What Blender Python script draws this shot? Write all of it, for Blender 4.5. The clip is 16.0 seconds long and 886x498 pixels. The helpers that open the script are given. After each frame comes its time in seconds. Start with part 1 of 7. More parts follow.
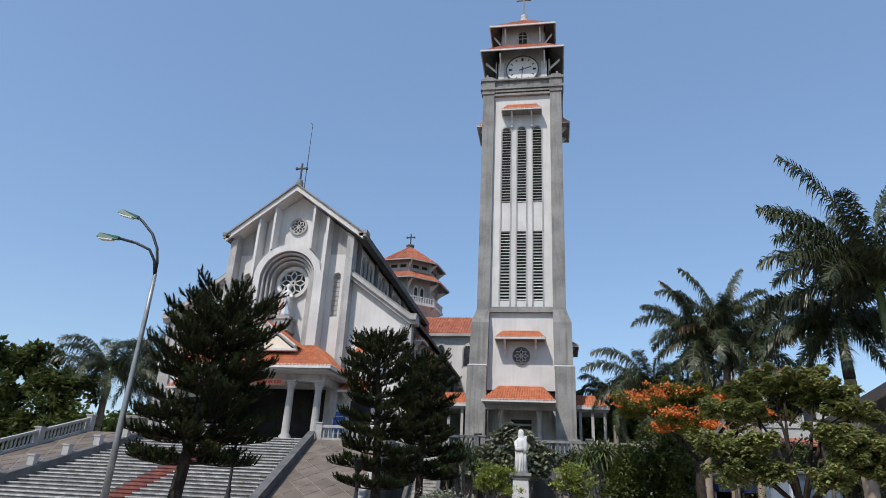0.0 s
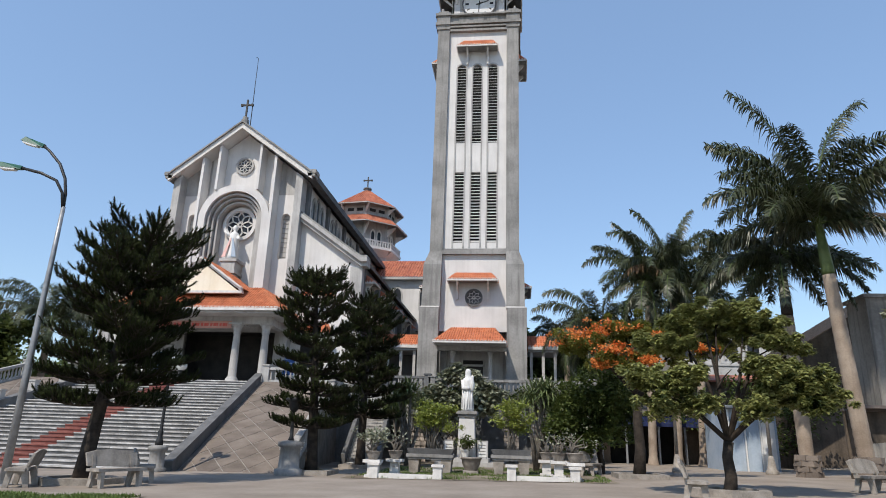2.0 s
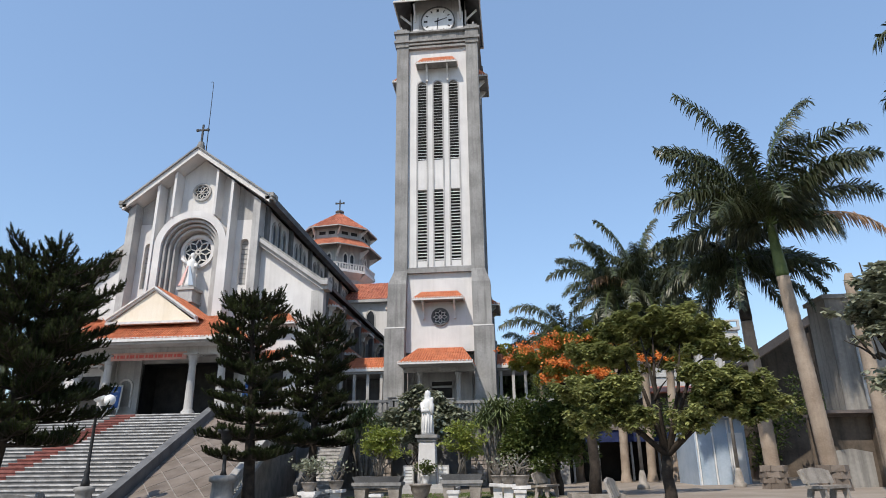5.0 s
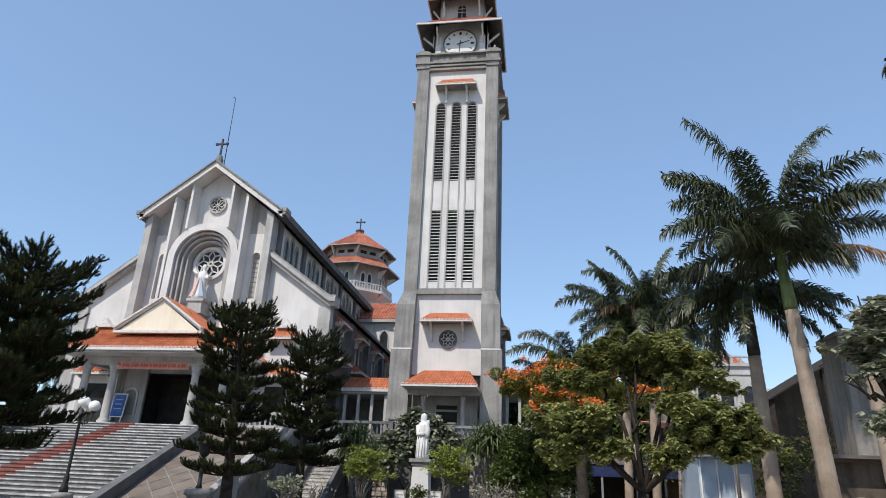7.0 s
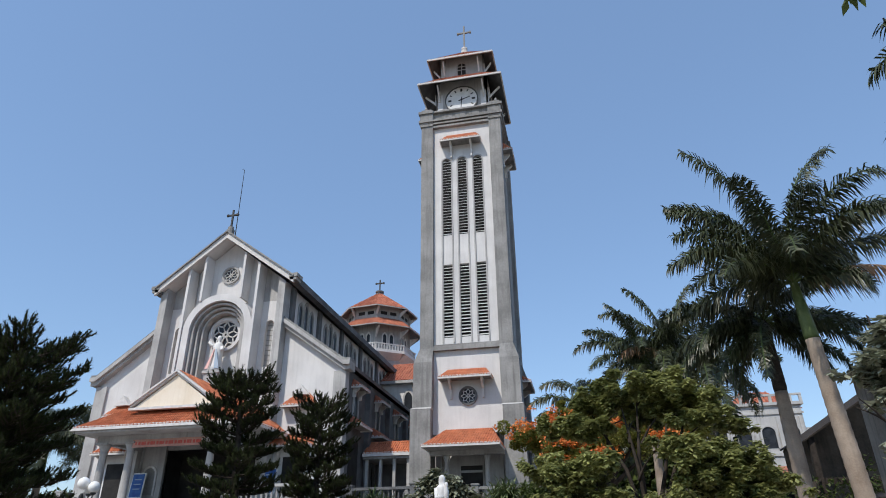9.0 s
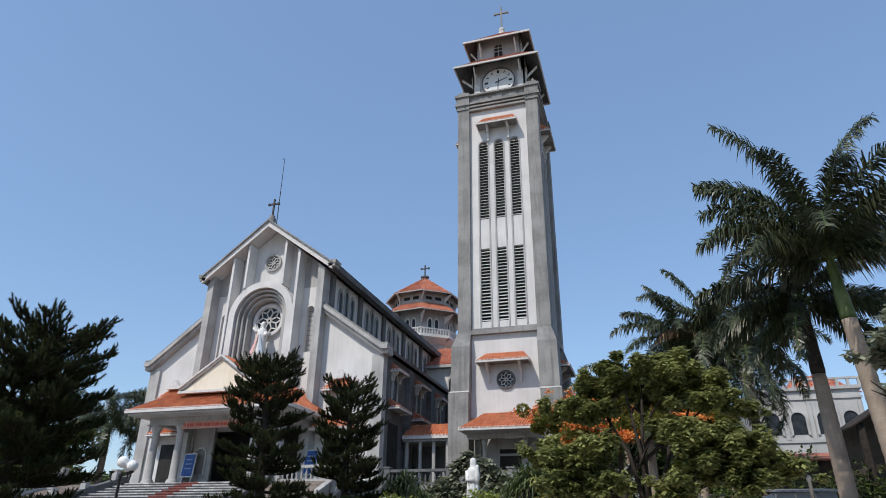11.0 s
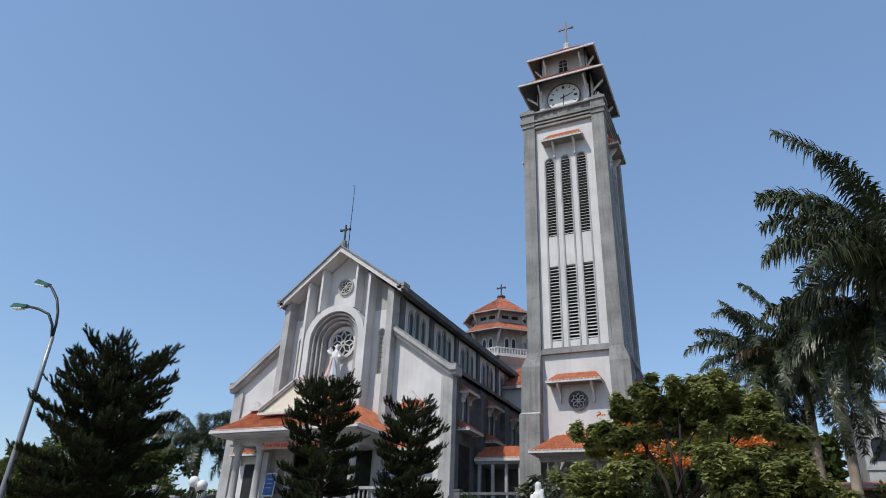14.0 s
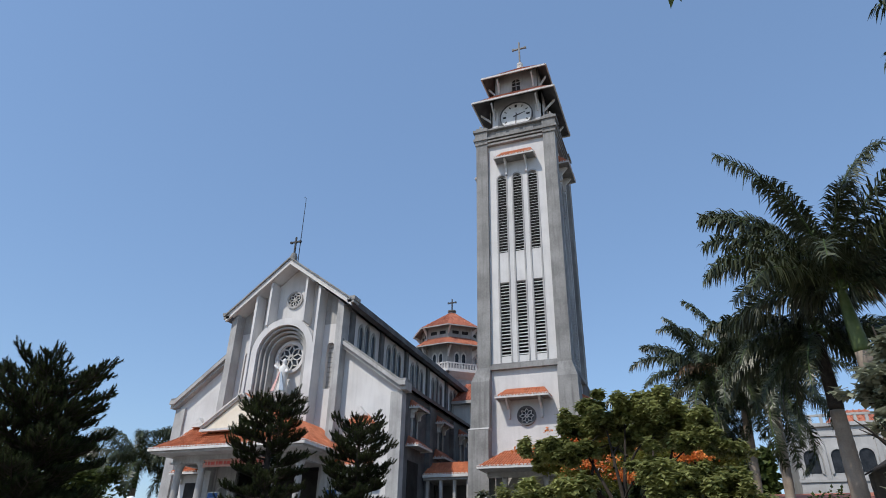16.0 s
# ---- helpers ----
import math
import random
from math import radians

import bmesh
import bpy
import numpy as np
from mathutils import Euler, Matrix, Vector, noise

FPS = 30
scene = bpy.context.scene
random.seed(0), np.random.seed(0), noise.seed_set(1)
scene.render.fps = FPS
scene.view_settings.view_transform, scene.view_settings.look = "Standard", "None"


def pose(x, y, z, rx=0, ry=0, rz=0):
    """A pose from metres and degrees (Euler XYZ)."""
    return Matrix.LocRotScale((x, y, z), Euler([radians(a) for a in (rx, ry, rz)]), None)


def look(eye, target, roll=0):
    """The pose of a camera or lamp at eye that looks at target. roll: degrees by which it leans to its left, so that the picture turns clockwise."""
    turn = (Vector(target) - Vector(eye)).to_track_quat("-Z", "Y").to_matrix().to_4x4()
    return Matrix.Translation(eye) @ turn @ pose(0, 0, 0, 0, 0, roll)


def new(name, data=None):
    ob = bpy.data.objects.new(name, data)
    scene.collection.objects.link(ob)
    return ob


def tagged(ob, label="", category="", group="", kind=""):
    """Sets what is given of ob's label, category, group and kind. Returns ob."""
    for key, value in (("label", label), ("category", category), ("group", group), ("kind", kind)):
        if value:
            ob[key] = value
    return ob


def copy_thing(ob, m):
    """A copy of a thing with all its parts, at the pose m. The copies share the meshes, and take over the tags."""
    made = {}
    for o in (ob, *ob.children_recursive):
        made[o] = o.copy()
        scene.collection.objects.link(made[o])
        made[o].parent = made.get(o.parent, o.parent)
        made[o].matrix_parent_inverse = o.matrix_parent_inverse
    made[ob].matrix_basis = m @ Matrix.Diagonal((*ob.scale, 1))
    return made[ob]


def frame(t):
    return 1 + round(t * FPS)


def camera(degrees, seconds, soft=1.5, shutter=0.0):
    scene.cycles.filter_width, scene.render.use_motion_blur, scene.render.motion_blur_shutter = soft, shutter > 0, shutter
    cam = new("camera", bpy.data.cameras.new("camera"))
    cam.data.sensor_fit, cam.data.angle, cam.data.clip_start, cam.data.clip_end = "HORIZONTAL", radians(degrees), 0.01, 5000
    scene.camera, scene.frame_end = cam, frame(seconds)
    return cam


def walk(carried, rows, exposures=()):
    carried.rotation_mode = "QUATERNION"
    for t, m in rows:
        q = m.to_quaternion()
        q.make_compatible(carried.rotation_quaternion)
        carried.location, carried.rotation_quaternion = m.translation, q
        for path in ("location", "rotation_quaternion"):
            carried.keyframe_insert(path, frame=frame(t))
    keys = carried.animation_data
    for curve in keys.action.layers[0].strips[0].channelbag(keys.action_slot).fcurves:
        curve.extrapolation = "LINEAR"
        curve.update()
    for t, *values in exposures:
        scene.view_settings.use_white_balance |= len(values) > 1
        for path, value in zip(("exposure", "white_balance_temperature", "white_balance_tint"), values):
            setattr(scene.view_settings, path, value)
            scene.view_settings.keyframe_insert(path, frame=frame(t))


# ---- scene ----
cam = camera(69.5, 16.0, soft=0.95)
PATH = [
    (0, (-0.079, -0.016, 1.246), (-0.415, 1.815, 1.975), 2.98),
    (0.5, (0.08, 0.357, 1.195), (-0.211, 2.235, 1.817), 2.28),
    (1, (0.266, 0.616, 1.196), (0.041, 2.482, 1.879), 0.68),
    (1.5, (0.533, 0.808, 1.189), (0.268, 2.682, 1.837), 2.48),
    (2, (0.83, 1.07, 1.174), (0.597, 2.971, 1.751), 1.89),
    (2.5, (1.003, 1.329, 1.253), (0.851, 3.199, 1.946), 1.38),
    (3, (1.242, 1.485, 1.257), (1.044, 3.355, 1.937), 1.18),
    (3.5, (1.597, 1.724, 1.257), (1.356, 3.602, 1.901), -0.32),
    (3.7, (1.738, 1.804, 1.257), (1.541, 3.692, 1.887), 0.48),
    (5.8, (3.193, 2.553, 1.244), (2.982, 4.423, 1.922), -1.02),
    (6, (3.314, 2.597, 1.256), (3.08, 4.457, 1.954), -0.52),
    (6.5, (3.653, 2.736, 1.263), (3.279, 4.549, 2.02), 0.38),
    (7, (4.002, 3.013, 1.239), (3.709, 4.859, 1.951), 2.48),
    (7.5, (4.31, 3.172, 1.324), (4.085, 4.998, 2.109), -0.13),
    (8, (4.606, 3.33, 1.305), (4.267, 5.106, 2.159), 0.67),
    (8.5, (4.856, 3.629, 1.268), (4.48, 5.409, 2.098), 1.57),
    (9, (5.149, 3.822, 1.218), (4.777, 5.581, 2.095), -0.54),
    (9.5, (5.446, 3.894, 1.231), (4.947, 5.64, 2.069), 0.78),
    (9.7, (5.567, 3.951, 1.2), (5.079, 5.701, 2.036), -0.22),
    (11.8, (6.985, 4.353, 1.197), (6.405, 6.071, 2.041), 0.98),
    (12, (7.097, 4.366, 1.185), (6.494, 6.067, 2.048), 0.48),
    (12.5, (7.441, 4.422, 1.241), (6.702, 6.077, 2.086), 3.4),
    (13, (7.56, 4.593, 1.24), (6.822, 6.235, 2.111), 3.9),
    (13.5, (7.776, 4.683, 1.291), (7.113, 6.331, 2.21), 0.88),
    (14, (7.884, 4.69, 1.307), (7.096, 6.303, 2.188), 2.5),
    (14.5, (7.941, 4.722, 1.311), (7.174, 6.365, 2.155), 1.9),
    (15, (7.95, 4.735, 1.352), (7.241, 6.37, 2.257), 1.29),
    (15.5, (7.933, 4.704, 1.333), (7.319, 6.361, 2.271), 1.58),
    (16, (7.882, 4.691, 1.331), (7.24, 6.343, 2.256), 1.28),
]
walk(cam, [(t, look(eye, target, roll)) for t, eye, target, roll in PATH], [(0.0, 0.38, 6430, 10), (0.5, 0.58, 6580, 10), (1.0, 0.6, 6600, 10), (3.5, 0.62, 6620, 10), (6.0, 0.68, 6600, 10), (6.5, 0.51, 6540, 10), (7.0, 0.61, 6560, 10), (7.5, 0.5, 6460, 10), (9.0, 0.42, 6330, 10), (12.0, 0.37, 6400, 10), (13.0, 0.32, 6380, 10), (16.0, 0.32, 6280, 10)])

# ---- world, sun, exposure ----
SUN = Vector((-0.46, -1.0, 1.38)).normalized()
world = bpy.data.worlds.new("sky")
scene.world = world
world.use_nodes = True
wn = world.node_tree.nodes
sky = wn.new("ShaderNodeTexSky")
sky.sky_type = "NISHITA"
sky.sun_disc = False
sky.sun_elevation = math.asin(SUN.z)
sky.sun_rotation = math.atan2(SUN.x, SUN.y)
sky.altitude = 20
sky.air_density, sky.dust_density, sky.ozone_density = 1.25, 0.35, 3.2
wn["Background"].inputs["Strength"].default_value = 0.135
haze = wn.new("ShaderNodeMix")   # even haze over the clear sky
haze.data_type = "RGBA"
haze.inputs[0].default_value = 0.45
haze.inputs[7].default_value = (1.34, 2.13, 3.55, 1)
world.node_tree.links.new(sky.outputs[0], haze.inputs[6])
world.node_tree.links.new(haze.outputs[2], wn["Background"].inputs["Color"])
sun = new("sun", bpy.data.lights.new("sun", "SUN"))
sun.data.energy, sun.data.angle, sun.data.color = 2.75, radians(0.6), (1.0, 0.925, 0.82)
sun.matrix_world = look(SUN * 100, (0, 0, 0))


# ---- materials ----
def mat(name, a, b, rough=0.8, scale=3.0, fine=40.0, streak=0.0, dirt=(0.1, 0.1, 0.09), bump=0.15, metal=0.0,
        rand=0.0, island=0.0, contrast=0.5, spec=0.3):
    """Two-scale noise between colours a and b, vertical rain streaks of colour dirt, fine relief."""
    m = bpy.data.materials.new(name)
    m.use_nodes = True
    nt = m.node_tree
    n, ln = nt.nodes, nt.links
    bs = n["Principled BSDF"]
    bs.inputs["Roughness"].default_value = rough
    bs.inputs["Metallic"].default_value = metal
    bs.inputs["Specular IOR Level"].default_value = spec
    tc = n.new("ShaderNodeTexCoord")
    n1 = n.new("ShaderNodeTexNoise")
    n1.inputs["Scale"].default_value, n1.inputs["Detail"].default_value = scale, 6
    n2 = n.new("ShaderNodeTexNoise")
    n2.inputs["Scale"].default_value, n2.inputs["Detail"].default_value = fine, 3
    ln.new(tc.outputs["Object"], n1.inputs["Vector"])
    ln.new(tc.outputs["Object"], n2.inputs["Vector"])
    add = n.new("ShaderNodeMath")
    add.operation = "MULTIPLY_ADD"
    add.inputs[1].default_value, add.inputs[2].default_value = 0.35, 0.0
    ln.new(n2.outputs["Fac"], add.inputs[0])
    ad2 = n.new("ShaderNodeMath")
    ad2.operation = "ADD"
    ln.new(n1.outputs["Fac"], ad2.inputs[0])
    ln.new(add.outputs[0], ad2.inputs[1])
    mr = n.new("ShaderNodeMapRange")
    mr.inputs["From Min"].default_value, mr.inputs["From Max"].default_value = 0.675 - contrast * 0.35, 0.675 + contrast * 0.35
    ln.new(ad2.outputs[0], mr.inputs["Value"])
    mx = n.new("ShaderNodeMix")
    mx.data_type = "RGBA"
    mx.inputs[6].default_value, mx.inputs[7].default_value = (*a, 1), (*b, 1)
    ln.new(mr.outputs[0], mx.inputs[0])
    col = mx.outputs[2]
    if streak > 0:
        mp = n.new("ShaderNodeMapping")
        mp.inputs["Scale"].default_value = (2.6, 2.6, 0.16)
        ln.new(tc.outputs["Object"], mp.inputs["Vector"])
        n3 = n.new("ShaderNodeTexNoise")
        n3.inputs["Scale"].default_value, n3.inputs["Detail"].default_value = 1.6, 7
        ln.new(mp.outputs[0], n3.inputs["Vector"])
        m3 = n.new("ShaderNodeMapRange")
        m3.inputs["From Min"].default_value, m3.inputs["From Max"].default_value = 0.5, 0.78
        m3.inputs["To Max"].default_value = streak
        ln.new(n3.outputs["Fac"], m3.inputs["Value"])
        mx2 = n.new("ShaderNodeMix")
        mx2.data_type = "RGBA"
        mx2.inputs[7].default_value = (*dirt, 1)
        ln.new(col, mx2.inputs[6])
        ln.new(m3.outputs[0], mx2.inputs[0])
        col = mx2.outputs[2]
    if rand or island:
        src = n.new("ShaderNodeObjectInfo").outputs["Random"] if rand else n.new("ShaderNodeNewGeometry").outputs["Random Per Island"]
        k = rand or island
        mv = n.new("ShaderNodeMapRange")
        mv.inputs["To Min"].default_value, mv.inputs["To Max"].default_value = 1 - k, 1 + k
        ln.new(src, mv.inputs["Value"])
        hs = n.new("ShaderNodeHueSaturation")
        ln.new(mv.outputs[0], hs.inputs["Value"])
        ln.new(col, hs.inputs["Color"])
        col = hs.outputs[0]
    ln.new(col, bs.inputs["Base Color"])
    if bump:
        bp = n.new("ShaderNodeBump")
        bp.inputs["Strength"].default_value, bp.inputs["Distance"].default_value = bump, 0.03
        ln.new(ad2.outputs[0], bp.inputs["Height"])
        ln.new(bp.outputs[0], bs.inputs["Normal"])
    return m


def leaf_mat(name, a, b, trans=0.35, rough=0.5, spread=0.45, spec=0.3):
    """Leaves: colour varies leaf by leaf, some light shines through."""
    m = bpy.data.materials.new(name)
    m.use_nodes = True
    nt = m.node_tree
    n, ln = nt.nodes, nt.links
    bs = n["Principled BSDF"]
    bs.inputs["Roughness"].default_value = rough
    bs.inputs["Specular IOR Level"].default_value = spec
    geo = n.new("ShaderNodeNewGeometry")
    tc = n.new("ShaderNodeTexCoord")
    ns = n.new("ShaderNodeTexNoise")
    ns.inputs["Scale"].default_value = 0.9
    ln.new(tc.outputs["Object"], ns.inputs["Vector"])
    av = n.new("ShaderNodeMath")
    av.operation = "MULTIPLY_ADD"
    av.inputs[1].default_value = spread
    ln.new(geo.outputs["Random Per Island"], av.inputs[0])
    ln.new(ns.outputs["Fac"], av.inputs[2])
    mr = n.new("ShaderNodeMapRange")
    mr.inputs["From Min"].default_value, mr.inputs["From Max"].default_value = 0.3, 0.7 + spread
    ln.new(av.outputs[0], mr.inputs["Value"])
    mx = n.new("ShaderNodeMix")
    mx.data_type = "RGBA"
    mx.inputs[6].default_value, mx.inputs[7].default_value = (*a, 1), (*b, 1)
    ln.new(mr.outputs[0], mx.inputs[0])
    ln.new(mx.outputs[2], bs.inputs["Base Color"])
    tr = n.new("ShaderNodeBsdfTranslucent")
    ln.new(mx.outputs[2], tr.inputs["Color"])
    ms = n.new("ShaderNodeMixShader")
    ms.inputs[0].default_value = trans
    ln.new(bs.outputs[0], ms.inputs[1])
    ln.new(tr.outputs[0], ms.inputs[2])
    ln.new(ms.outputs[0], n["Material Output"].inputs["Surface"])
    return m


WHITE = mat("white_plaster", (0.56, 0.545, 0.535), (0.67, 0.655, 0.64), 0.85, 0.5, 14, 0.22, (0.34, 0.33, 0.31), 0.08)
CREAM = mat("cream_plaster", (0.72, 0.62, 0.48), (0.80, 0.72, 0.60), 0.85, 0.8, 14, 0.25, (0.5, 0.42, 0.3), 0.08)
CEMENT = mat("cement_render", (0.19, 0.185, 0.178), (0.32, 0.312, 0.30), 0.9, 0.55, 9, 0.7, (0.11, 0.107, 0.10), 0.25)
# grey render; also tones white walls down where shade falls on them
PALEGREY = mat("pale_grey_render_and_shade", (0.33, 0.32, 0.31), (0.46, 0.45, 0.435), 0.88, 0.8, 12, 0.5, (0.17, 0.165, 0.155), 0.15)
# dark grey parts, and walls darkened in colour for the shade they stand in
DARKGREY = mat("dark_grey_paint_and_shade", (0.09, 0.09, 0.092), (0.155, 0.155, 0.155), 0.8, 1.2, 18, 0.4, (0.07, 0.07, 0.07), 0.1)
TILE = mat("terracotta_tile", (0.40, 0.115, 0.05), (0.54, 0.19, 0.09), 0.7, 1.6, 16, 0.35, (0.27, 0.10, 0.06), 0.2, island=0.22)
OLDTILE = mat("aged_terracotta_tile", (0.33, 0.10, 0.06), (0.50, 0.19, 0.11), 0.75, 1.3, 14, 0.5, (0.16, 0.08, 0.06), 0.2, island=0.2)
ROOFDARK = mat("dark_weathered_roof", (0.10, 0.085, 0.08), (0.18, 0.15, 0.135), 0.85, 1.5, 14, 0.4, (0.06, 0.05, 0.05), 0.2)
MORTAR = mat("white_eave_mortar", (0.54, 0.52, 0.50), (0.68, 0.66, 0.635), 0.8, 4, 30, 0.35, (0.35, 0.33, 0.3), 0.1)
# near-black colour stands in for the shade inside openings and rooms
DARK = mat("interior_shade_black", (0.012, 0.011, 0.011), (0.03, 0.028, 0.026), 0.7, 1.5, 10, 0, bump=0.05)
SLAT = mat("painted_louvre", (0.46, 0.455, 0.45), (0.62, 0.615, 0.60), 0.7, 3, 20, 0, bump=0.05, rand=0.18)
GLASS = mat("dark_window_glass", (0.012, 0.014, 0.017), (0.04, 0.043, 0.05), 0.3, 2, 10, 0, bump=0.05, spec=0.25)
IRON = mat("dark_iron", (0.03, 0.03, 0.032), (0.06, 0.06, 0.06), 0.5, 6, 50, 0, bump=0.05, metal=0.6)
GALV = mat("galvanised_steel", (0.24, 0.245, 0.25), (0.36, 0.365, 0.37), 0.45, 4, 40, 0.3, (0.25, 0.25, 0.25), 0.05, metal=0.5)
LAMPGREEN = mat("green_lamp_housing", (0.015, 0.08, 0.06), (0.03, 0.13, 0.09), 0.4, 4, 30, bump=0.02)
GLOBE = mat("opal_globe", (0.80, 0.80, 0.78), (0.88, 0.88, 0.86), 0.35, 3, 20, 0.2, (0.55, 0.53, 0.5), 0.0)
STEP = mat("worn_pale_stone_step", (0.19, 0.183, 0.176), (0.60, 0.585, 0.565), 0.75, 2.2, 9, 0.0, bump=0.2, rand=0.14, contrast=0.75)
# mottled tone, darker than the treads
RISER = mat("dark_step_riser", (0.08, 0.077, 0.075), (0.19, 0.185, 0.18), 0.85, 2.2, 14, 0.0, bump=0.2, contrast=0.8)
REDSTEP = mat("red_tile_step", (0.17, 0.06, 0.05), (0.27, 0.105, 0.085), 0.75, 2, 14, bump=0.15, rand=0.15)
RAMP = mat("brown_ramp_paving", (0.125, 0.10, 0.082), (0.205, 0.17, 0.142), 0.9, 1.0, 22, bump=0.3, rand=0.15)
JOINT = mat("pale_paving_joint", (0.17, 0.15, 0.13), (0.28, 0.25, 0.22), 0.9, 2, 20, bump=0.2)
PAVING = mat("worn_concrete_paving", (0.205, 0.168, 0.135), (0.325, 0.28, 0.235), 0.9, 0.5, 7, 0.0, bump=0.3, contrast=0.7)
EARTH = mat("dry_earth", (0.14, 0.115, 0.085), (0.24, 0.20, 0.15), 0.95, 0.6, 9, bump=0.4)
GRASS = leaf_mat("grass_blades", (0.06, 0.10, 0.02), (0.16, 0.22, 0.06), 0.25)
CONC = mat("bench_concrete", (0.20, 0.175, 0.15), (0.36, 0.325, 0.285), 0.85, 3, 26, 0.4, (0.2, 0.19, 0.18), 0.2)
STONE = mat("rubble_stone", (0.22, 0.19, 0.17), (0.42, 0.37, 0.33), 0.9, 2.5, 18, bump=0.4, rand=0.35)
MARBLE = mat("white_painted_stone", (0.62, 0.615, 0.60), (0.74, 0.735, 0.72), 0.65, 2, 20, 0.3, (0.4, 0.39, 0.37), 0.08)
BARK = mat("dark_bark", (0.02, 0.016, 0.013), (0.055, 0.043, 0.034), 0.95, 5, 30, bump=0.6)
GREYBARK = mat("grey_bark", (0.10, 0.088, 0.075), (0.20, 0.18, 0.155), 0.95, 5, 30, bump=0.5)
PALMTRUNK = mat("ringed_palm_trunk", (0.24, 0.185, 0.14), (0.37, 0.30, 0.235), 0.9, 1.6, 20, 0.4, (0.16, 0.12, 0.09), 0.3)
CROWNSHAFT = mat("green_crownshaft", (0.045, 0.075, 0.018), (0.10, 0.135, 0.045), 0.5, 2, 14, 0.3, (0.10, 0.10, 0.04), 0.05)
PALMLEAF = leaf_mat("palm_leaflets", (0.012, 0.020, 0.007), (0.095, 0.105, 0.05), 0.12, 0.38, 0.6, 0.45)
DEADFROND = leaf_mat("dry_palm_frond", (0.24, 0.14, 0.08), (0.40, 0.27, 0.17), 0.2, 0.7)
PINE = leaf_mat("conifer_needles", (0.007, 0.012, 0.004), (0.046, 0.058, 0.017), 0.06, 0.75, 0.45, 0.12)
LEAF = leaf_mat("mid_green_leaves", (0.10, 0.12, 0.034), (0.45, 0.465, 0.18), 0.42, 0.4)
LEAFPALE = leaf_mat("yellow_green_leaves", (0.14, 0.18, 0.03), (0.36, 0.40, 0.10), 0.4, 0.45)
LEAFDARK = leaf_mat("dark_shrub_leaves", (0.03, 0.048, 0.012), (0.13, 0.165, 0.045), 0.3, 0.5, 0.45, 0.25)
LEAFGREY = leaf_mat("grey_green_leaves", (0.10, 0.12, 0.065), (0.42, 0.43, 0.32), 0.25, 0.4)
FLAMELEAF = leaf_mat("feathery_olive_leaves", (0.10, 0.125, 0.02), (0.25, 0.24, 0.06), 0.4, 0.5)
BLOSSOM = leaf_mat("orange_red_blossom", (0.58, 0.10, 0.025), (0.80, 0.32, 0.08), 0.3, 0.5)
BLUESIGN = mat("blue_notice_panel", (0.02, 0.07, 0.26), (0.04, 0.12, 0.36), 0.4, 3, 20, bump=0.0)
BLUETARP = mat("blue_tarpaulin", (0.01, 0.016, 0.06), (0.02, 0.032, 0.10), 0.6, 3, 20, bump=0.1)
BANNER = mat("faded_red_banner", (0.38, 0.20, 0.16), (0.5, 0.28, 0.22), 0.8, 3, 20, bump=0.1)
BANNERTEXT = mat("banner_lettering", (0.45, 0.08, 0.06), (0.5, 0.1, 0.08), 0.8, 3, 20, bump=0)
SHEDBLUE = mat("pale_blue_sheet", (0.30, 0.38, 0.47), (0.42, 0.49, 0.57), 0.6, 1, 12, 0.35, (0.3, 0.32, 0.34), 0.05)
YARDWALL = mat("mossy_brown_yard_wall", (0.045, 0.036, 0.028), (0.17, 0.135, 0.105), 0.95, 0.9, 8, 0.6, (0.03, 0.027, 0.024), 0.3, contrast=0.8)
OLDWALL = mat("stained_concrete_wall", (0.17, 0.158, 0.143), (0.36, 0.34, 0.31), 0.92, 0.45, 8, 0.85, (0.07, 0.068, 0.065), 0.3, contrast=0.8)
# house white lowered in colour for the partial shade on its walls
HOUSEWALL = mat("shade_dimmed_white_house_paint", (0.40, 0.395, 0.385), (0.52, 0.515, 0.50), 0.85, 0.6, 12, 0.35, (0.25, 0.24, 0.23), 0.08)
PINK = mat("statue_rose_paint", (0.66, 0.40, 0.36), (0.72, 0.46, 0.42), 0.6, 2, 20, bump=0.0)
CLOCKBLACK = mat("black_clock_paint", (0.012, 0.012, 0.013), (0.025, 0.025, 0.026), 0.5, 3, 20, bump=0)
POT = mat("grey_glazed_pot", (0.16, 0.14, 0.12), (0.28, 0.25, 0.22), 0.6, 5, 30, bump=0.15)


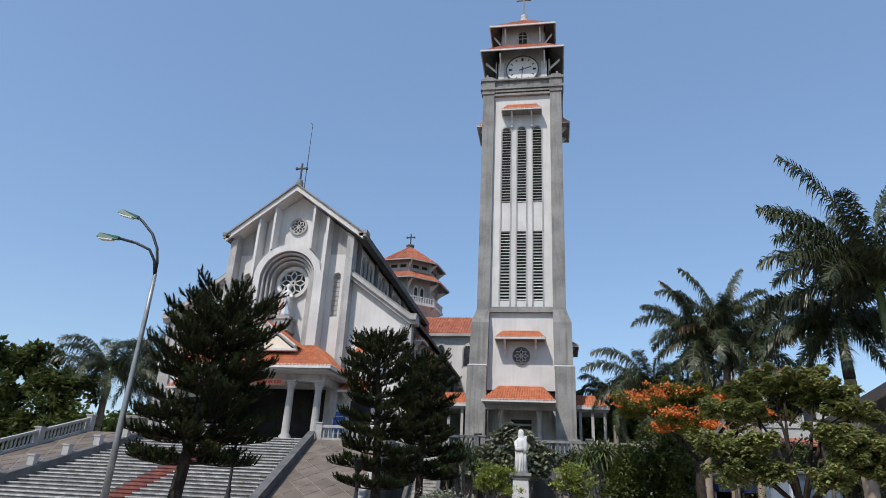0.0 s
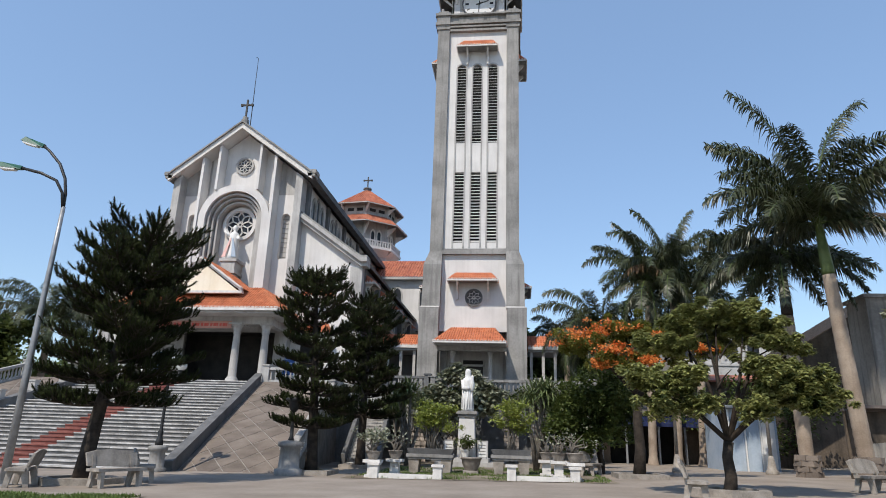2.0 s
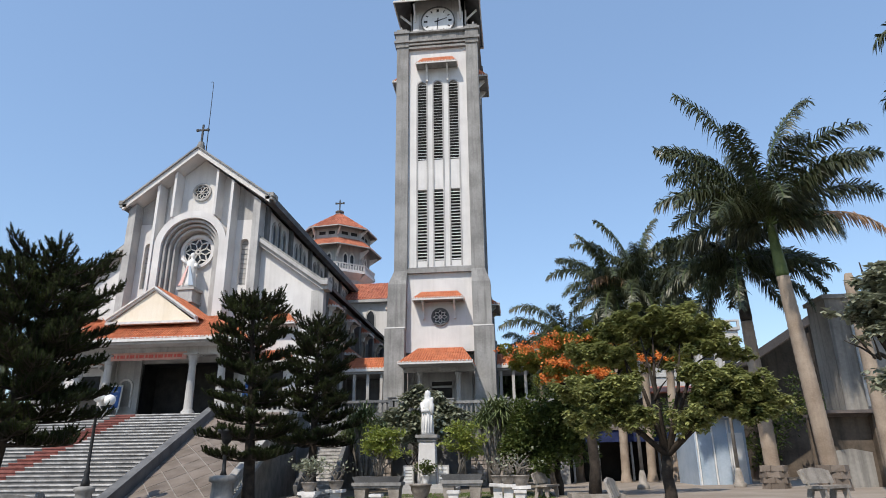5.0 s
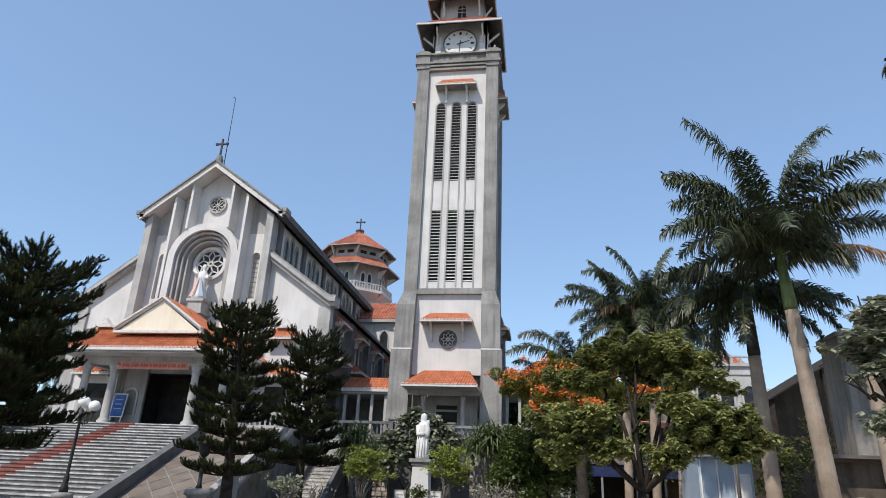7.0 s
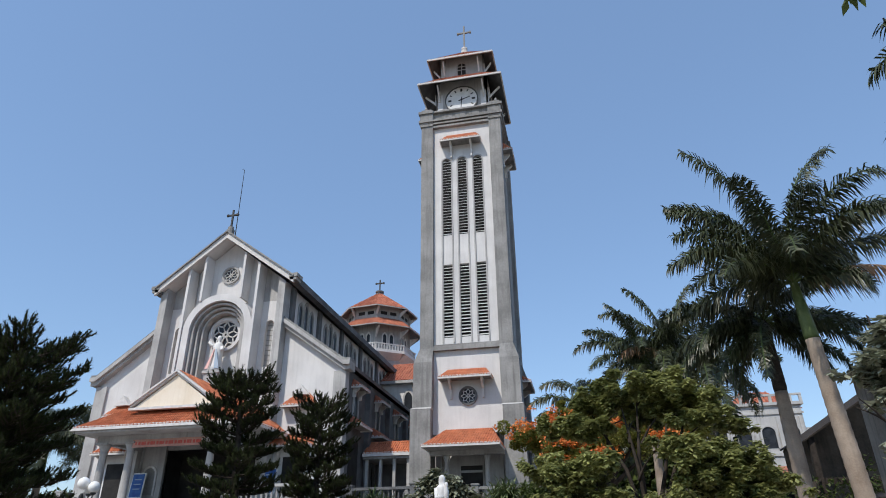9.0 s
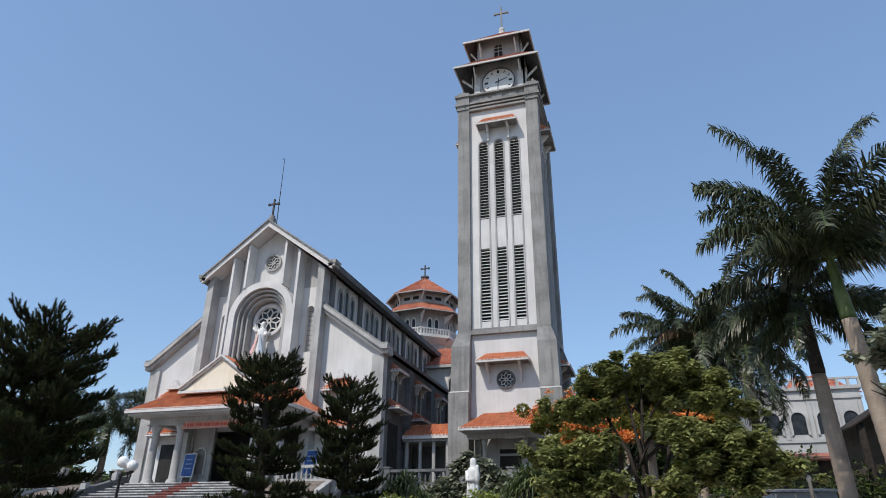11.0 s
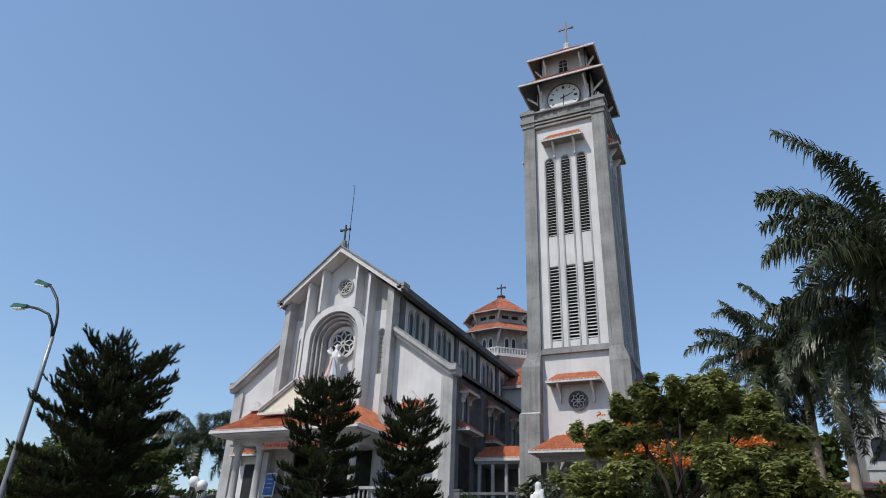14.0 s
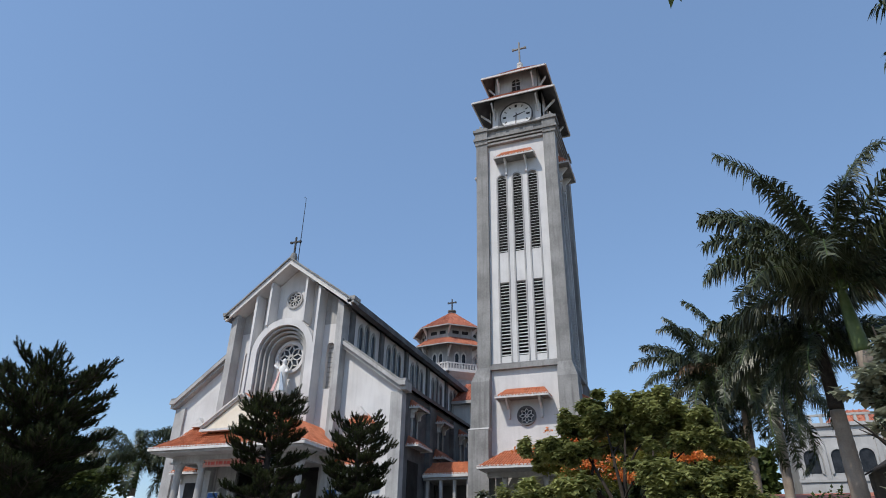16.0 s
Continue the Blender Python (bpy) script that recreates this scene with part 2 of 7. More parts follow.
# ---- mesh helpers ----
class G:
    """A mesh in the making: lists of corners and faces."""

    def __init__(self):
        self.v, self.f = [], []

    def add(self, vs, fs):
        k = len(self.v)
        self.v += [tuple(p) for p in vs]
        self.f += [tuple(i + k for i in f) for f in fs]
        return self

    def hexa(self, p):
        return self.add(p, [(0, 3, 2, 1), (4, 5, 6, 7), (0, 1, 5, 4), (1, 2, 6, 5), (2, 3, 7, 6), (3, 0, 4, 7)])

    def box(self, x0, x1, y0, y1, z0, z1):
        return self.hexa([(x0, y0, z0), (x1, y0, z0), (x1, y1, z0), (x0, y1, z0), (x0, y0, z1), (x1, y0, z1), (x1, y1, z1), (x0, y1, z1)])

    def prism(self, poly, axis, lo, hi):
        """poly: (a, b) points in the plane across axis; x: (y, z), y: (x, z), z: (x, y)."""
        put = {"x": lambda a, b, h: (h, a, b), "y": lambda a, b, h: (a, h, b), "z": lambda a, b, h: (a, b, h)}[axis]
        n = len(poly)
        vs = [put(a, b, lo) for a, b in poly] + [put(a, b, hi) for a, b in poly]
        fs = [tuple(range(n)), tuple(range(2 * n - 1, n - 1, -1))]
        fs += [(i, i + n, (i + 1) % n + n, (i + 1) % n) for i in range(n)]
        return self.add(vs, fs)

    def band(self, inner, outer, y0, y1, closed=False):
        """A solid between two (x, z) lines with as many points, from depth y0 to y1."""
        n = len(inner)
        vs = [(x, y, z) for y in (y0, y1) for line in (inner, outer) for x, z in line]
        fs = []
        for i in range(n if closed else n - 1):
            j = (i + 1) % n
            fs += [(i, j, n + j, n + i), (2 * n + i, 3 * n + i, 3 * n + j, 2 * n + j), (i, 2 * n + i, 2 * n + j, j), (n + i, n + j, 3 * n + j, 3 * n + i)]
        if not closed:
            fs += [(0, n, 3 * n, 2 * n), (n - 1, 3 * n - 1, 4 * n - 1, 2 * n - 1)]
        return self.add(vs, fs)

    def tube(self, path, radii, n=8, cap=True):
        path = [Vector(p) for p in path]
        k = len(path)
        if not hasattr(radii, "__len__"):
            radii = [radii] * k
        vs = []
        for i, p in enumerate(path):
            d = (path[min(i + 1, k - 1)] - path[max(i - 1, 0)]).normalized()
            a = d.cross(Vector((0.13, 0.97, 0.21)) if abs(d.y) < 0.9 else Vector((1, 0, 0))).normalized()
            b = d.cross(a)
            vs += [p + (a * math.cos(2 * math.pi * j / n) + b * math.sin(2 * math.pi * j / n)) * radii[i] for j in range(n)]
        fs = [(i * n + j, i * n + (j + 1) % n, (i + 1) * n + (j + 1) % n, (i + 1) * n + j) for i in range(k - 1) for j in range(n)]
        if cap:
            fs += [tuple(range(n - 1, -1, -1)), tuple(range((k - 1) * n, k * n))]
        return self.add(vs, fs)

    def lathe(self, prof, cx=0, cy=0, n=16, turn=0.0):
        k = len(prof)
        vs = [(cx + r * math.cos(turn + 2 * math.pi * j / n), cy + r * math.sin(turn + 2 * math.pi * j / n), z) for r, z in prof for j in range(n)]
        fs = [(i * n + j, i * n + (j + 1) % n, (i + 1) * n + (j + 1) % n, (i + 1) * n + j) for i in range(k - 1) for j in range(n)]
        fs += [tuple(range(n - 1, -1, -1)), tuple(range((k - 1) * n, k * n))]
        return self.add(vs, fs)

    def ball(self, c, r, n=12, m=8, squash=1.0):
        prof = [(max(r * math.sin(math.pi * i / m), 0.002), c[2] - r * squash * math.cos(math.pi * i / m)) for i in range(m + 1)]
        return self.lathe(prof, c[0], c[1], n)

    def blade(self, p, d, w, side):
        """A pointed leaf from p along d, with half-width w along side."""
        m = p + d * 0.45
        return self.add([p, m + side * w, p + d, m - side * w], [(0, 1, 2, 3)])

    def turned(self, m):
        self.v = [tuple(m @ Vector(p)) for p in self.v]
        return self

    def mesh(self, name, material, smooth=False):
        me = bpy.data.meshes.new(name)
        me.from_pydata(self.v, [], self.f)
        me.update()
        if smooth:
            me.polygons.foreach_set("use_smooth", [True] * len(me.polygons))
        me.materials.append(material)
        return me


def thing(name, label, category, at=(0, 0, 0), group="", kind=""):
    ob = new(name)
    ob.empty_display_size = 0.3
    ob.location = at
    return tagged(ob, label, category, group, kind)


def part(name, g, material, parent, label="", smooth=False, kind=""):
    me = g if isinstance(g, bpy.types.Mesh) else g.mesh(name, material, smooth)
    ob = new(name, me)
    ob.parent = parent
    ob.matrix_parent_inverse = Matrix.Translation(-parent.location)
    return tagged(ob, label, kind=kind)


def solid(name, g, material, label, category, group="", kind="", smooth=False):
    """A thing of one mesh."""
    return tagged(new(name, g.mesh(name, material, smooth)), label, category, group, kind)


def arc(cx, cz, r, a0, a1, n):
    return [(cx + r * math.cos(radians(a0 + (a1 - a0) * i / n)), cz + r * math.sin(radians(a0 + (a1 - a0) * i / n))) for i in range(n + 1)]


def archline(cx, spring, r, foot, n=20):
    """From the right foot over the arch to the left foot."""
    return [(cx + r, foot)] + arc(cx, spring, r, 0, 180, n) + [(cx - r, foot)]


def lancet(cx, base, spring, w, n=5):
    """A pointed window's outline, from its right foot over the point to the left foot."""
    r = 2 * w
    right = [(cx - w + r * math.cos(radians(a)), spring + r * math.sin(radians(a))) for a in np.linspace(0, 60, n)]
    left = [(2 * cx - x, z) for x, z in reversed(right[:-1])]
    return [(cx + w, base)] + right + left + [(cx - w, base)]


def slope(g, a, b, c, d, pitch=0.17, r=0.042, course=0.42):
    """Rows of half-round tiles on a roof slope: a, b along the eave, c above b, d above a; the rows stop at the hips."""
    a, b, c, d = (Vector(p) for p in (a, b, c, d))
    u = (b - a).normalized()
    nrm = u.cross(((c + d) / 2 - (a + b) / 2)).normalized()
    if nrm.z < 0:
        nrm = -nrm
    v = nrm.cross(u).normalized()
    if v.dot((c + d) / 2 - (a + b) / 2) < 0:
        v = -v
    width, h = (b - a).length, (d - a).dot(v)
    ta, tb = (d - a).dot(u), (c - a).dot(u)
    g.add([a, b, c, d], [(0, 1, 2, 3)])
    k = max(2, int(width / pitch))
    for i in range(k):
        s = (i + 0.5) * width / k
        top = h
        if s < ta:
            top = h * s / ta
        elif s > tb:
            top = h * (width - s) / (width - tb)
        m = max(1, int(top / course + 0.5))
        for j in range(m):
            lo, hi = top * j / m, top * (j + 1) / m
            vs = []
            for q, rr, lift in ((lo - 0.03, r * 1.12, 0.018), (hi, r * 0.86, 0.0)):
                o = a + u * s + v * q
                for ang in (0, 50, 90, 130, 180):
                    vs.append(o + u * (rr * math.cos(radians(ang))) + nrm * (rr * math.sin(radians(ang)) + lift))
            g.add(vs, [(n, n + 1, n + 6, n + 5) for n in range(4)] + [(0, 1, 2, 3, 4)])
    return g


def eave_teeth(g, a, b, pitch=0.24, drop=0.1, r=0.075):
    """White mortar plugs in the tile ends along an eave."""
    a, b = Vector(a), Vector(b)
    k = max(2, int((b - a).length / pitch))
    u = (b - a).normalized()
    o = Vector((-u.y, u.x, 0))
    for i in range(k):
        c = a + (b - a) * ((i + 0.5) / k)
        g.hexa([c - u * r - o * 0.03 - Vector((0, 0, drop)), c + u * r - o * 0.03 - Vector((0, 0, drop)), c + u * r + o * 0.03 - Vector((0, 0, drop)), c - u * r + o * 0.03 - Vector((0, 0, drop)),
                c - u * r - o * 0.03, c + u * r - o * 0.03, c + u * r + o * 0.03, c - u * r + o * 0.03])
    return g


def board(g, a, b, t, h):
    """A straight board from a to b: t thick, h high below the line."""
    a, b = Vector(a), Vector(b)
    u = (b - a)
    o = Vector((-u.y, u.x, 0)).normalized() * t / 2
    dz = Vector((0, 0, h))
    return g.hexa([a - o - dz, b - o - dz, b + o - dz, a + o - dz, a - o, b - o, b + o, a + o])


def canopy(parent, x, yw, z_eave, z_top, he, ht, y_eave, bracket=0.0, brx=0.85, name="canopy", tile=None, turn=None):
    """A small tiled hipped canopy on a wall that faces -y, at yw."""
    tile = tile or TILE
    T = turn or Matrix.Identity(4)
    g = G()
    e = [(x - he, yw, z_eave), (x - he, y_eave, z_eave), (x + he, y_eave, z_eave), (x + he, yw, z_eave)]
    tl, tr = (x - ht, yw, z_top), (x + ht, yw, z_top)
    slope(g, e[1], e[2], tr, tl)
    slope(g, e[0], e[1], tl, tl)
    slope(g, e[2], e[3], tr, tr)
    roof = part(name, g.turned(T), tile, parent, "small terracotta-tiled canopy with white mortared eave")
    g = G()
    for p, q in ((0, 1), (1, 2), (2, 3)):
        board(g, e[p], e[q], 0.06, 0.13)
        eave_teeth(g, (e[p][0], e[p][1], e[p][2] + 0.08), (e[q][0], e[q][1], e[q][2] + 0.08))
    part("fascia", g.turned(T), MORTAR, roof)
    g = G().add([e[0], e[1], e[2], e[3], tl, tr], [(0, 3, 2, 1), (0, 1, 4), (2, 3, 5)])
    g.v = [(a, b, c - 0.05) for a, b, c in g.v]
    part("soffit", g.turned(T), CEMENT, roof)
    for sx in ((-1, 1) if bracket else ()):
        g = G()
        bx = x + sx * brx
        g.prism([(yw, z_eave - 0.05), (y_eave + 0.25, z_eave - 0.05), (y_eave + 0.25, z_eave - 0.2), (yw - 0.25, z_eave - bracket * 0.55), (yw - 0.25, z_eave - bracket), (yw, z_eave - bracket)], "x", bx - 0.07, bx + 0.07)
        part("bracket", g.turned(T), MORTAR, roof)
    return roof


def ground_z(x, y):
    return 0.018 * max(-30.0, min(20.0, x)) - 0.03 + 0.004 * max(-30.0, min(20.0, y - 25))


def rosette(parent, cx, y, cz, r, spokes, ring, material=None, turn=None):
    """A round window: moulded ring, petals and dark glass behind."""
    T = turn or Matrix.Identity(4)
    material = material or PALEGREY
    g = G()
    g.band(arc(cx, cz, r * 0.82, 0, 360, 40)[:-1], arc(cx, cz, r, 0, 360, 40)[:-1], y - ring, y + 0.15, True)
    g.band(arc(cx, cz, r * 0.77, 0, 360, 40)[:-1], arc(cx, cz, r * 0.83, 0, 360, 40)[:-1], y - ring * 0.6, y + 0.15, True)
    w = part("round_window", g.turned(T), material, parent, "round window with petal tracery and moulded ring")
    g = G()
    g.prism(arc(cx, cz, r * 0.78, 0, 360, 36)[:-1], "y", y - 0.012, y + 0.05)
    part("pane", g.turned(T), GLASS, w)
    for i in range(spokes):
        a = 360 * (i + 0.5) / spokes
        g = G()
        ca, sa = math.cos(radians(a)), math.sin(radians(a))
        def bar(p, q, t):
            d = Vector((q[0] - p[0], q[1] - p[1])).normalized() * r * t
            g.prism([(cx + p[0] - d.y, cz + p[1] + d.x), (cx + q[0] - d.y, cz + q[1] + d.x), (cx + q[0] + d.y, cz + q[1] - d.x), (cx + p[0] + d.y, cz + p[1] - d.x)], "y", y - ring * 0.5, y)
        bar((ca * r * 0.13, sa * r * 0.13), (ca * r * 0.52, sa * r * 0.52), 0.03)
        for sg in (-1, 1):
            m = radians(a + sg * 180 / spokes)
            bar((ca * r * 0.5, sa * r * 0.5), (math.cos(m) * r * 0.78, math.sin(m) * r * 0.78), 0.032)
        part("tracery", g.turned(T), MORTAR, w)
    g = G()
    g.band(arc(cx, cz, r * 0.08, 0, 360, 14)[:-1], arc(cx, cz, r * 0.2, 0, 360, 14)[:-1], y - ring * 0.5, y, True)
    part("hub", g.turned(T), MORTAR, w)
    return w


def cross(parent, x, y, z0, z1, arm, t, material, label):
    g = G().box(x - t, x + t, y - t, y + t, z0, z1)
    za = z0 + (z1 - z0) * 0.70
    g.box(x - arm, x - t, y - t, y + t, za - t, za + t).box(x + t, x + arm, y - t, y + t, za - t, za + t)
    for p in ((x - arm, za), (x + arm, za)):
        g.box(p[0] - t * 1.3, p[0] + t * 1.3, y - t * 1.3, y + t * 1.3, p[1] - t * 1.5, p[1] + t * 1.5)
    return part("cross", g, material, parent, label)


# ---- ground ----
g = G()
xs = [-700, -250, -120, -60, -40, -30, -20, -10, 0, 10, 20, 40, 80, 200, 700]
ys = [-300, -80, -30, -10, 0, 10, 20, 30, 40, 60, 90, 160, 320, 900]
g.v = [(x, y, ground_z(x, y) - 0.03) for y in ys for x in xs]
g.f = [(j * len(xs) + i, j * len(xs) + i + 1, (j + 1) * len(xs) + i + 1, (j + 1) * len(xs) + i) for j in range(len(ys) - 1) for i in range(len(xs) - 1)]
solid("ground", g, EARTH, "dry bare earth round the church yard", "ground", kind="structure")


def sheet(x0, x1, y0, y1, lift, nx=8, ny=8):
    g = G()
    for j in range(ny + 1):
        for i in range(nx + 1):
            x, y = x0 + (x1 - x0) * i / nx, y0 + (y1 - y0) * j / ny
            g.v.append((x, y, ground_z(x, y) + lift))
    g.f = [(j * (nx + 1) + i, j * (nx + 1) + i + 1, (j + 1) * (nx + 1) + i + 1, (j + 1) * (nx + 1) + i) for j in range(ny) for i in range(nx)]
    return g


solid("pavement", sheet(-45, 30, -12, 46, 0.0, 20, 20), PAVING, "worn pale concrete paving of the church yard", "pavement", kind="structure")

# ---- terrace in front of church and tower ----
PZ = 4.3          # floor of the terrace
CX = -20.05       # axis of the church
TX, TY = -2.49, 51.0   # axis of the bell tower
FY = 44.4         # front wall of the church
g = G().box(-34, 5.7, 46.2, 130, -1, PZ).box(-31, -9.0, 39.1, 46.2, -1, PZ).box(-9.0, 5.7, 42.6, 46.2, -1, PZ)
terrace = solid("terrace", g, CEMENT, "raised rendered terrace that carries the church and tower", "terrace", kind="structure")


def stone_pier(x, y, w, d, h, seed):
    rnd = random.Random(seed)
    pier = thing("stone_pier", "rough rubble stone pier of the terrace wall", "stone pier", (x, y, ground_z(x, y)), "terrace piers")
    z0 = ground_z(x, y)
    part("core", G().box(x - w / 2 + 0.04, x + w / 2 - 0.04, y + 0.04, y + d, z0 - 0.2, z0 + h), JOINT, pier)
    z = z0
    while z < z0 + h - 0.1:
        hh = rnd.uniform(0.2, 0.34)
        xx = x - w / 2
        while xx < x + w / 2 - 0.08:
            ww = min(rnd.uniform(0.2, 0.42), x + w / 2 - xx)
            g = G()
            q = [(xx + rnd.uniform(0.01, 0.05), z + rnd.uniform(0.01, 0.05)), (xx + ww - rnd.uniform(0.01, 0.05), z + rnd.uniform(0.01, 0.05)),
                 (xx + ww - rnd.uniform(0.01, 0.05), z + hh - rnd.uniform(0.01, 0.05)), (xx + rnd.uniform(0.01, 0.05), z + hh - rnd.uniform(0.01, 0.05))]
            g.prism(q, "y", y - rnd.uniform(0.0, 0.05), y + 0.1)
            part("stone", g, STONE, pier)
            xx += ww
        z += hh
    return pier


for i, (x, w) in enumerate(((-5.3, 0.95), (-3.1, 0.9), (0.4, 0.95), (2.0, 0.9), (3.5, 0.8))):
    stone_pier(x, 41.9, w, 0.7, 2.9, i)
# wall coloured dark grey to deepen the shade under the terrace
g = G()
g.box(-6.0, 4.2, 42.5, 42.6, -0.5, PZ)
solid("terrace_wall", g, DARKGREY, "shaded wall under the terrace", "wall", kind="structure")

# ---- main stairs ----
NS, Y0, Y1 = 26, 25.9, 39.1


def flare(y):
    """Half the stairs' width, which widens towards the yard."""
    return 5.2 + (Y1 - y) / (Y1 - Y0) * 2.35


stairs = thing("main_stairs", "wide flight of worn pale stone steps with a red middle strip", "stairs", (CX, Y0, -0.3))
zb = ground_z(-20, 26)
g = G()
g.hexa([(CX - flare(Y0), Y0 + 0.3, zb - 0.4), (CX + flare(Y0), Y0 + 0.3, zb - 0.4), (CX + 5.2, Y1, zb - 0.4), (CX - 5.2, Y1, zb - 0.4),
        (CX - flare(Y0), Y0 + 0.3, zb), (CX + flare(Y0), Y0 + 0.3, zb), (CX + 5.2, Y1, PZ - 0.2), (CX - 5.2, Y1, PZ - 0.2)])
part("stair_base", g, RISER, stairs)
rise, run = (PZ - zb) / NS, (Y1 - Y0) / NS
for i in range(NS):
    ya = Y0 + i * run
    zt = zb + (i + 1) * rise
    h = flare(ya) - 0.25
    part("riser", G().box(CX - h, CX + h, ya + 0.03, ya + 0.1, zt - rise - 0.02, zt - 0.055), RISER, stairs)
    # slabs of each tread, with open joints
    rnd = random.Random(i)
    x = CX - h
    while x < CX + h - 0.05:
        w = min(rnd.uniform(1.5, 3.2), CX + h - x)
        red = CX - 0.62 < x < CX + 0.6
        if x < CX - 0.62 < x + w:
            w = CX - 0.62 - x
        elif abs(x - (CX - 0.62)) < 1e-6:
            w, red = 1.24, True
        if w > 0.02:
            t = 0.06 + rnd.uniform(-0.006, 0.006)
            part("tread", G().hexa([(x + 0.008, ya - 0.02, zt - t), (x + w - 0.008, ya - 0.02, zt - t), (x + w - 0.008, ya + run + 0.08, zt - t), (x + 0.008, ya + run + 0.08, zt - t),
                                    (x + 0.008, ya - 0.02, zt + rnd.uniform(-0.006, 0)), (x + w - 0.008, ya - 0.02, zt + rnd.uniform(-0.006, 0)), (x + w - 0.008, ya + run + 0.08, zt), (x + 0.008, ya + run + 0.08, zt)]),
                 REDSTEP if red else STEP, stairs)
            if red:
                part("riser", G().box(x, x + w, ya + 0.022, ya + 0.03, zt - rise, zt - 0.06), REDSTEP, stairs)
        x += w


def parapet(side, name="stair_parapet"):
    """The sloping grey parapet along one side of the stairs."""
    w = thing(name, "sloping grey rendered parapet beside the stairs", "parapet", (CX + side * flare(Y0), Y0, 0), "stair parapets")
    xa, xb = CX + side * flare(Y0), CX + side * 5.2
    g = G()
    for lo, hi, t, mname in ((-0.6, 0.42, 0.0, "wall"),):
        a0, a1 = xa - side * 0.25, xa + side * 0.08
        b0, b1 = xb - side * 0.25, xb + side * 0.08
        g.hexa([(a0, Y0 - 0.2, zb + lo), (a1, Y0 - 0.2, zb + lo), (b1, Y1 + 0.1, PZ + lo), (b0, Y1 + 0.1, PZ + lo),
                (a0, Y0 - 0.2, zb + hi), (a1, Y0 - 0.2, zb + hi), (b1, Y1 + 0.1, PZ + hi), (b0, Y1 + 0.1, PZ + hi)])
    part("wall", g, DARKGREY, w)
    a0, a1 = xa - side * 0.31, xa + side * 0.13
    b0, b1 = xb - side * 0.31, xb + side * 0.13
    g = G().hexa([(a0, Y0 - 0.28, zb + 0.42), (a1, Y0 - 0.28, zb + 0.42), (b1, Y1 + 0.12, PZ + 0.42), (b0, Y1 + 0.12, PZ + 0.42),
                  (a0, Y0 - 0.28, zb + 0.52), (a1, Y0 - 0.28, zb + 0.52), (b1, Y1 + 0.12, PZ + 0.52), (b0, Y1 + 0.12, PZ + 0.52)])
    part("coping", g, DARKGREY, w)
    return w


right_par = parapet(1)
left_par = parapet(-1)
for i in range(7):
    k = (i + 0.6) / 7
    y = Y0 + (Y1 - Y0) * k
    x = CX - flare(y) - 0.1
    z = zb + (PZ - zb) * k
    part("post", G().box(x - 0.05, x + 0.33, y - 0.17, y + 0.17, z + 0.3, z + 0.98).box(x - 0.09, x + 0.37, y - 0.21, y + 0.21, z + 0.98, z + 1.06), PALEGREY, left_par)


def bank(side):
    """The paved ramp beside the stairs, with a diamond pattern of pale joints."""
    r = thing("side_ramp", "brown paved ramp with pale diamond joints", "ramp", (CX + side * 10, Y0, 0), "side ramps")
    P = lambda s, t: Vector((CX + side * ((5.28 + 5.0 * s) * t + (7.63 + 4.75 * s) * (1 - t)), (Y0 - 0.9 * s) * (1 - t) + Y1 * t, zb * (1 - t) + PZ * t))
    g = G()
    n = 10
    g.v = [tuple(P(i / n, j / n)) for j in range(n + 1) for i in range(n + 1)] + [(*P(i / n, j / n)[:2], -0.9) for j in range(n + 1) for i in range(n + 1)]
    k = (n + 1) ** 2
    g.f = [(j * (n + 1) + i, j * (n + 1) + i + 1, (j + 1) * (n + 1) + i + 1, (j + 1) * (n + 1) + i) for j in range(n) for i in range(n)]
    g.f += [(i, i + 1, k + i + 1, k + i) for i in range(n)] + [(j * (n + 1) + n, (j + 1) * (n + 1) + n, k + (j + 1) * (n + 1) + n, k + j * (n + 1) + n) for j in range(n)]
    part("bed", g, JOINT, r)
    # diamond slabs a little proud of the joints
    ku, kv = 4, 8
    for a in range(-kv, ku + kv):
        for b in range(0, ku + kv + 2):
            us = []
            for da, db in ((0.035, 0.035), (0.965, 0.035), (0.965, 0.965), (0.035, 0.965)):
                s = ((a + da) + (b + db)) / 2 / ku
                t = ((b + db) - (a + da)) / 2 / kv * 1.0
                us.append((s, t))
            if all(s <= 0 or s >= 1 or t <= 0 or t >= 1 for s, t in us):
                continue
            # clip to the ramp
            poly = us
            for ax, lim, sg in ((0, 0.01, 1), (0, 0.99, -1), (1, 0.005, 1), (1, 0.995, -1)):
                out = []
                for i in range(len(poly)):
                    p, q = poly[i], poly[(i + 1) % len(poly)]
                    fp, fq = (p[ax] - lim) * sg, (q[ax] - lim) * sg
                    if fp >= 0:
                        out.append(p)
                    if fp * fq < 0:
                        c = fp / (fp - fq)
                        out.append((p[0] + (q[0] - p[0]) * c, p[1] + (q[1] - p[1]) * c))
                poly = out
                if len(poly) < 3:
                    break
            if len(poly) < 3:
                continue
            top = [P(*q) + Vector((0, -0.006, 0.014)) for q in poly]
            m = len(top)
            gg = G().add([*top, *[P(*q) - Vector((0, 0, 0.02)) for q in poly]], [tuple(range(m))] + [(i, i + m, (i + 1) % m + m, (i + 1) % m) for i in range(m)])
            part("slab", gg, RAMP, r)
    return r, P


ramp_r, RP = bank(1)
ramp_l, LP = bank(-1)

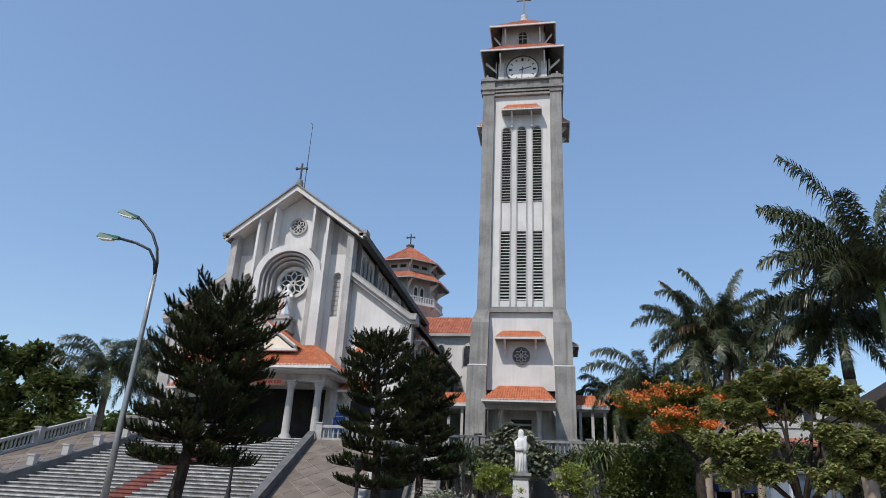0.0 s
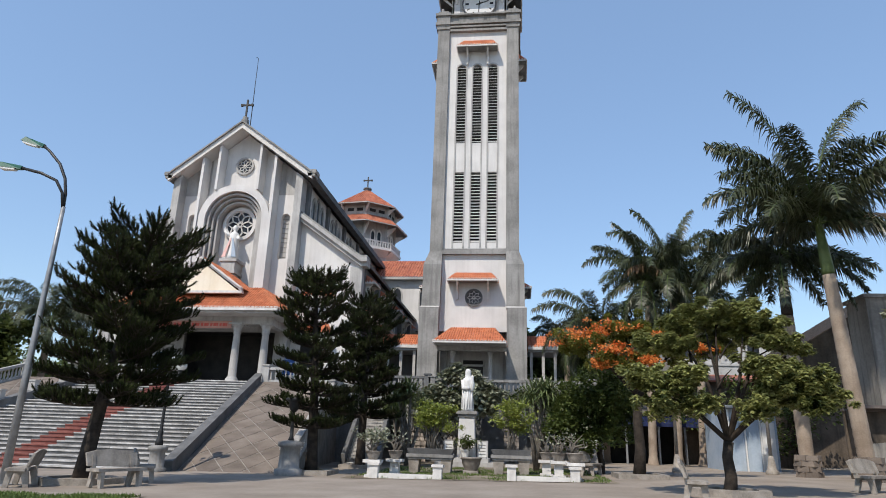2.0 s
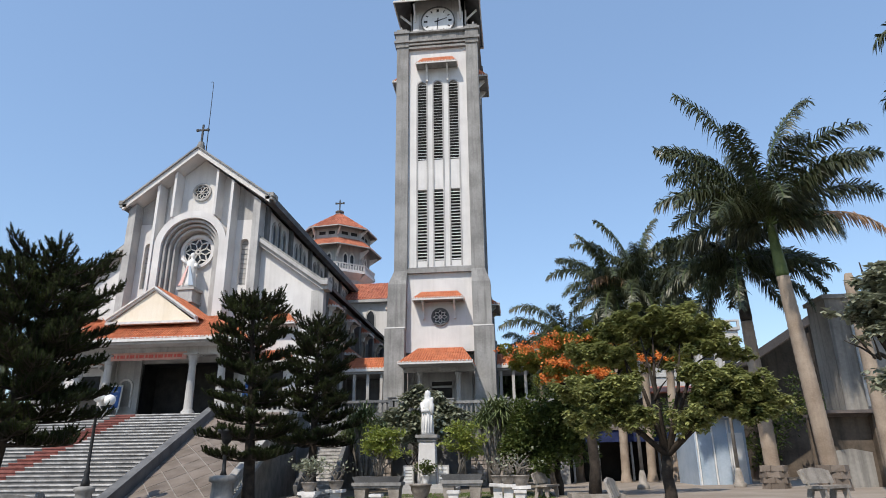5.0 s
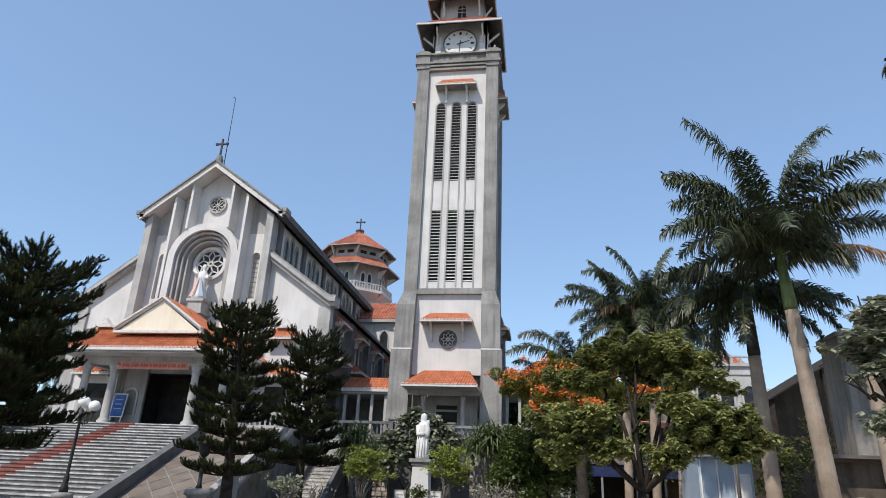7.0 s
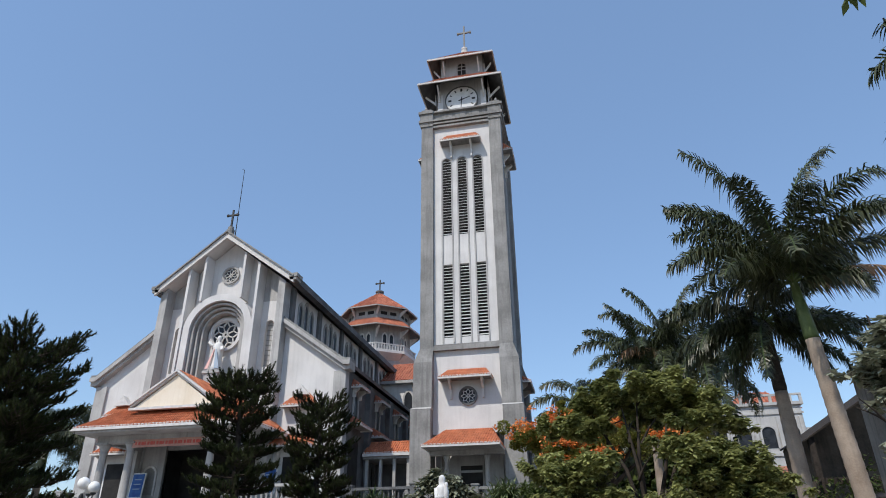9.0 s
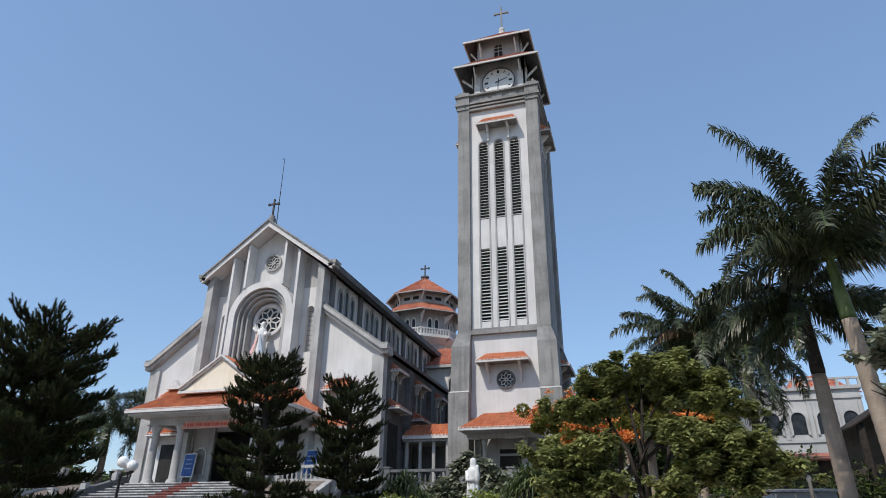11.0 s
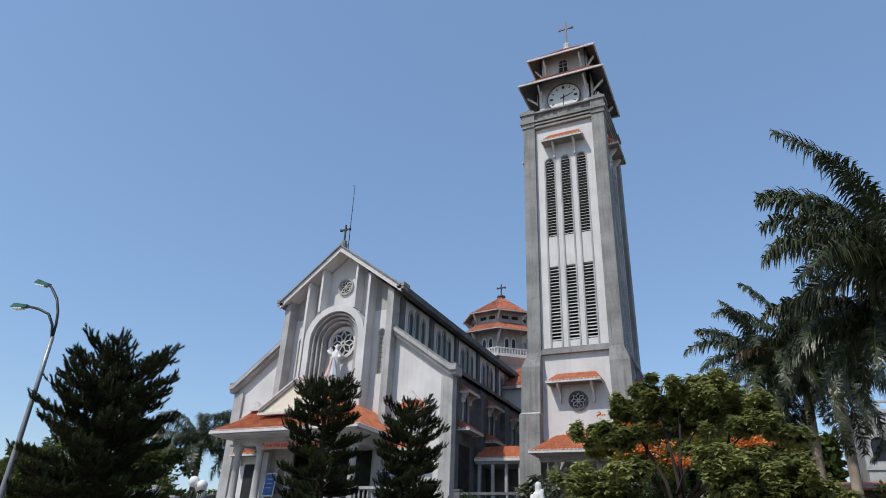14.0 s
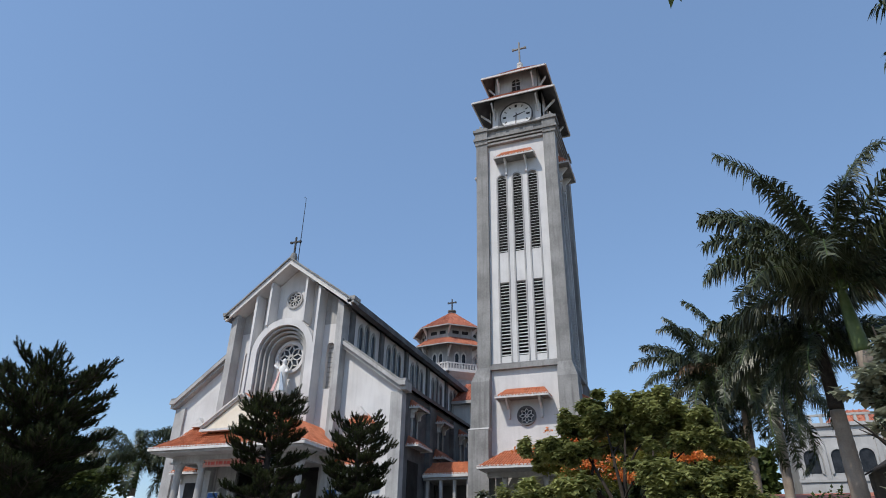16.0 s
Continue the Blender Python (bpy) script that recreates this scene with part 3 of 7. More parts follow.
BALUSTERS = {m: G().lathe([(0.07, 0), (0.07, 0.06), (0.04, 0.10), (0.075, 0.25), (0.05, 0.4), (0.038, 0.48), (0.07, 0.55), (0.07, 0.6)], n=8).mesh("baluster", m, True) for m in (PALEGREY, DARKGREY, CEMENT)}


def balustrade(pts, label, count_pitch=0.3, material=None, postgap=3.4):
    """Rail on turned balusters along a line of points."""
    material = material or PALEGREY
    b = thing("balustrade", label, "balustrade", pts[0], "balustrades")
    for a, c in zip(pts, pts[1:]):
        a, c = Vector(a), Vector(c)
        g = G()
        for lo, hi, w in ((0.0, 0.14, 0.13), (0.74, 0.9, 0.15)):
            u = (c - a)
            o = Vector((-u.y, u.x, 0)).normalized() * w
            g.hexa([a - o + Vector((0, 0, lo)), c - o + Vector((0, 0, lo)), c + o + Vector((0, 0, lo)), a + o + Vector((0, 0, lo)),
                    a - o + Vector((0, 0, hi)), c - o + Vector((0, 0, hi)), c + o + Vector((0, 0, hi)), a + o + Vector((0, 0, hi))])
        part("rail", g, material, b)
        n = int((c - a).length / count_pitch)
        for i in range(1, n):
            p = a + (c - a) * (i / n)
            o = part("baluster", BALUSTERS[material], material, b)
            o.location = (p.x, p.y, p.z + 0.14)
        m = max(1, int((c - a).length / postgap))
        for i in range(0 if a == Vector(pts[0]) else 1, m + 1):
            p = a + (c - a) * (i / m)
            part("post", G().box(p.x - 0.2, p.x + 0.2, p.y - 0.2, p.y + 0.2, p.z - 0.3, p.z + 0.98).box(p.x - 0.25, p.x + 0.25, p.y - 0.25, p.y + 0.25, p.z + 0.98, p.z + 1.06), material, b)
    return b


balustrade([RP(1.0, 0.02), RP(1.0, 1.0)], "grey balustrade with turned balusters along the ramp")
lb = balustrade([LP(1.0, -0.25) , LP(1.0, 1.0)], "weathered blue-grey balustrade with turned balusters along the far ramp", 0.26)
part("finial", G().ball((*LP(1.0, 0.3)[:2], LP(1.0, 0.3).z + 1.22), 0.2), MARBLE, lb, "white ball finial", True)
balustrade([(-14.5, 39.3, PZ), (-10.2, 39.3, PZ)], "grey balustrade at the terrace edge")
balustrade([(-9.0, 42.8, PZ), (-5.0, 42.8, PZ)], "dark grey balustrade beside the bell tower", material=DARKGREY)
balustrade([(-4.7, 42.8, PZ - 0.14), (5.5, 42.8, PZ - 0.14)], "low weathered balustrade before the bell tower", 0.27, CEMENT, 3.3)

# small side stairs
side = thing("side_stairs", "narrow pale steps with low walls up to the terrace", "stairs", (-6.6, 33, 0))
zs = ground_z(-6.5, 33)
for i in range(24):
    k = i / 24
    y = 33 + 9.4 * k
    z = zs + (PZ - zs) * (i + 1) / 24
    x0 = -7.5 - 1.2 * k
    part("step", G().box(x0, x0 + 1.5, y, y + 0.9, z - 0.5, z - 0.05).box(x0, x0 + 1.5, y - 0.03, y + 0.5, z - 0.05, z), STEP, side)
for dx in (-0.2, 1.5):
    part("side_wall", G().hexa([(-7.5 + dx, 32.8, zs - 0.3), (-7.3 + dx, 32.8, zs - 0.3), (-8.5 + dx, 42.4, PZ - 0.6), (-8.7 + dx, 42.4, PZ - 0.6),
                                (-7.5 + dx, 32.8, zs + 0.55), (-7.3 + dx, 32.8, zs + 0.55), (-8.5 + dx, 42.4, PZ + 0.5), (-8.7 + dx, 42.4, PZ + 0.5)]), DARKGREY, side)

# ---- church ----
church = thing("church", "white and grey concrete church with gabled front, fins and rose window", "church", (CX, FY, PZ))
HW = 5.05
BACK = 82.0


def gz(x):
    """Underside of the gable at x."""
    return 23.68 - abs(x - CX) * (0.775 if x > CX else 0.80)


# facade fields beside the arched niche, with the slits left open
for s in (-1, 1):
    def X(d):
        return CX + s * d
    for a, b, lo, hi in ((2.6, 3.36, 8.3, 18.6), (3.36, 3.98, 8.3, 13.6), (3.98, HW, PZ, 18.6), (2.6, HW, 18.6, None)):
        p = sorted((X(a), X(b)))
        g = G().prism([(p[0], lo), (p[1], lo), (p[1], hi or gz(p[1])), (p[0], hi or gz(p[0]))], "y", FY, FY + 0.5)
        # fields above 18.6 are greyed to imitate the gable's shadow on white plaster
        part("front_wall", g, WHITE if hi else PALEGREY, church)
    c = X(3.67)
    part("front_wall", G().band(arc(c, 16.8, 0.31, 0, 180, 10), [(c + 0.31 - 0.062 * i, 18.6) for i in range(11)], FY, FY + 0.5), WHITE, church)
    w = part("arched_window", G().box(c - 0.31, c + 0.31, FY + 0.34, FY + 0.4, 13.6, 17.2), PALEGREY, church, "narrow arched recess with a pale grille")
    for i in range(9):
        part("grille_bar", G().box(c - 0.31, c + 0.31, FY + 0.31, FY + 0.34, 13.8 + 0.37 * i, 13.86 + 0.37 * i), CEMENT, w)
    # fins and corner piers that carry the gable
    for d, t, lo, name in ((1.62, 0.09, 18.7, "fin"), (2.85, 0.1, 8.8, "fin"), (4.78, 0.27, PZ, "corner_pier")):
        x0, x1 = X(d) - t, X(d) + t
        g = G().prism([(x0, lo), (x1, lo), (x1, gz(x1) - 0.1), (x0, gz(x0) - 0.1)], "y", 43.3 if name == "fin" else 43.45, FY)
        part(name, g, WHITE if name == "fin" else PALEGREY, church, "tall vertical concrete fin" if name == "fin" else "grey corner pier")
# upper wall over the niche
n = 20
line = arc(CX, 16.4, 2.6, 0, 180, n)
g = G().band(line, [(x, gz(x)) for x, z in line], FY, FY + 0.5)
part("gable_wall", g, WHITE, church)
# niche: projecting white surround, four receding arches, back wall
g = G().band(archline(CX, 16.4, 2.2, 8.8, 32), archline(CX, 16.4, 2.72, 8.8, 32), 43.42, FY + 0.02)
part("arch_surround", g, WHITE, church, "white arched surround")
for i, r in enumerate((1.96, 1.72, 1.48)):
    g = G().band(archline(CX, 16.4, r, 8.8, 32), archline(CX, 16.4, r + 0.15, 8.8, 32), 43.66 + 0.26 * i, FY + 0.5)
    part("archivolt", g, PALEGREY, church)
    g = G().band(archline(CX, 16.4, r + 0.15, 8.8, 32), archline(CX, 16.4, r + 0.245, 8.8, 32), 43.96 + 0.22 * i, FY + 0.5)
    part("groove", g, PALEGREY, church)
g = G().box(CX - 2.65, CX + 2.65, FY + 0.5, FY + 0.8, PZ + 5, 19.2)
part("niche_wall", g, WHITE, church)
rosette(church, CX, FY + 0.47, 16.4, 1.3, 8, 0.22, WHITE)
rosette(church, CX, FY, 21.0, 0.72, 8, 0.16, PALEGREY)
# side walls, clerestory windows
for s in (-1, 1):
    xw = CX + s * HW
    part("nave_wall", G().box(*sorted((xw, xw - s * 0.4)), FY + 0.5, BACK, PZ, 19.6), WHITE, church)
    if s > 0:
        for k in range(7):
            yb = 44.75 + 5.1 * k
            part("pilaster", G().box(xw, xw + 0.22, yb - 0.28, yb + 0.28, 15.5, 19.6), DARKGREY, church)
            for dy, h in ((1.55, 0.0), (2.6, 0.35), (3.65, 0.0)):
                yy = yb + dy
                T = Matrix.Translation((xw, yy, 0)) @ pose(0, 0, 0, 0, 0, 90)
                g = G().band(lancet(0, 16.9, 18.35 + h, 0.3), lancet(0, 16.78, 18.4 + h, 0.4), -0.1, 0.03)
                f = part("window_frame", g.turned(T), PALEGREY, church, "pointed clerestory window")
                g = G().prism(lancet(0, 16.9, 18.35 + h, 0.3), "y", -0.012, 0.03)
                part("pane", g.turned(T), GLASS, f)
# nave roof
for s in (-1, 1):
    ov = 5.85 if s > 0 else 5.36   # the roof oversails less on the far side
    e, p = CX + s * (ov - 0.1), CX
    g = G().hexa([(e, 43.19, 19.5), (p, 43.19, 23.76), (p, BACK, 23.76), (e, BACK, 19.5), (e, 43.19, 19.78), (p, 43.19, 24.05), (p, BACK, 24.05), (e, BACK, 19.78)])
    part("nave_roof", g, WHITE, church, "grey roof slab of the nave")
    g = G()
    slope(g, (e, 43.5, 19.82), (e, BACK, 19.82), (p, BACK, 24.11), (p, 43.5, 24.11), 0.5, 0.1, 1.2)
    part("roof_tiles", g, ROOFDARK, church, kind="stuff")
    # white bargeboard in two steps along the rake
    for y0, y1, dz, hh in ((43.0, 43.2, 0.1, 0.46), (42.86, 43.6, 0.235, 0.13)):
        a, b = (CX + s * ov, 19.7 + dz), (CX, 23.97 + dz)
        g = G().hexa([(a[0], y0, a[1] - hh), (b[0], y0, b[1] - hh), (b[0], y1, b[1] - hh), (a[0], y1, a[1] - hh), (a[0], y0, a[1]), (b[0], y0, b[1]), (b[0], y1, b[1]), (a[0], y1, a[1])])
        part("bargeboard", g, MORTAR if hh > 0.3 else CEMENT, church, "pale stepped bargeboard")
    part("eave_gutter", G().box(*sorted((CX + s * (ov - 0.4), CX + s * (ov + 0.13))), 43.22, BACK, 19.5, 19.98), DARKGREY, church)
    part("eave_return", G().box(*sorted((CX + s * (ov - 0.35), CX + s * (ov + 0.3))), 42.95, 43.9, 19.78, 20.06).box(*sorted((CX + s * (ov - 0.3), CX + s * (ov + 0.22))), 43.0, 43.8, 19.56, 19.78), CEMENT, church, "grey moulded eave return")
# ridge cross and lightning rod
part("cross_base", G().lathe([(0.3, 23.97), (0.3, 24.42), (0.22, 24.47), (0.22, 24.67)], CX, 43.35, 10), CEMENT, church)
cross(church, CX, 43.35, 24.67, 26.2, 0.42, 0.06, IRON, "grey iron cross")
part("lightning_rod", G().tube([(CX + 0.42, 43.4, 23.8), (CX + 0.40, 43.4, 27.0), (CX + 0.38, 43.4, 29.9), (CX + 0.28, 43.4, 30.05), (CX + 0.18, 43.4, 29.98)], [0.04, 0.03, 0.022, 0.02, 0.02], 6), IRON, church, "thin lightning rod")

# aisles
AW = 9.75
for s in (-1, 1):
    xi, xo = CX + s * HW, CX + s * (AW if s > 0 else AW - 0.42)
    g = G().prism([(xi, PZ), (xo, PZ), (xo, 13.05), (xi, 16.45)], "y", FY - 0.1, FY + 0.3)
    part("aisle_front", g, WHITE, church, "white plastered aisle front")
    g = G().box(*sorted((xo - s * 0.75, xo + s * 0.12)), FY - 0.3, FY + 0.4, PZ, 12.9)
    part("aisle_pier", g, PALEGREY, church)
    # raking cornice in three steps
    for y0, o, h, mt in ((FY - 0.55, 0.28, 0.3, PALEGREY), (FY - 0.75, 0.56, 0.3, PALEGREY), (FY - 0.65, 0.74, 0.2, CEMENT)):
        a, b = (xi, 16.35 + o), (xo + s * 0.05, 12.95 + o)
        c = (xo + s * 0.5, 12.95 + o)
        g = G().hexa([(a[0], y0, a[1] - h), (b[0], y0, b[1] - h), (b[0], FY + 0.2, b[1] - h), (a[0], FY + 0.2, a[1] - h), (a[0], y0, a[1]), (b[0], y0, b[1]), (b[0], FY + 0.2, b[1]), (a[0], FY + 0.2, a[1])])
        g.box(*sorted((b[0], c[0])), y0, FY + 0.4, c[1] - h, c[1])
        part("raking_cornice", g, mt, church, "stepped raking cornice")
    g = G().hexa([(xi, FY - 0.3, 16.4), (xo + s * 0.4, FY - 0.3, 13.2), (xo + s * 0.4, BACK, 13.2), (xi, BACK, 16.4), (xi, FY - 0.3, 16.6), (xo + s * 0.4, FY - 0.3, 13.45), (xo + s * 0.4, BACK, 13.45), (xi, BACK, 16.6)])
    part("aisle_roof", g, ROOFDARK, church, "dark weathered lean-to aisle roof")
    # side wall far darker than the white front: its shade is in the colour
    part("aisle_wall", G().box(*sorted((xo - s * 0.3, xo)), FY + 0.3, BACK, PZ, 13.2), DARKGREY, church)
    # side canopy over the aisle door, small gablet above it
    cxx = CX + s * 6.55
    canopy(church, cxx, FY - 0.1, 8.0, 8.85, 1.45, 1.1, FY - 1.2, 0.7, 1.1)
    # flat near-black box paints the side door's unlit depth
    part("door", G().box(cxx - 0.75, cxx + 0.75, FY - 0.16, FY - 0.1, PZ, 7.4), DARK, church, "dark side doorway")
    canopy(church, cxx + s * 0.25, FY - 0.1, 10.65, 11.55, 1.25, 0.45, FY - 0.8)
    g = G().prism([(cxx + s * 0.25 - 0.6, 11.35), (cxx + s * 0.25 + 0.6, 11.35), (cxx + s * 0.25, 12.05)], "y", FY - 0.62, FY - 0.1)
    part("gablet", g, MORTAR, church, "small white gablet")
    if s > 0:
        for k in range(7):
            yb = 46.6 + 5.1 * k
            # buttress takes the same shade-darkened grey as the wall
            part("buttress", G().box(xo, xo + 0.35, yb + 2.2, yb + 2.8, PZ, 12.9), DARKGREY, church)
            T = Matrix.Translation((xo, yb, 0)) @ pose(0, 0, 0, 0, 0, 90)
            canopy(church, 0, 0, 12.2, 12.75, 0.95, 0.7, -0.75, 0.7, 0.6, "canopy", OLDTILE, T)
            canopy(church, 0, 0, 9.55, 10.2, 1.3, 0.95, -0.9, 0.0, 0.6, "canopy", OLDTILE, T)
            g = G().band(lancet(0, 10.3, 11.3, 0.42), lancet(0, 10.2, 11.35, 0.55), -0.1, 0.02)
            f = part("window_frame", g.turned(T), PALEGREY, church)
            part("pane", G().prism(lancet(0, 10.3, 11.3, 0.42), "y", -0.012, 0.02).turned(T), GLASS, f)
            # opening is a near-black sheet on the wall, its inner shade painted
            part("doorway", G().box(-0.9, 0.9, -0.03, 0.02, PZ, 8.6).turned(T), DARK, church, "dark tall side opening")
part("rear_wall", G().prism([(CX - HW, PZ), (CX + HW, PZ), (CX + HW, 19.7), (CX, 23.6), (CX - HW, 19.6)], "y", BACK - 0.4, BACK), PALEGREY, church)

# transept
g = G().box(CX + HW, -6.2, 67.5, 80, PZ, 17.9)
part("transept_wall", g, WHITE, church, "white plastered transept wall")
g = G()
slope(g, (CX + HW, 66.9, 18.05), (-5.6, 66.9, 18.05), (-9.6, 71.6, 21.1), (CX + HW, 71.6, 21.1), 0.3, 0.08, 0.5)
slope(g, (-5.6, 66.9, 18.05), (-5.6, 80.4, 18.05), (-9.6, 75.9, 21.1), (-9.6, 71.6, 21.1), 0.3, 0.08, 0.5)
g.add([(CX + HW, 71.6, 21.1), (-9.6, 71.6, 21.1), (-9.6, 75.9, 21.1), (CX + HW, 75.9, 21.1)], [(0, 1, 2, 3)])
part("transept_roof", g, OLDTILE, church, "terracotta-tiled transept roof")
part("transept_cornice", G().box(CX + HW, -5.55, 66.85, 80.4, 17.75, 18.03), PALEGREY, church)
for x in (-12.1, -9.2):
    f = part("window_frame", G().band(lancet(x, 14.6, 16.2, 0.42), lancet(x, 14.5, 16.25, 0.55), 67.4, 67.52), PALEGREY, church)
    part("pane", G().prism(lancet(x, 14.6, 16.2, 0.42), "y", 67.47, 67.52), GLASS, f)

# ---- porch ----
EY, EZ, EH = 38.7, 8.8, 6.0
porch = thing("entrance_porch", "open porch on round columns with terracotta roof and cream pediment", "porch", (CX, 40.5, PZ))
g = G()
slope(g, (CX - EH, EY, EZ), (CX + EH, EY, EZ), (CX + 3.7, 41.6, 10.75), (CX - 3.7, 41.6, 10.75))
slope(g, (CX - EH, FY - 0.1, EZ), (CX - EH, EY, EZ), (CX - 3.7, 41.6, 10.75), (CX - 3.7, FY - 0.1, 10.75))
slope(g, (CX + EH, EY, EZ), (CX + EH, FY - 0.1, EZ), (CX + 3.7, FY - 0.1, 10.75), (CX + 3.7, 41.6, 10.75))
g.add([(CX - 3.7, 41.6, 10.75), (CX + 3.7, 41.6, 10.75), (CX + 3.7, FY - 0.1, 10.75), (CX - 3.7, FY - 0.1, 10.75)], [(0, 1, 2, 3)])
roof = part("roof", g, TILE, porch, "orange terracotta tiles")
g = G()
for a, b in (((CX - EH, FY - 0.1, EZ), (CX - EH, EY, EZ)), ((CX - EH, EY, EZ), (CX + EH, EY, EZ)), ((CX + EH, EY, EZ), (CX + EH, FY - 0.1, EZ))):
    board(g, a, b, 0.08, 0.16)
    eave_teeth(g, (a[0], a[1], a[2] + 0.1), (b[0], b[1], b[2] + 0.1))
part("fascia", g, MORTAR, roof, "white mortared eave")
part("ceiling_slab", G().box(CX - EH + 0.15, CX + EH - 0.15, EY + 0.15, FY - 0.1, EZ - 0.28, EZ - 0.12), PALEGREY, porch)
part("beam", G().box(CX - 5.15, CX + 5.15, 40.25, 40.75, EZ - 0.75, EZ - 0.28), PALEGREY, porch)
for s in (-1, 1):
    part("beam", G().box(*sorted((CX + s * 4.5, CX + s * 4.95)), 40.75, FY - 0.1, EZ - 0.75, EZ - 0.28), PALEGREY, porch)
# pediment
PB, PP, PHW, PY = 10.15, 12.35, 2.75, 39.95
g = G().prism([(CX - PHW, PB), (CX + PHW, PB), (CX, PP - 0.2)], "y", PY, PY + 0.2)
ped = part("pediment", g, CREAM, porch, "cream triangular pediment")
for s in (-1, 1):
    for o, h, y0 in ((0.0, 0.16, PY - 0.12), (0.14, 0.12, PY - 0.24)):
        a, b = (CX + s * (PHW + 0.25), PB - 0.02 + o), (CX, PP - 0.16 + o)
        g = G().hexa([(a[0], y0, a[1]), (b[0], y0, b[1]), (b[0], PY + 0.2, b[1]), (a[0], PY + 0.2, a[1]), (a[0], y0, a[1] + h), (b[0], y0, b[1] + h), (b[0], PY + 0.2, b[1] + h), (a[0], PY + 0.2, a[1] + h)])
        part("raking_moulding", g, MORTAR, ped)
    g = G()
    slope(g, (CX + s * (PHW + 0.25), PY + 0.1, PB + 0.2), (CX + s * (PHW + 0.25), FY - 0.3, PB + 0.2), (CX, FY - 0.3, PP + 0.12), (CX, PY + 0.1, PP + 0.12))
    part("pediment_roof", g, TILE, porch)
part("sill_moulding", G().box(CX - PHW - 0.3, CX + PHW + 0.3, PY - 0.14, PY + 0.2, PB - 0.16, PB), MORTAR, ped)
# round columns in pairs
COLUMN = G().lathe([(0.44, 0), (0.44, 0.12), (0.38, 0.14), (0.4, 0.24), (0.3, 0.36), (0.26, 0.42), (0.245, 1.8), (0.21, 3.1), (0.25, 3.14), (0.25, 3.22), (0.22, 3.26), (0.34, 3.62), (0.44, 3.7)], n=18).mesh("column", PALEGREY, True)
for d in (-4.72, -2.8, 2.8, 4.72):
    o = part("column", COLUMN, PALEGREY, porch, "round pale grey column with moulded base")
    o.location = (CX + d, 40.5, PZ)
    part("abacus", G().box(CX + d - 0.46, CX + d + 0.46, 40.04, 40.96, PZ + 3.7, PZ + 3.8), PALEGREY, porch)
# front wall of the porch with the great doorway and blind niches
g = G()
for a, b, lo, hi in ((-4.9, -2.7, PZ, EZ), (3.9, 4.9, PZ, EZ), (-2.7, 3.9, 8.15, EZ)):
    g.box(CX + a, CX + b, FY - 0.25, FY, lo, hi)
part("porch_wall", g, PALEGREY, porch)
# near-black backing and reveals give the doorway its painted inner shade
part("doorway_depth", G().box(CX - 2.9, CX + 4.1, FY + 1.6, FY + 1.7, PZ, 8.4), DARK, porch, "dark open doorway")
for s in (-1, 1):
    e = 3.9 if s > 0 else 2.7
    part("door_reveal", G().box(*sorted((CX + s * e, CX + s * (e + 0.15))), FY - 0.2, FY + 1.6, PZ, 8.2), DARK, porch)
    for d in (e + 0.18, 4.62):
        if s > 0 and d < 4.5:
            continue
        part("pilaster", G().box(CX + s * d - 0.18, CX + s * d + 0.18, FY - 0.42, FY - 0.25, PZ, EZ - 0.3), PALEGREY, porch)
    if s > 0:
        continue
    xx = CX + s * 3.75
    part("blind_niche", G().band(archline(xx, 6.6, 0.42, PZ + 1.0, 14), archline(xx, 6.6, 0.56, PZ + 0.9, 14), FY - 0.33, FY - 0.24), MORTAR, porch)
    part("memorial_panel", G().prism(archline(xx, 6.6, 0.42, PZ + 1.0, 14), "y", FY - 0.28, FY - 0.25), CEMENT, porch, "grey arched stone panel")
part("doorway_lintel", G().box(CX - 2.85, CX + 4.35, FY - 0.2, FY + 1.6, 8.152, 8.3), DARK, porch)
# banner under the eave: lettering too small to read
ban = thing("banner", "faded red cloth banner with small lettering under the porch eave", "banner", (CX, 40.1, 8.1))
part("cloth", G().box(CX - 2.5, CX + 2.5, 40.16, 40.19, 7.72, 8.2), BANNER, ban)
for i in range(22):
    w = 0.09 + 0.05 * ((i * 7) % 3)
    x = CX - 2.3 + i * 0.21
    part("letter_bar", G().box(x, x + w, 40.148, 40.16, 7.86, 8.06), BANNERTEXT, ban)
# blue notice panels on the terrace
for x in (CX - 4.05, CX + 5.35):
    nb = thing("notice_board", "blue notice panel in a white frame leaning by the wall", "notice board", (x, 43.3, PZ), "notice boards")
    T = Matrix.Translation((x, 43.3, PZ)) @ pose(0, 0, 0, -6, 0, 0)
    part("frame", G().box(-0.5, 0.5, -0.03, 0.03, 0.75, 2.35).box(-0.4, -0.33, 0.03, 0.09, 0, 2.2).box(0.33, 0.4, 0.03, 0.09, 0, 2.2).turned(T), MARBLE, nb)
    part("panel", G().box(-0.42, 0.42, -0.045, -0.03, 0.83, 2.27).turned(T), BLUESIGN, nb)
    for i in range(3):
        part("text_bar", G().box(-0.25, 0.25, -0.052, -0.045, 1.9 - i * 0.3, 1.96 - i * 0.3).turned(T), SHEDBLUE, nb)

# statue over the porch, one plain robed form
g = G().lathe([(0.5, 13.4), (0.42, 13.75), (0.34, 14.35), (0.37, 14.95), (0.34, 15.4), (0.17, 15.57), (0.1, 15.63), (0.15, 15.75), (0.18, 15.9), (0.12, 16.05), (0.02, 16.12)], CX, 44.1, 14)
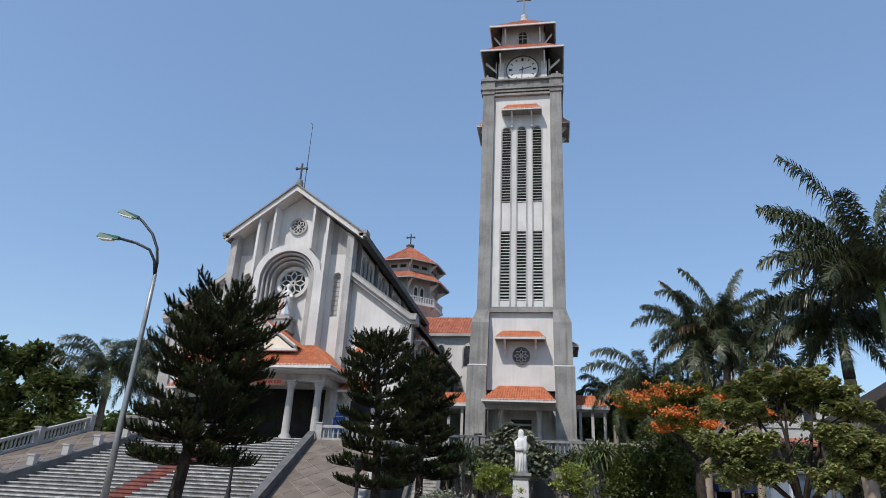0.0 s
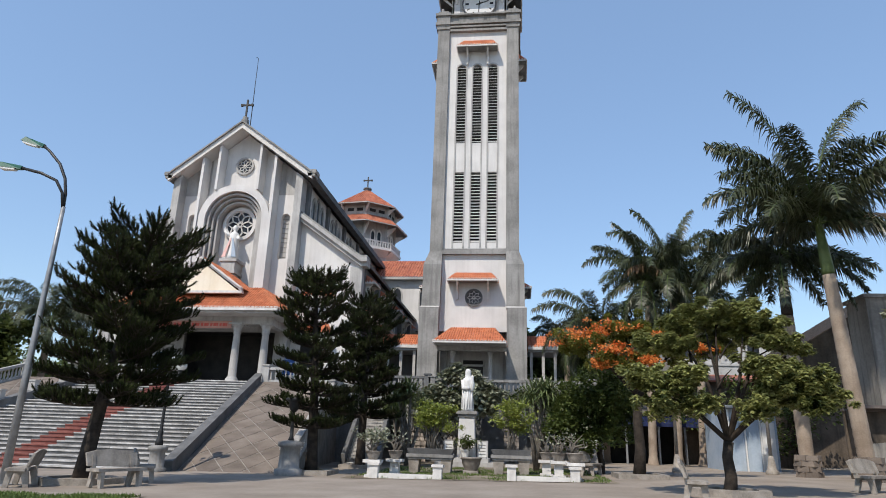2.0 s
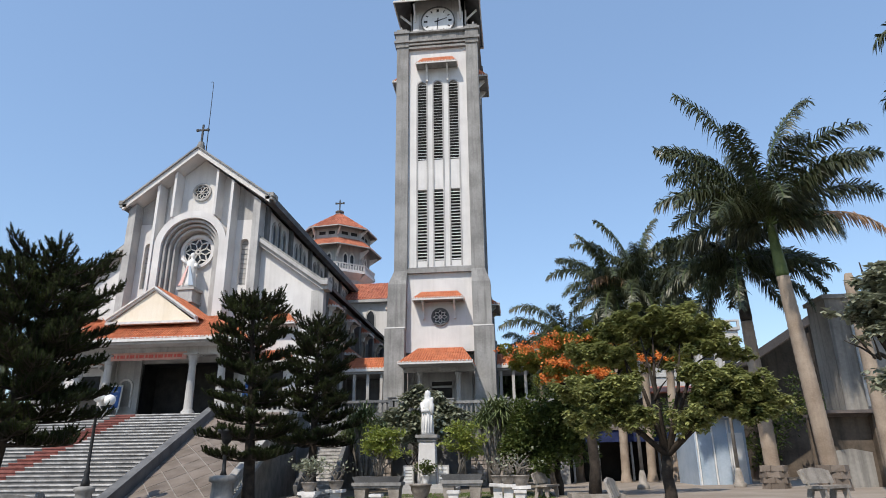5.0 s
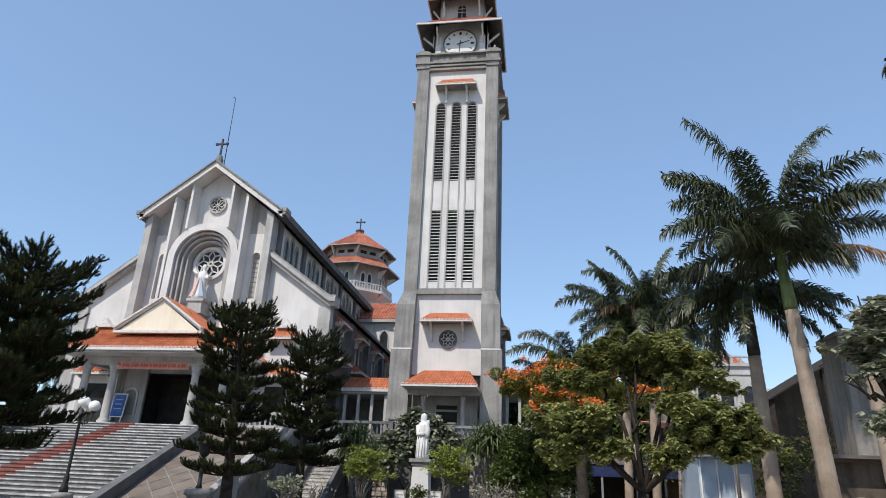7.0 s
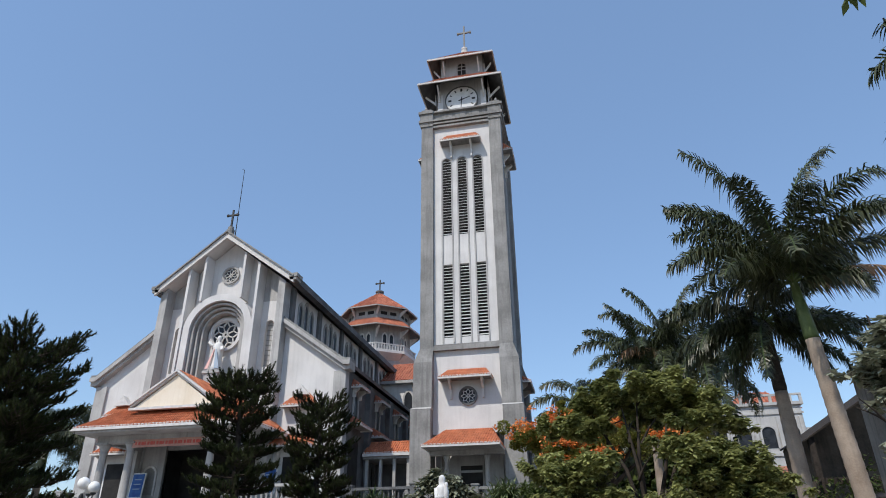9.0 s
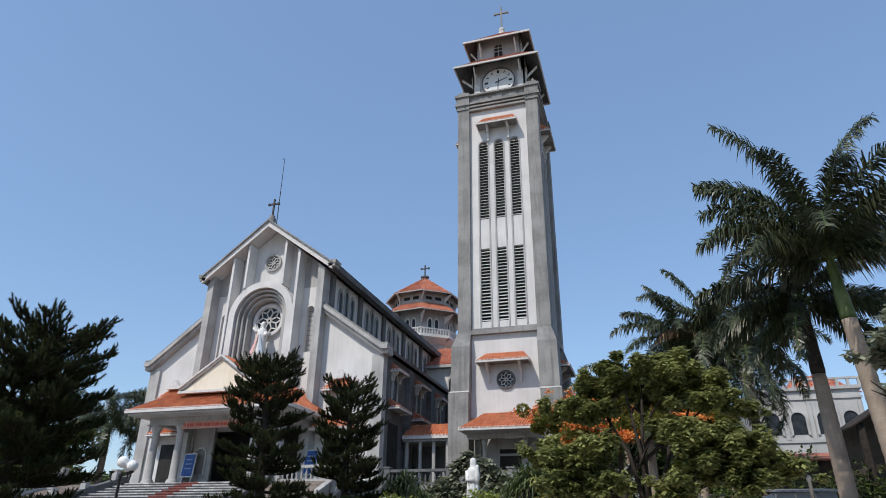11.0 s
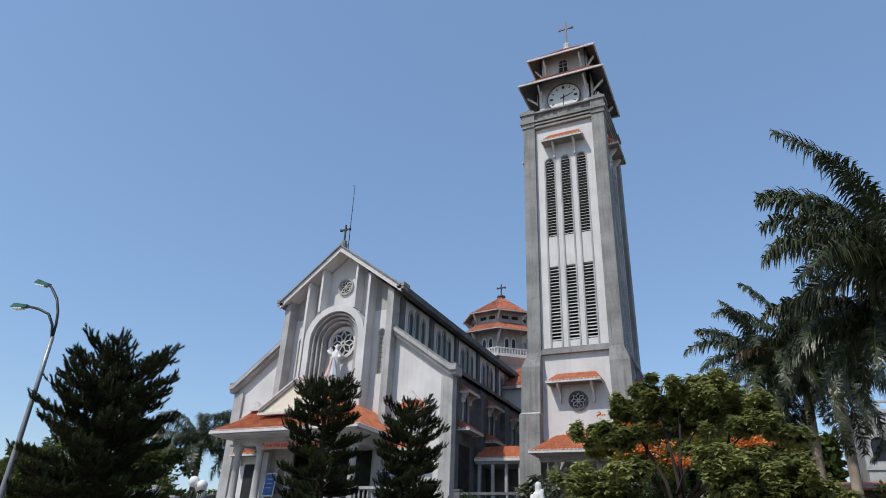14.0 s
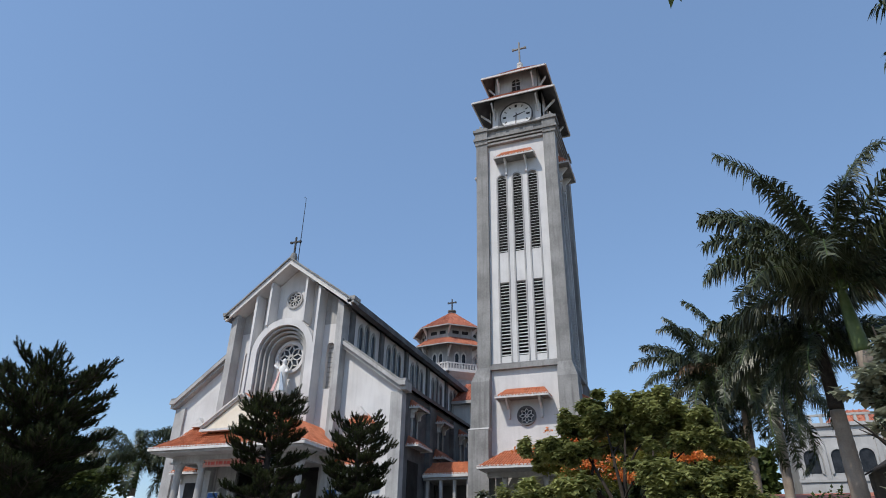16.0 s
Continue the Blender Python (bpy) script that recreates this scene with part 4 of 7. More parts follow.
for a, b in (((CX - 0.3, 44.05, 15.25), (CX - 0.68, 43.85, 15.6)), ((CX + 0.3, 44.05, 15.2), (CX + 0.52, 43.8, 14.95))):
    g.tube([a, ((a[0] + b[0]) / 2, 43.93, (a[2] + b[2]) / 2 - 0.05), b], [0.14, 0.12, 0.08], 8)
solid("statue", g, MARBLE, "white painted robed statue with open arms above the porch", "statue", smooth=True)
ray = thing("statue_rays", "two flat painted ray bands, rose and pale blue, before the robe", "rays", (CX, 43.7, 13.6))
part("rose_band", G().hexa([(CX - 0.62, 43.65, 13.55), (CX - 0.3, 43.58, 13.55), (CX - 0.28, 43.63, 13.55), (CX - 0.6, 43.7, 13.55), (CX - 0.12, 43.72, 15.0), (CX - 0.04, 43.72, 15.0), (CX - 0.04, 43.78, 15.0), (CX - 0.12, 43.78, 15.0)]), PINK, ray)
part("blue_band", G().hexa([(CX + 0.18, 43.58, 13.55), (CX + 0.5, 43.65, 13.55), (CX + 0.48, 43.7, 13.55), (CX + 0.16, 43.63, 13.55), (CX + 0.02, 43.72, 15.0), (CX + 0.1, 43.72, 15.0), (CX + 0.1, 43.78, 15.0), (CX + 0.02, 43.78, 15.0)]), SHEDBLUE, ray)
g = G().box(CX - 0.66, CX + 0.66, 43.5, 44.88, 13.2, 13.4).box(CX - 0.52, CX + 0.52, 43.6, 44.88, 12.5, 13.2).box(CX - 0.62, CX + 0.62, 43.5, 44.88, 12.3, 12.5).box(CX - 0.5, CX + 0.5, 43.7, 44.88, 9.5, 12.3)
part("statue_plinth", g, PALEGREY, church)

# ---- bell tower ----
tower = thing("bell_tower", "tall square grey and white bell tower with louvres and clock", "bell tower", (TX, TY, PZ))
# corner piers in three stages
for sx in (-1, 1):
    for sy in (-1, 1):
        def pb(i, o, z0, z1, i2=None, o2=None):
            i2, o2 = i if i2 is None else i2, o if o2 is None else o2
            p = lambda a, b, z: (TX + sx * a, TY + sy * b, z)
            return [p(i, i, z0), p(o, i, z0), p(o, o, z0), p(i, o, z0), p(i2, i2, z1), p(o2, i2, z1), p(o2, o2, z1), p(i2, o2, z1)]
        g = G()
        part("pier_plinth", G().hexa(pb(2.42, 4.22, PZ - 0.2, 5.55)), CEMENT, tower, "grey concrete pier plinth")
        part("lower_pier", G().hexa(pb(2.5, 3.95, 5.55, 10.65)), CEMENT, tower, "weathered grey lower pier")
        part("pier_weathering", G().hexa(pb(2.46, 3.97, 10.65, 10.78, 2.46, 3.82)), PALEGREY, tower)
        part("middle_pier", G().hexa(pb(2.46, 3.82, 10.78, 14.0, 2.42, 3.78)), CEMENT, tower, "weathered grey middle pier")
        part("pier_shoulder", G().hexa(pb(2.42, 3.78, 14.0, 15.1, 2.42, 3.41)), CEMENT, tower)
        part("corner_pier", G().hexa(pb(2.42, 3.41, 15.1, 34.9)), CEMENT, tower, "weathered grey concrete corner pier")
        for i_, o_, z0, z1 in ((2.4, 3.5, 34.9, 35.15), (2.36, 3.62, 35.3, 35.55), (2.4, 3.52, 35.15, 35.3), (2.4, 3.52, 35.55, 36.2), (2.32, 3.64, 36.2, 36.45), (2.55, 3.42, 36.45, 36.75)):
            part("pier_cap", G().hexa(pb(i_, o_, z0, z1)), CEMENT, tower, "moulded grey pier cap")
        part("cap_finial", G().lathe([(0.14, 36.75), (0.16, 36.85), (0.08, 36.95), (0.12, 37.1), (0.02, 37.25)], TX + sx * 3.1, TY + sy * 3.1, 8), PALEGREY, tower)
SLATM = G().hexa([(-0.36, -0.10, -0.05), (0.36, -0.10, -0.05), (0.36, 0.12, 0.09), (-0.36, 0.12, 0.09), (-0.36, -0.10, -0.015), (0.36, -0.10, -0.015), (0.36, 0.12, 0.125), (-0.36, 0.12, 0.125)]).mesh("slat", SLAT)
PF = -3.12   # face of the panels, seen from the axis
for k in range(4):
    T = Matrix.Translation((TX, TY, 0)) @ pose(0, 0, 0, 0, 0, 90 * k)
    g = G()
    # white panel built round the louvre openings
    cols = (-1.3, 0.0, 1.3)
    edges = [-2.5] + [c + d for c in cols for d in (-0.40, 0.40)] + [2.5]
    for i in range(0, 8, 2):
        part("upright_panel", G().box(edges[i], edges[i + 1], PF, PF + 0.35, 15.9, 34.9).turned(T), WHITE, tower, "white plastered tower panel")
    for c in cols:
        part("infill_panel", G().box(c - 0.40, c + 0.40, PF + 0.03, PF + 0.35, 21.8, 24.35).turned(T), WHITE, tower)
        part("head_panel", G().band(arc(c, 31.2, 0.40, 0, 180, 10), [(c + 0.40 - 0.8 * i / 10, 34.9) for i in range(11)], PF, PF + 0.35).turned(T), WHITE, tower)
    part("lower_panel", G().box(-2.5, 2.5, PF, PF + 0.35, 9.0, 15.9).turned(T), WHITE, tower, "white plastered tower panel")
    # near-black sheet behind the slats imitates the unlit belfry
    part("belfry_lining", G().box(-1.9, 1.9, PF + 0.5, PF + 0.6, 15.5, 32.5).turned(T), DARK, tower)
    for c in cols:
        f = part("louvre_frame", G().band(archline(c, 31.2, 0.36, 24.35, 10), archline(c, 31.2, 0.47, 24.35, 10), PF - 0.06, PF + 0.2)
                 .box(c - 0.47, c - 0.36, PF - 0.06, PF + 0.2, 15.5, 24.35).box(c + 0.36, c + 0.47, PF - 0.06, PF + 0.2, 15.5, 24.35).turned(T), PALEGREY, tower, "grey louvre surround")
        zsl = [24.45 + 0.262 * i for i in range(27)] + [16.0 + 0.262 * i for i in range(22)]
        if k in (0,):
            for z in zsl:
                o = part("slat", SLATM, SLAT, f)
                o.location = T @ Vector((c, PF + 0.08, z))
        else:
            g = G()
            for z in zsl:
                g.hexa([(c + a, PF + 0.08 + b, z + d) for a, b, d in ((-0.36, -0.10, -0.05), (0.36, -0.10, -0.05), (0.36, 0.12, 0.09), (-0.36, 0.12, 0.09), (-0.36, -0.10, -0.015), (0.36, -0.10, -0.015), (0.36, 0.12, 0.125), (-0.36, 0.12, 0.125))])
            part("slats", g.turned(T), SLAT, f, kind="stuff")
    part("string_course", G().box(-2.45, 2.45, PF - 0.3, PF, 14.9, 15.22).box(-2.45, 2.45, PF - 0.18, PF, 15.22, 15.36).turned(T), CEMENT, tower)
    g = G().box(-2.42, 2.42, PF - 0.3, PF, 34.72, 34.92).box(-2.42, 2.42, PF - 0.38, PF, 35.04, 35.2).box(-2.42, 2.42, PF - 0.46, PF, 35.32, 35.5).box(-2.42, 2.42, PF - 0.14, PF + 0.2, 34.92, 36.25).box(-2.42, 2.42, PF - 0.42, PF + 0.2, 36.25, 36.4)
    part("cornice", g.turned(T), CEMENT, tower, "grey moulded cornice")
    for dx in (-1.2, 0, 1.2):
        part("cornice_panel", G().box(dx - 0.45, dx + 0.45, PF - 0.2, PF - 0.14, 35.68, 36.1).turned(T), CEMENT, tower)
    canopy(tower, 0, PF, 32.85, 33.92, 1.68, 1.22, PF - 0.98, 1.35, 0.85, turn=T)
    if k != 2:
        canopy(tower, -0.03, PF, 12.72, 13.5, 1.85, 1.33, PF - 1.2, 1.35, 1.15, turn=T)
        rosette(tower, 0.03, PF, 11.55, 0.66, 8, 0.16, DARKGREY, T)
    # clock stage and upper lantern
    part("clock_wall", G().box(-2.34, 2.34, -2.34, -2.04, 35.8, 40.4).turned(T), PALEGREY, tower)
    for q in (-2.2, 1.7):
        part("wall_panel", G().box(q, q + 0.5, -2.38, -2.34, 36.5, 39.0).turned(T), WHITE, tower)
    ck = part("clock_face", G().prism(arc(0, 38.12, 1.42, 0, 360, 40)[:-1], "y", -2.46, -2.34).turned(T), MARBLE, tower, "white clock face with black numerals")
    part("clock_rim", G().band(arc(0, 38.12, 1.4, 0, 360, 40)[:-1], arc(0, 38.12, 1.5, 0, 360, 40)[:-1], -2.52, -2.34, True).turned(T), DARKGREY, ck)
    for h in range(12):
        a = radians(90 - 30 * h)
        big = h % 3 == 0
        L, w = (0.3, 0.1) if big else (0.24, 0.05)
        g = G().box(1.22 - L, 1.22, -2.475, -2.46, -w, w)
        part("hour_mark", g.turned(T @ Matrix.Translation((0, 0, 38.12)) @ Matrix.Rotation(-a, 4, "Y")), CLOCKBLACK, ck)
    for ang, L, w in ((72, 0.85, 0.06), (184, 1.05, 0.045)):
        g = G().hexa([(-0.3, -2.500, -w), (L, -2.500, -w * 0.5), (L, -2.485, -w * 0.5), (-0.3, -2.485, -w), (-0.3, -2.500, w), (L, -2.500, w * 0.5), (L, -2.485, w * 0.5), (-0.3, -2.485, w)])
        part("clock_hand", g.turned(T @ Matrix.Translation((0, 0, 38.12)) @ Matrix.Rotation(-radians(90 - ang), 4, "Y")), CLOCKBLACK, ck)
    part("lantern_wall", G().box(-1.95, 1.95, -1.95, -1.7, 40.4, 43.8).turned(T), PALEGREY, tower)
    part("lantern_pier", G().box(-2.02, -1.55, -2.02, -1.95, 40.4, 43.6).turned(T), PALEGREY, tower)
    part("lantern_pier", G().box(1.55, 2.02, -2.02, -1.95, 40.4, 43.6).turned(T), PALEGREY, tower)
    w = part("window_frame", G().band(archline(0, 42.35, 0.38, 41.4, 10), archline(0, 42.35, 0.48, 41.4, 10), -2.05, -1.93).box(-0.03, 0.03, -2.02, -1.95, 41.4, 42.75).box(-0.38, 0.38, -2.02, -1.95, 41.9, 41.96).box(-0.38, 0.38, -2.02, -1.95, 42.3, 42.36).turned(T), PALEGREY, tower)
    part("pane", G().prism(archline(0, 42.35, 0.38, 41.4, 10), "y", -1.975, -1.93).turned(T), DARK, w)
    # the two tiled roofs
    for E, z0, H, z1, tl in ((3.71, 39.5, 1.95, 41.35, OLDTILE), (3.02, 42.75, 0.12, 45.8, OLDTILE)):
        g = G()
        slope(g, (-E, -E, z0), (E, -E, z0), (H, -H, z1), (-H, -H, z1))
        rf = part("tower_roof", g.turned(T), tl, tower, "weathered terracotta tower roof")
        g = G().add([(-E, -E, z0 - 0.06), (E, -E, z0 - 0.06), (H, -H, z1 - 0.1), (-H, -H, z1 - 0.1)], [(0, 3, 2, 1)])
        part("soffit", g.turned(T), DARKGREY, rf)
        g = G()
        board(g, (-E, -E, z0 + 0.06), (E, -E, z0 + 0.06), 0.1, 0.17)
        part("fascia", g.turned(T), MORTAR, rf, "white eave board")
        W = 2.34 if E > 3.5 else 1.95
        for bx in (-W + 0.35, W - 0.35):
            g = G().prism([(-W - 0.12, z0 - 1.0), (-W - 0.12, z0 - 1.22), (-E + 0.3, z0 - 0.28), (-E + 0.3, z0 - 0.12), (-E + 0.38, z0 - 0.12)], "x", bx - 0.06, bx + 0.06)
            g.box(bx - 0.08, bx + 0.08, -W - 0.14, -W, z0 - 1.3, z0 - 0.1)
            part("bracket", g.turned(T), MORTAR, rf)
    # arched base between the piers
    part("base_wall", G().box(-2.5, 2.5, -2.2, -2.0, PZ, 9.0).turned(T), PALEGREY, tower)
part("finial_base", G().lathe([(0.34, 45.5), (0.34, 45.95), (0.22, 46.0), (0.3, 46.2), (0.3, 46.35), (0.12, 46.45)], TX, TY, 12), MORTAR, tower)
cross(tower, TX, TY, 46.4, 49.25, 0.62, 0.07, CEMENT, "pale grey cross")
# porch roof and columns at the tower's foot
canopy(tower, TX, TY + PF, 7.8, 9.3, 2.5, 1.6, 44.5)
for dx in (-1.35, 1.35):
    part("column", G().lathe([(0.24, PZ), (0.24, PZ + 0.2), (0.17, PZ + 0.3), (0.15, 7.1), (0.22, 7.25), (0.22, 7.45)], TX + dx, 46.9, 12), PALEGREY, tower, "slim round column", True)
part("porch_beam", G().box(TX - 2.5, TX + 2.5, 46.7, 47.1, 7.45, 7.75), PALEGREY, tower)
# shade of the doorway painted as a near-black panel
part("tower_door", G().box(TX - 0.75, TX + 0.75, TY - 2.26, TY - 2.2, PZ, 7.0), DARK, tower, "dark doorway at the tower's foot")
part("door_transom", G().box(TX - 0.85, TX + 0.85, TY - 2.32, TY - 2.2, 6.55, 6.7).box(TX - 0.85, TX - 0.75, TY - 2.32, TY - 2.2, PZ, 7.1).box(TX + 0.75, TX + 0.85, TY - 2.32, TY - 2.2, PZ, 7.1).box(TX - 0.85, TX + 0.85, TY - 2.32, TY - 2.2, 7.0, 7.1), PALEGREY, tower)

# ---- tiled gallery on both sides of the tower ----
for x0, x1, hipr in ((-10.1, TX - 4.02, False), (TX + 4.02, 3.85, True)):
    ga = thing("gallery", "open gallery with terracotta lean-to roof on pale columns", "gallery", ((x0 + x1) / 2, 49, PZ), "tower galleries")
    g = G()
    xt = x1 - 1.0 if hipr else x1
    slope(g, (x0, 48.0, 7.95), (x1, 48.0, 7.95), (xt, 49.6, 9.0), (x0, 49.6, 9.0))
    slope(g, (x1, 51.2, 7.95), (x0, 51.2, 7.95), (x0, 49.6, 9.0), (xt, 49.6, 9.0))
    if hipr:
        slope(g, (x1, 48.0, 7.95), (x1, 51.2, 7.95), (xt, 49.6, 9.0), (xt, 49.6, 9.0))
    part("roof", g, TILE, ga, "orange terracotta tiles")
    g = G()
    board(g, (x0, 48.0, 7.97), (x1, 48.0, 7.97), 0.08, 0.2)
    eave_teeth(g, (x0, 48.0, 8.05), (x1, 48.0, 8.05))
    part("fascia", g, MORTAR, ga)
    part("ceiling_slab", G().box(x0, x1 - 0.1, 48.1, 51.1, 7.6, 7.76), CEMENT, ga)
    n = max(2, int((x1 - x0) / 1.1))
    for i in range(n + 1):
        x = x0 + 0.25 + (x1 - x0 - 0.6) * i / n
        part("column", G().box(x - 0.1, x + 0.1, 48.3, 48.5, PZ, 7.6), PALEGREY, ga)
    if not hipr:
        part("back_wall", G().box(x0, x1, 51.0, 51.2, PZ, 7.6), DARKGREY, ga)
balustrade([(TX + 4.2, 48.2, PZ), (3.7, 48.2, PZ)], "short grey balustrade of the gallery", 0.25)

# ---- octagonal crossing tower ----
DX, DY = -18.4, 76.0
dome = thing("crossing_tower", "octagonal crossing tower with two terracotta roofs and a balcony", "tower", (DX, DY, 20))
def octa(r, turn=22.5):
    return [(DX + r * math.cos(radians(a + turn)), DY + r * math.sin(radians(a + turn))) for a in range(-90, 270, 45)]
o8 = lambda r: octa(r, 15)
# pale grey instead of white puts the overhangs' shade into the drum's colour
part("drum", G().prism(o8(3.75), "z", 15, 28.9), PALEGREY, dome, "white octagonal drum greyed for eave shade")
def ring_roof(r0, z0, r1, z1, name):
    a, b = o8(r0), o8(r1)
    for i in range(8):
        j = (i + 1) % 8
        g = G()
        slope(g, (*a[i], z0), (*a[j], z0), (*b[j], z1), (*b[i], z1), 0.3, 0.07, 0.5)
        rf = part(name, g, OLDTILE, dome, "weathered terracotta roof face")
        g = G()
        board(g, (*a[i], z0 + 0.02), (*a[j], z0 + 0.02), 0.1, 0.12)
        part("fascia", g, PALEGREY, rf)
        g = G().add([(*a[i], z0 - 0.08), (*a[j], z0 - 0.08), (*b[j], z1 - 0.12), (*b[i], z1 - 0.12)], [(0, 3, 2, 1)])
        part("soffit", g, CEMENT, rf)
ring_roof(4.8, 28.55, 0.25, 31.75, "upper_roof")
ring_roof(5.4, 26.05, 3.7, 27.35, "lower_roof")
pa = o8(3.75)
for i in range(8):
    j = (i + 1) % 8
    A, B = Vector(pa[i]), Vector(pa[j])
    mid = (A + B) / 2
    nrm = (mid - Vector((DX, DY))).normalized()
    ang = math.degrees(math.atan2(nrm.y, nrm.x)) + 90
    T = Matrix.Translation((mid.x, mid.y, 0)) @ pose(0, 0, 0, 0, 0, ang)
    for dx in (-0.42, 0.42):
        f = part("window_frame", G().band(lancet(dx, 23.95, 24.95, 0.22), lancet(dx, 23.85, 25.0, 0.33), -0.1, 0.02).turned(T), MORTAR, dome)
        part("pane", G().prism(lancet(dx, 23.95, 24.95, 0.22), "y", -0.012, 0.02).turned(T), GLASS, f)
    for dx in (-0.6, 0.6):
        # vents are near-black plates, shade put into the colour
        part("vent_opening", G().box(dx - 0.4, dx + 0.4, -0.02, 0.02, 27.75, 28.15).turned(T), DARK, dome)
    part("corner_rib", G().box(-1.62, -1.42, -0.14, 0.1, 23.6, 28.5).turned(T), PALEGREY, dome)
    part("eave_strut", G().prism([(-0.1, 25.7), (-1.2, 26.0), (-1.2, 25.85), (-0.1, 24.8)], "x", -1.6, -1.45).turned(T), MORTAR, dome)
    part("eave_strut", G().prism([(-0.1, 28.2), (-0.95, 28.55), (-0.95, 28.4), (-0.1, 27.6)], "x", -1.6, -1.45).turned(T), MORTAR, dome)
    # balcony
    part("balcony_slab", G().prism([(-1.9, -0.85), (1.9, -0.85), (1.55, 0.05), (-1.55, 0.05)], "z", 22.9, 23.15).turned(T), WHITE, dome)
    part("balcony_corbel", G().prism([(0.05, 22.9), (-0.8, 22.9), (-0.3, 22.45), (0.05, 22.2)], "x", -1.5, 1.5).turned(T), WHITE, dome)
    rail = part("balcony_rail", G().box(-1.87, 1.87, -0.82, -0.7, 23.85, 23.98).box(-1.87, 1.87, -0.82, -0.7, 23.15, 23.25).turned(T), MORTAR, dome)
    for q in range(11):
        x = -1.7 + 0.34 * q
        part("baluster", G().box(x - 0.06, x + 0.06, -0.8, -0.72, 23.25, 23.85).turned(T), MORTAR, rail)
part("finial_base", G().lathe([(0.45, 31.5), (0.45, 31.85), (0.55, 31.9), (0.55, 32.05)], DX, DY, 10), DARKGREY, dome)
cross(dome, DX, DY, 32.05, 33.7, 0.5, 0.07, IRON, "dark iron cross")


# ---- trees and plants ----
def araucaria(name, at, h, clear, profile, seed, lean=(0, 0), whorl=0.5, label="", lift=0.22, full=1.0):
    """A dark conifer in whorls: limbs sweep out and turn up, each a flat plume of rope-like needle shoots."""
    rnd = random.Random(seed)
    t = thing(name, label, "tree", at, "conifers")
    ax = lambda z: Vector((at[0] + lean[0] * (z / h) ** 1.3, at[1] + lean[1] * z / h, at[2] + z))
    n = 9
    part("trunk", G().tube([ax(h * i / n) - Vector((0, 0, 0.2 if i == 0 else 0)) for i in range(n + 1)], [0.21 * (1 - 0.85 * i / n) + 0.02 + (0.05 if i == 0 else 0) for i in range(n + 1)], 10), BARK, t, "", True)
    limbs, needles = G(), G()
    up = Vector((0, 0, 1))

    def foxtail(p, d, ln, rad):
        d = d.normalized()
        a = d.cross(Vector((0.2, 0.3, 0.93))).normalized()
        b = d.cross(a)
        bend = Vector((0, 0, ln * 0.22))
        at_f = lambda f: p + d * (ln * f) + bend * (f * f)
        limbs.tube([at_f(0), at_f(0.5), at_f(1.0)], [0.02, 0.018, 0.006], 3, False)
        m = max(14, int(ln / 0.0095))
        for i in range(m):
            f = i / m
            ang = i * 2.4 + rnd.random()
            o = a * math.cos(ang) + b * math.sin(ang)
            q = at_f(f)
            L = rad * (0.8 + 0.4 * rnd.random()) * (1.0 - 0.35 * f)
            tip = q + o * L + (d + up * 0.25) * L * 0.8
            s = o.cross(d) * 0.019
            needles.add([q - s, q + s, tip], [(0, 1, 2)])

    z = clear
    while z < h - 0.1:
        f0 = (z - clear) / (h - clear)
        R = profile(f0)
        k = rnd.randint(5, 7)
        turn = rnd.random() * 6.28
        for j in range(k):
            if rnd.random() < 0.06:
                continue
            ang = turn + j * 6.283 / k + rnd.uniform(-0.25, 0.25)
            L = R * rnd.uniform(0.74, 1.08)
            out = Vector((math.cos(ang), math.sin(ang), 0))
            side = out.cross(up)
            rise = rnd.uniform(-0.08, 0.1) - 0.12 * (1 - f0) + lift * f0
            tipup = rnd.uniform(0.10, 0.26)
            p0 = ax(z + rnd.uniform(-0.1, 0.1))
            pts = [p0 + out * (L * f) + Vector((0, 0, L * (rise * f + tipup * f ** 2.4))) for f in (0, 0.2, 0.4, 0.6, 0.8, 1.0)]
            limbs.tube(pts, [0.045, 0.036, 0.028, 0.022, 0.016, 0.01], 4, False)
            cnt = max(5, int(L * 6.0 * full))
            for q in range(cnt):
                f = 0.2 + 0.8 * (q + rnd.random()) / cnt
                i = min(4, int(f * 5))
                p = pts[i].lerp(pts[i + 1], f * 5 - i)
                sg = 1 if q % 2 else -1
                ln = (0.25 + 0.32 * (1.15 - f) * min(1.6, L)) * rnd.uniform(0.8, 1.25)
                d = (out * rnd.uniform(0.55, 0.9) + side * sg * rnd.uniform(0.45, 0.9) * (1.1 - 0.45 * f) + up * rnd.uniform(0.0, 0.22)).normalized()
                e = p + d * ln + up * (0.16 * ln)
                limbs.tube([p, p.lerp(e, 0.5) - up * 0.02, e], [0.014, 0.011, 0.006], 3, False)
                w = max(3, int(ln * 8.5))
                for c in range(w):
                    g2 = (c + 0.6) / w
                    sd = d.cross(up) * (1 if c % 2 else -1)
                    foxtail(p.lerp(e, g2), d * 0.45 + sd * rnd.uniform(0.1, 0.9) * (1.1 - g2) + up * rnd.uniform(0.1, 0.9), rnd.uniform(0.17, 0.29), 0.105)
            for q in range(3):
                foxtail(pts[4].lerp(pts[5], q / 2), pts[5] - pts[4] + Vector((rnd.uniform(-0.2, 0.2), rnd.uniform(-0.2, 0.2), 0.35)), 0.3, 0.1)
        z += whorl * rnd.uniform(0.8, 1.2) * (1.05 - 0.2 * f0)
    for j in range(14):
        foxtail(ax(h - 0.45 + 0.03 * j), Vector((rnd.uniform(-0.8, 0.8), rnd.uniform(-0.8, 0.8), 0.7)), 0.42, 0.08)
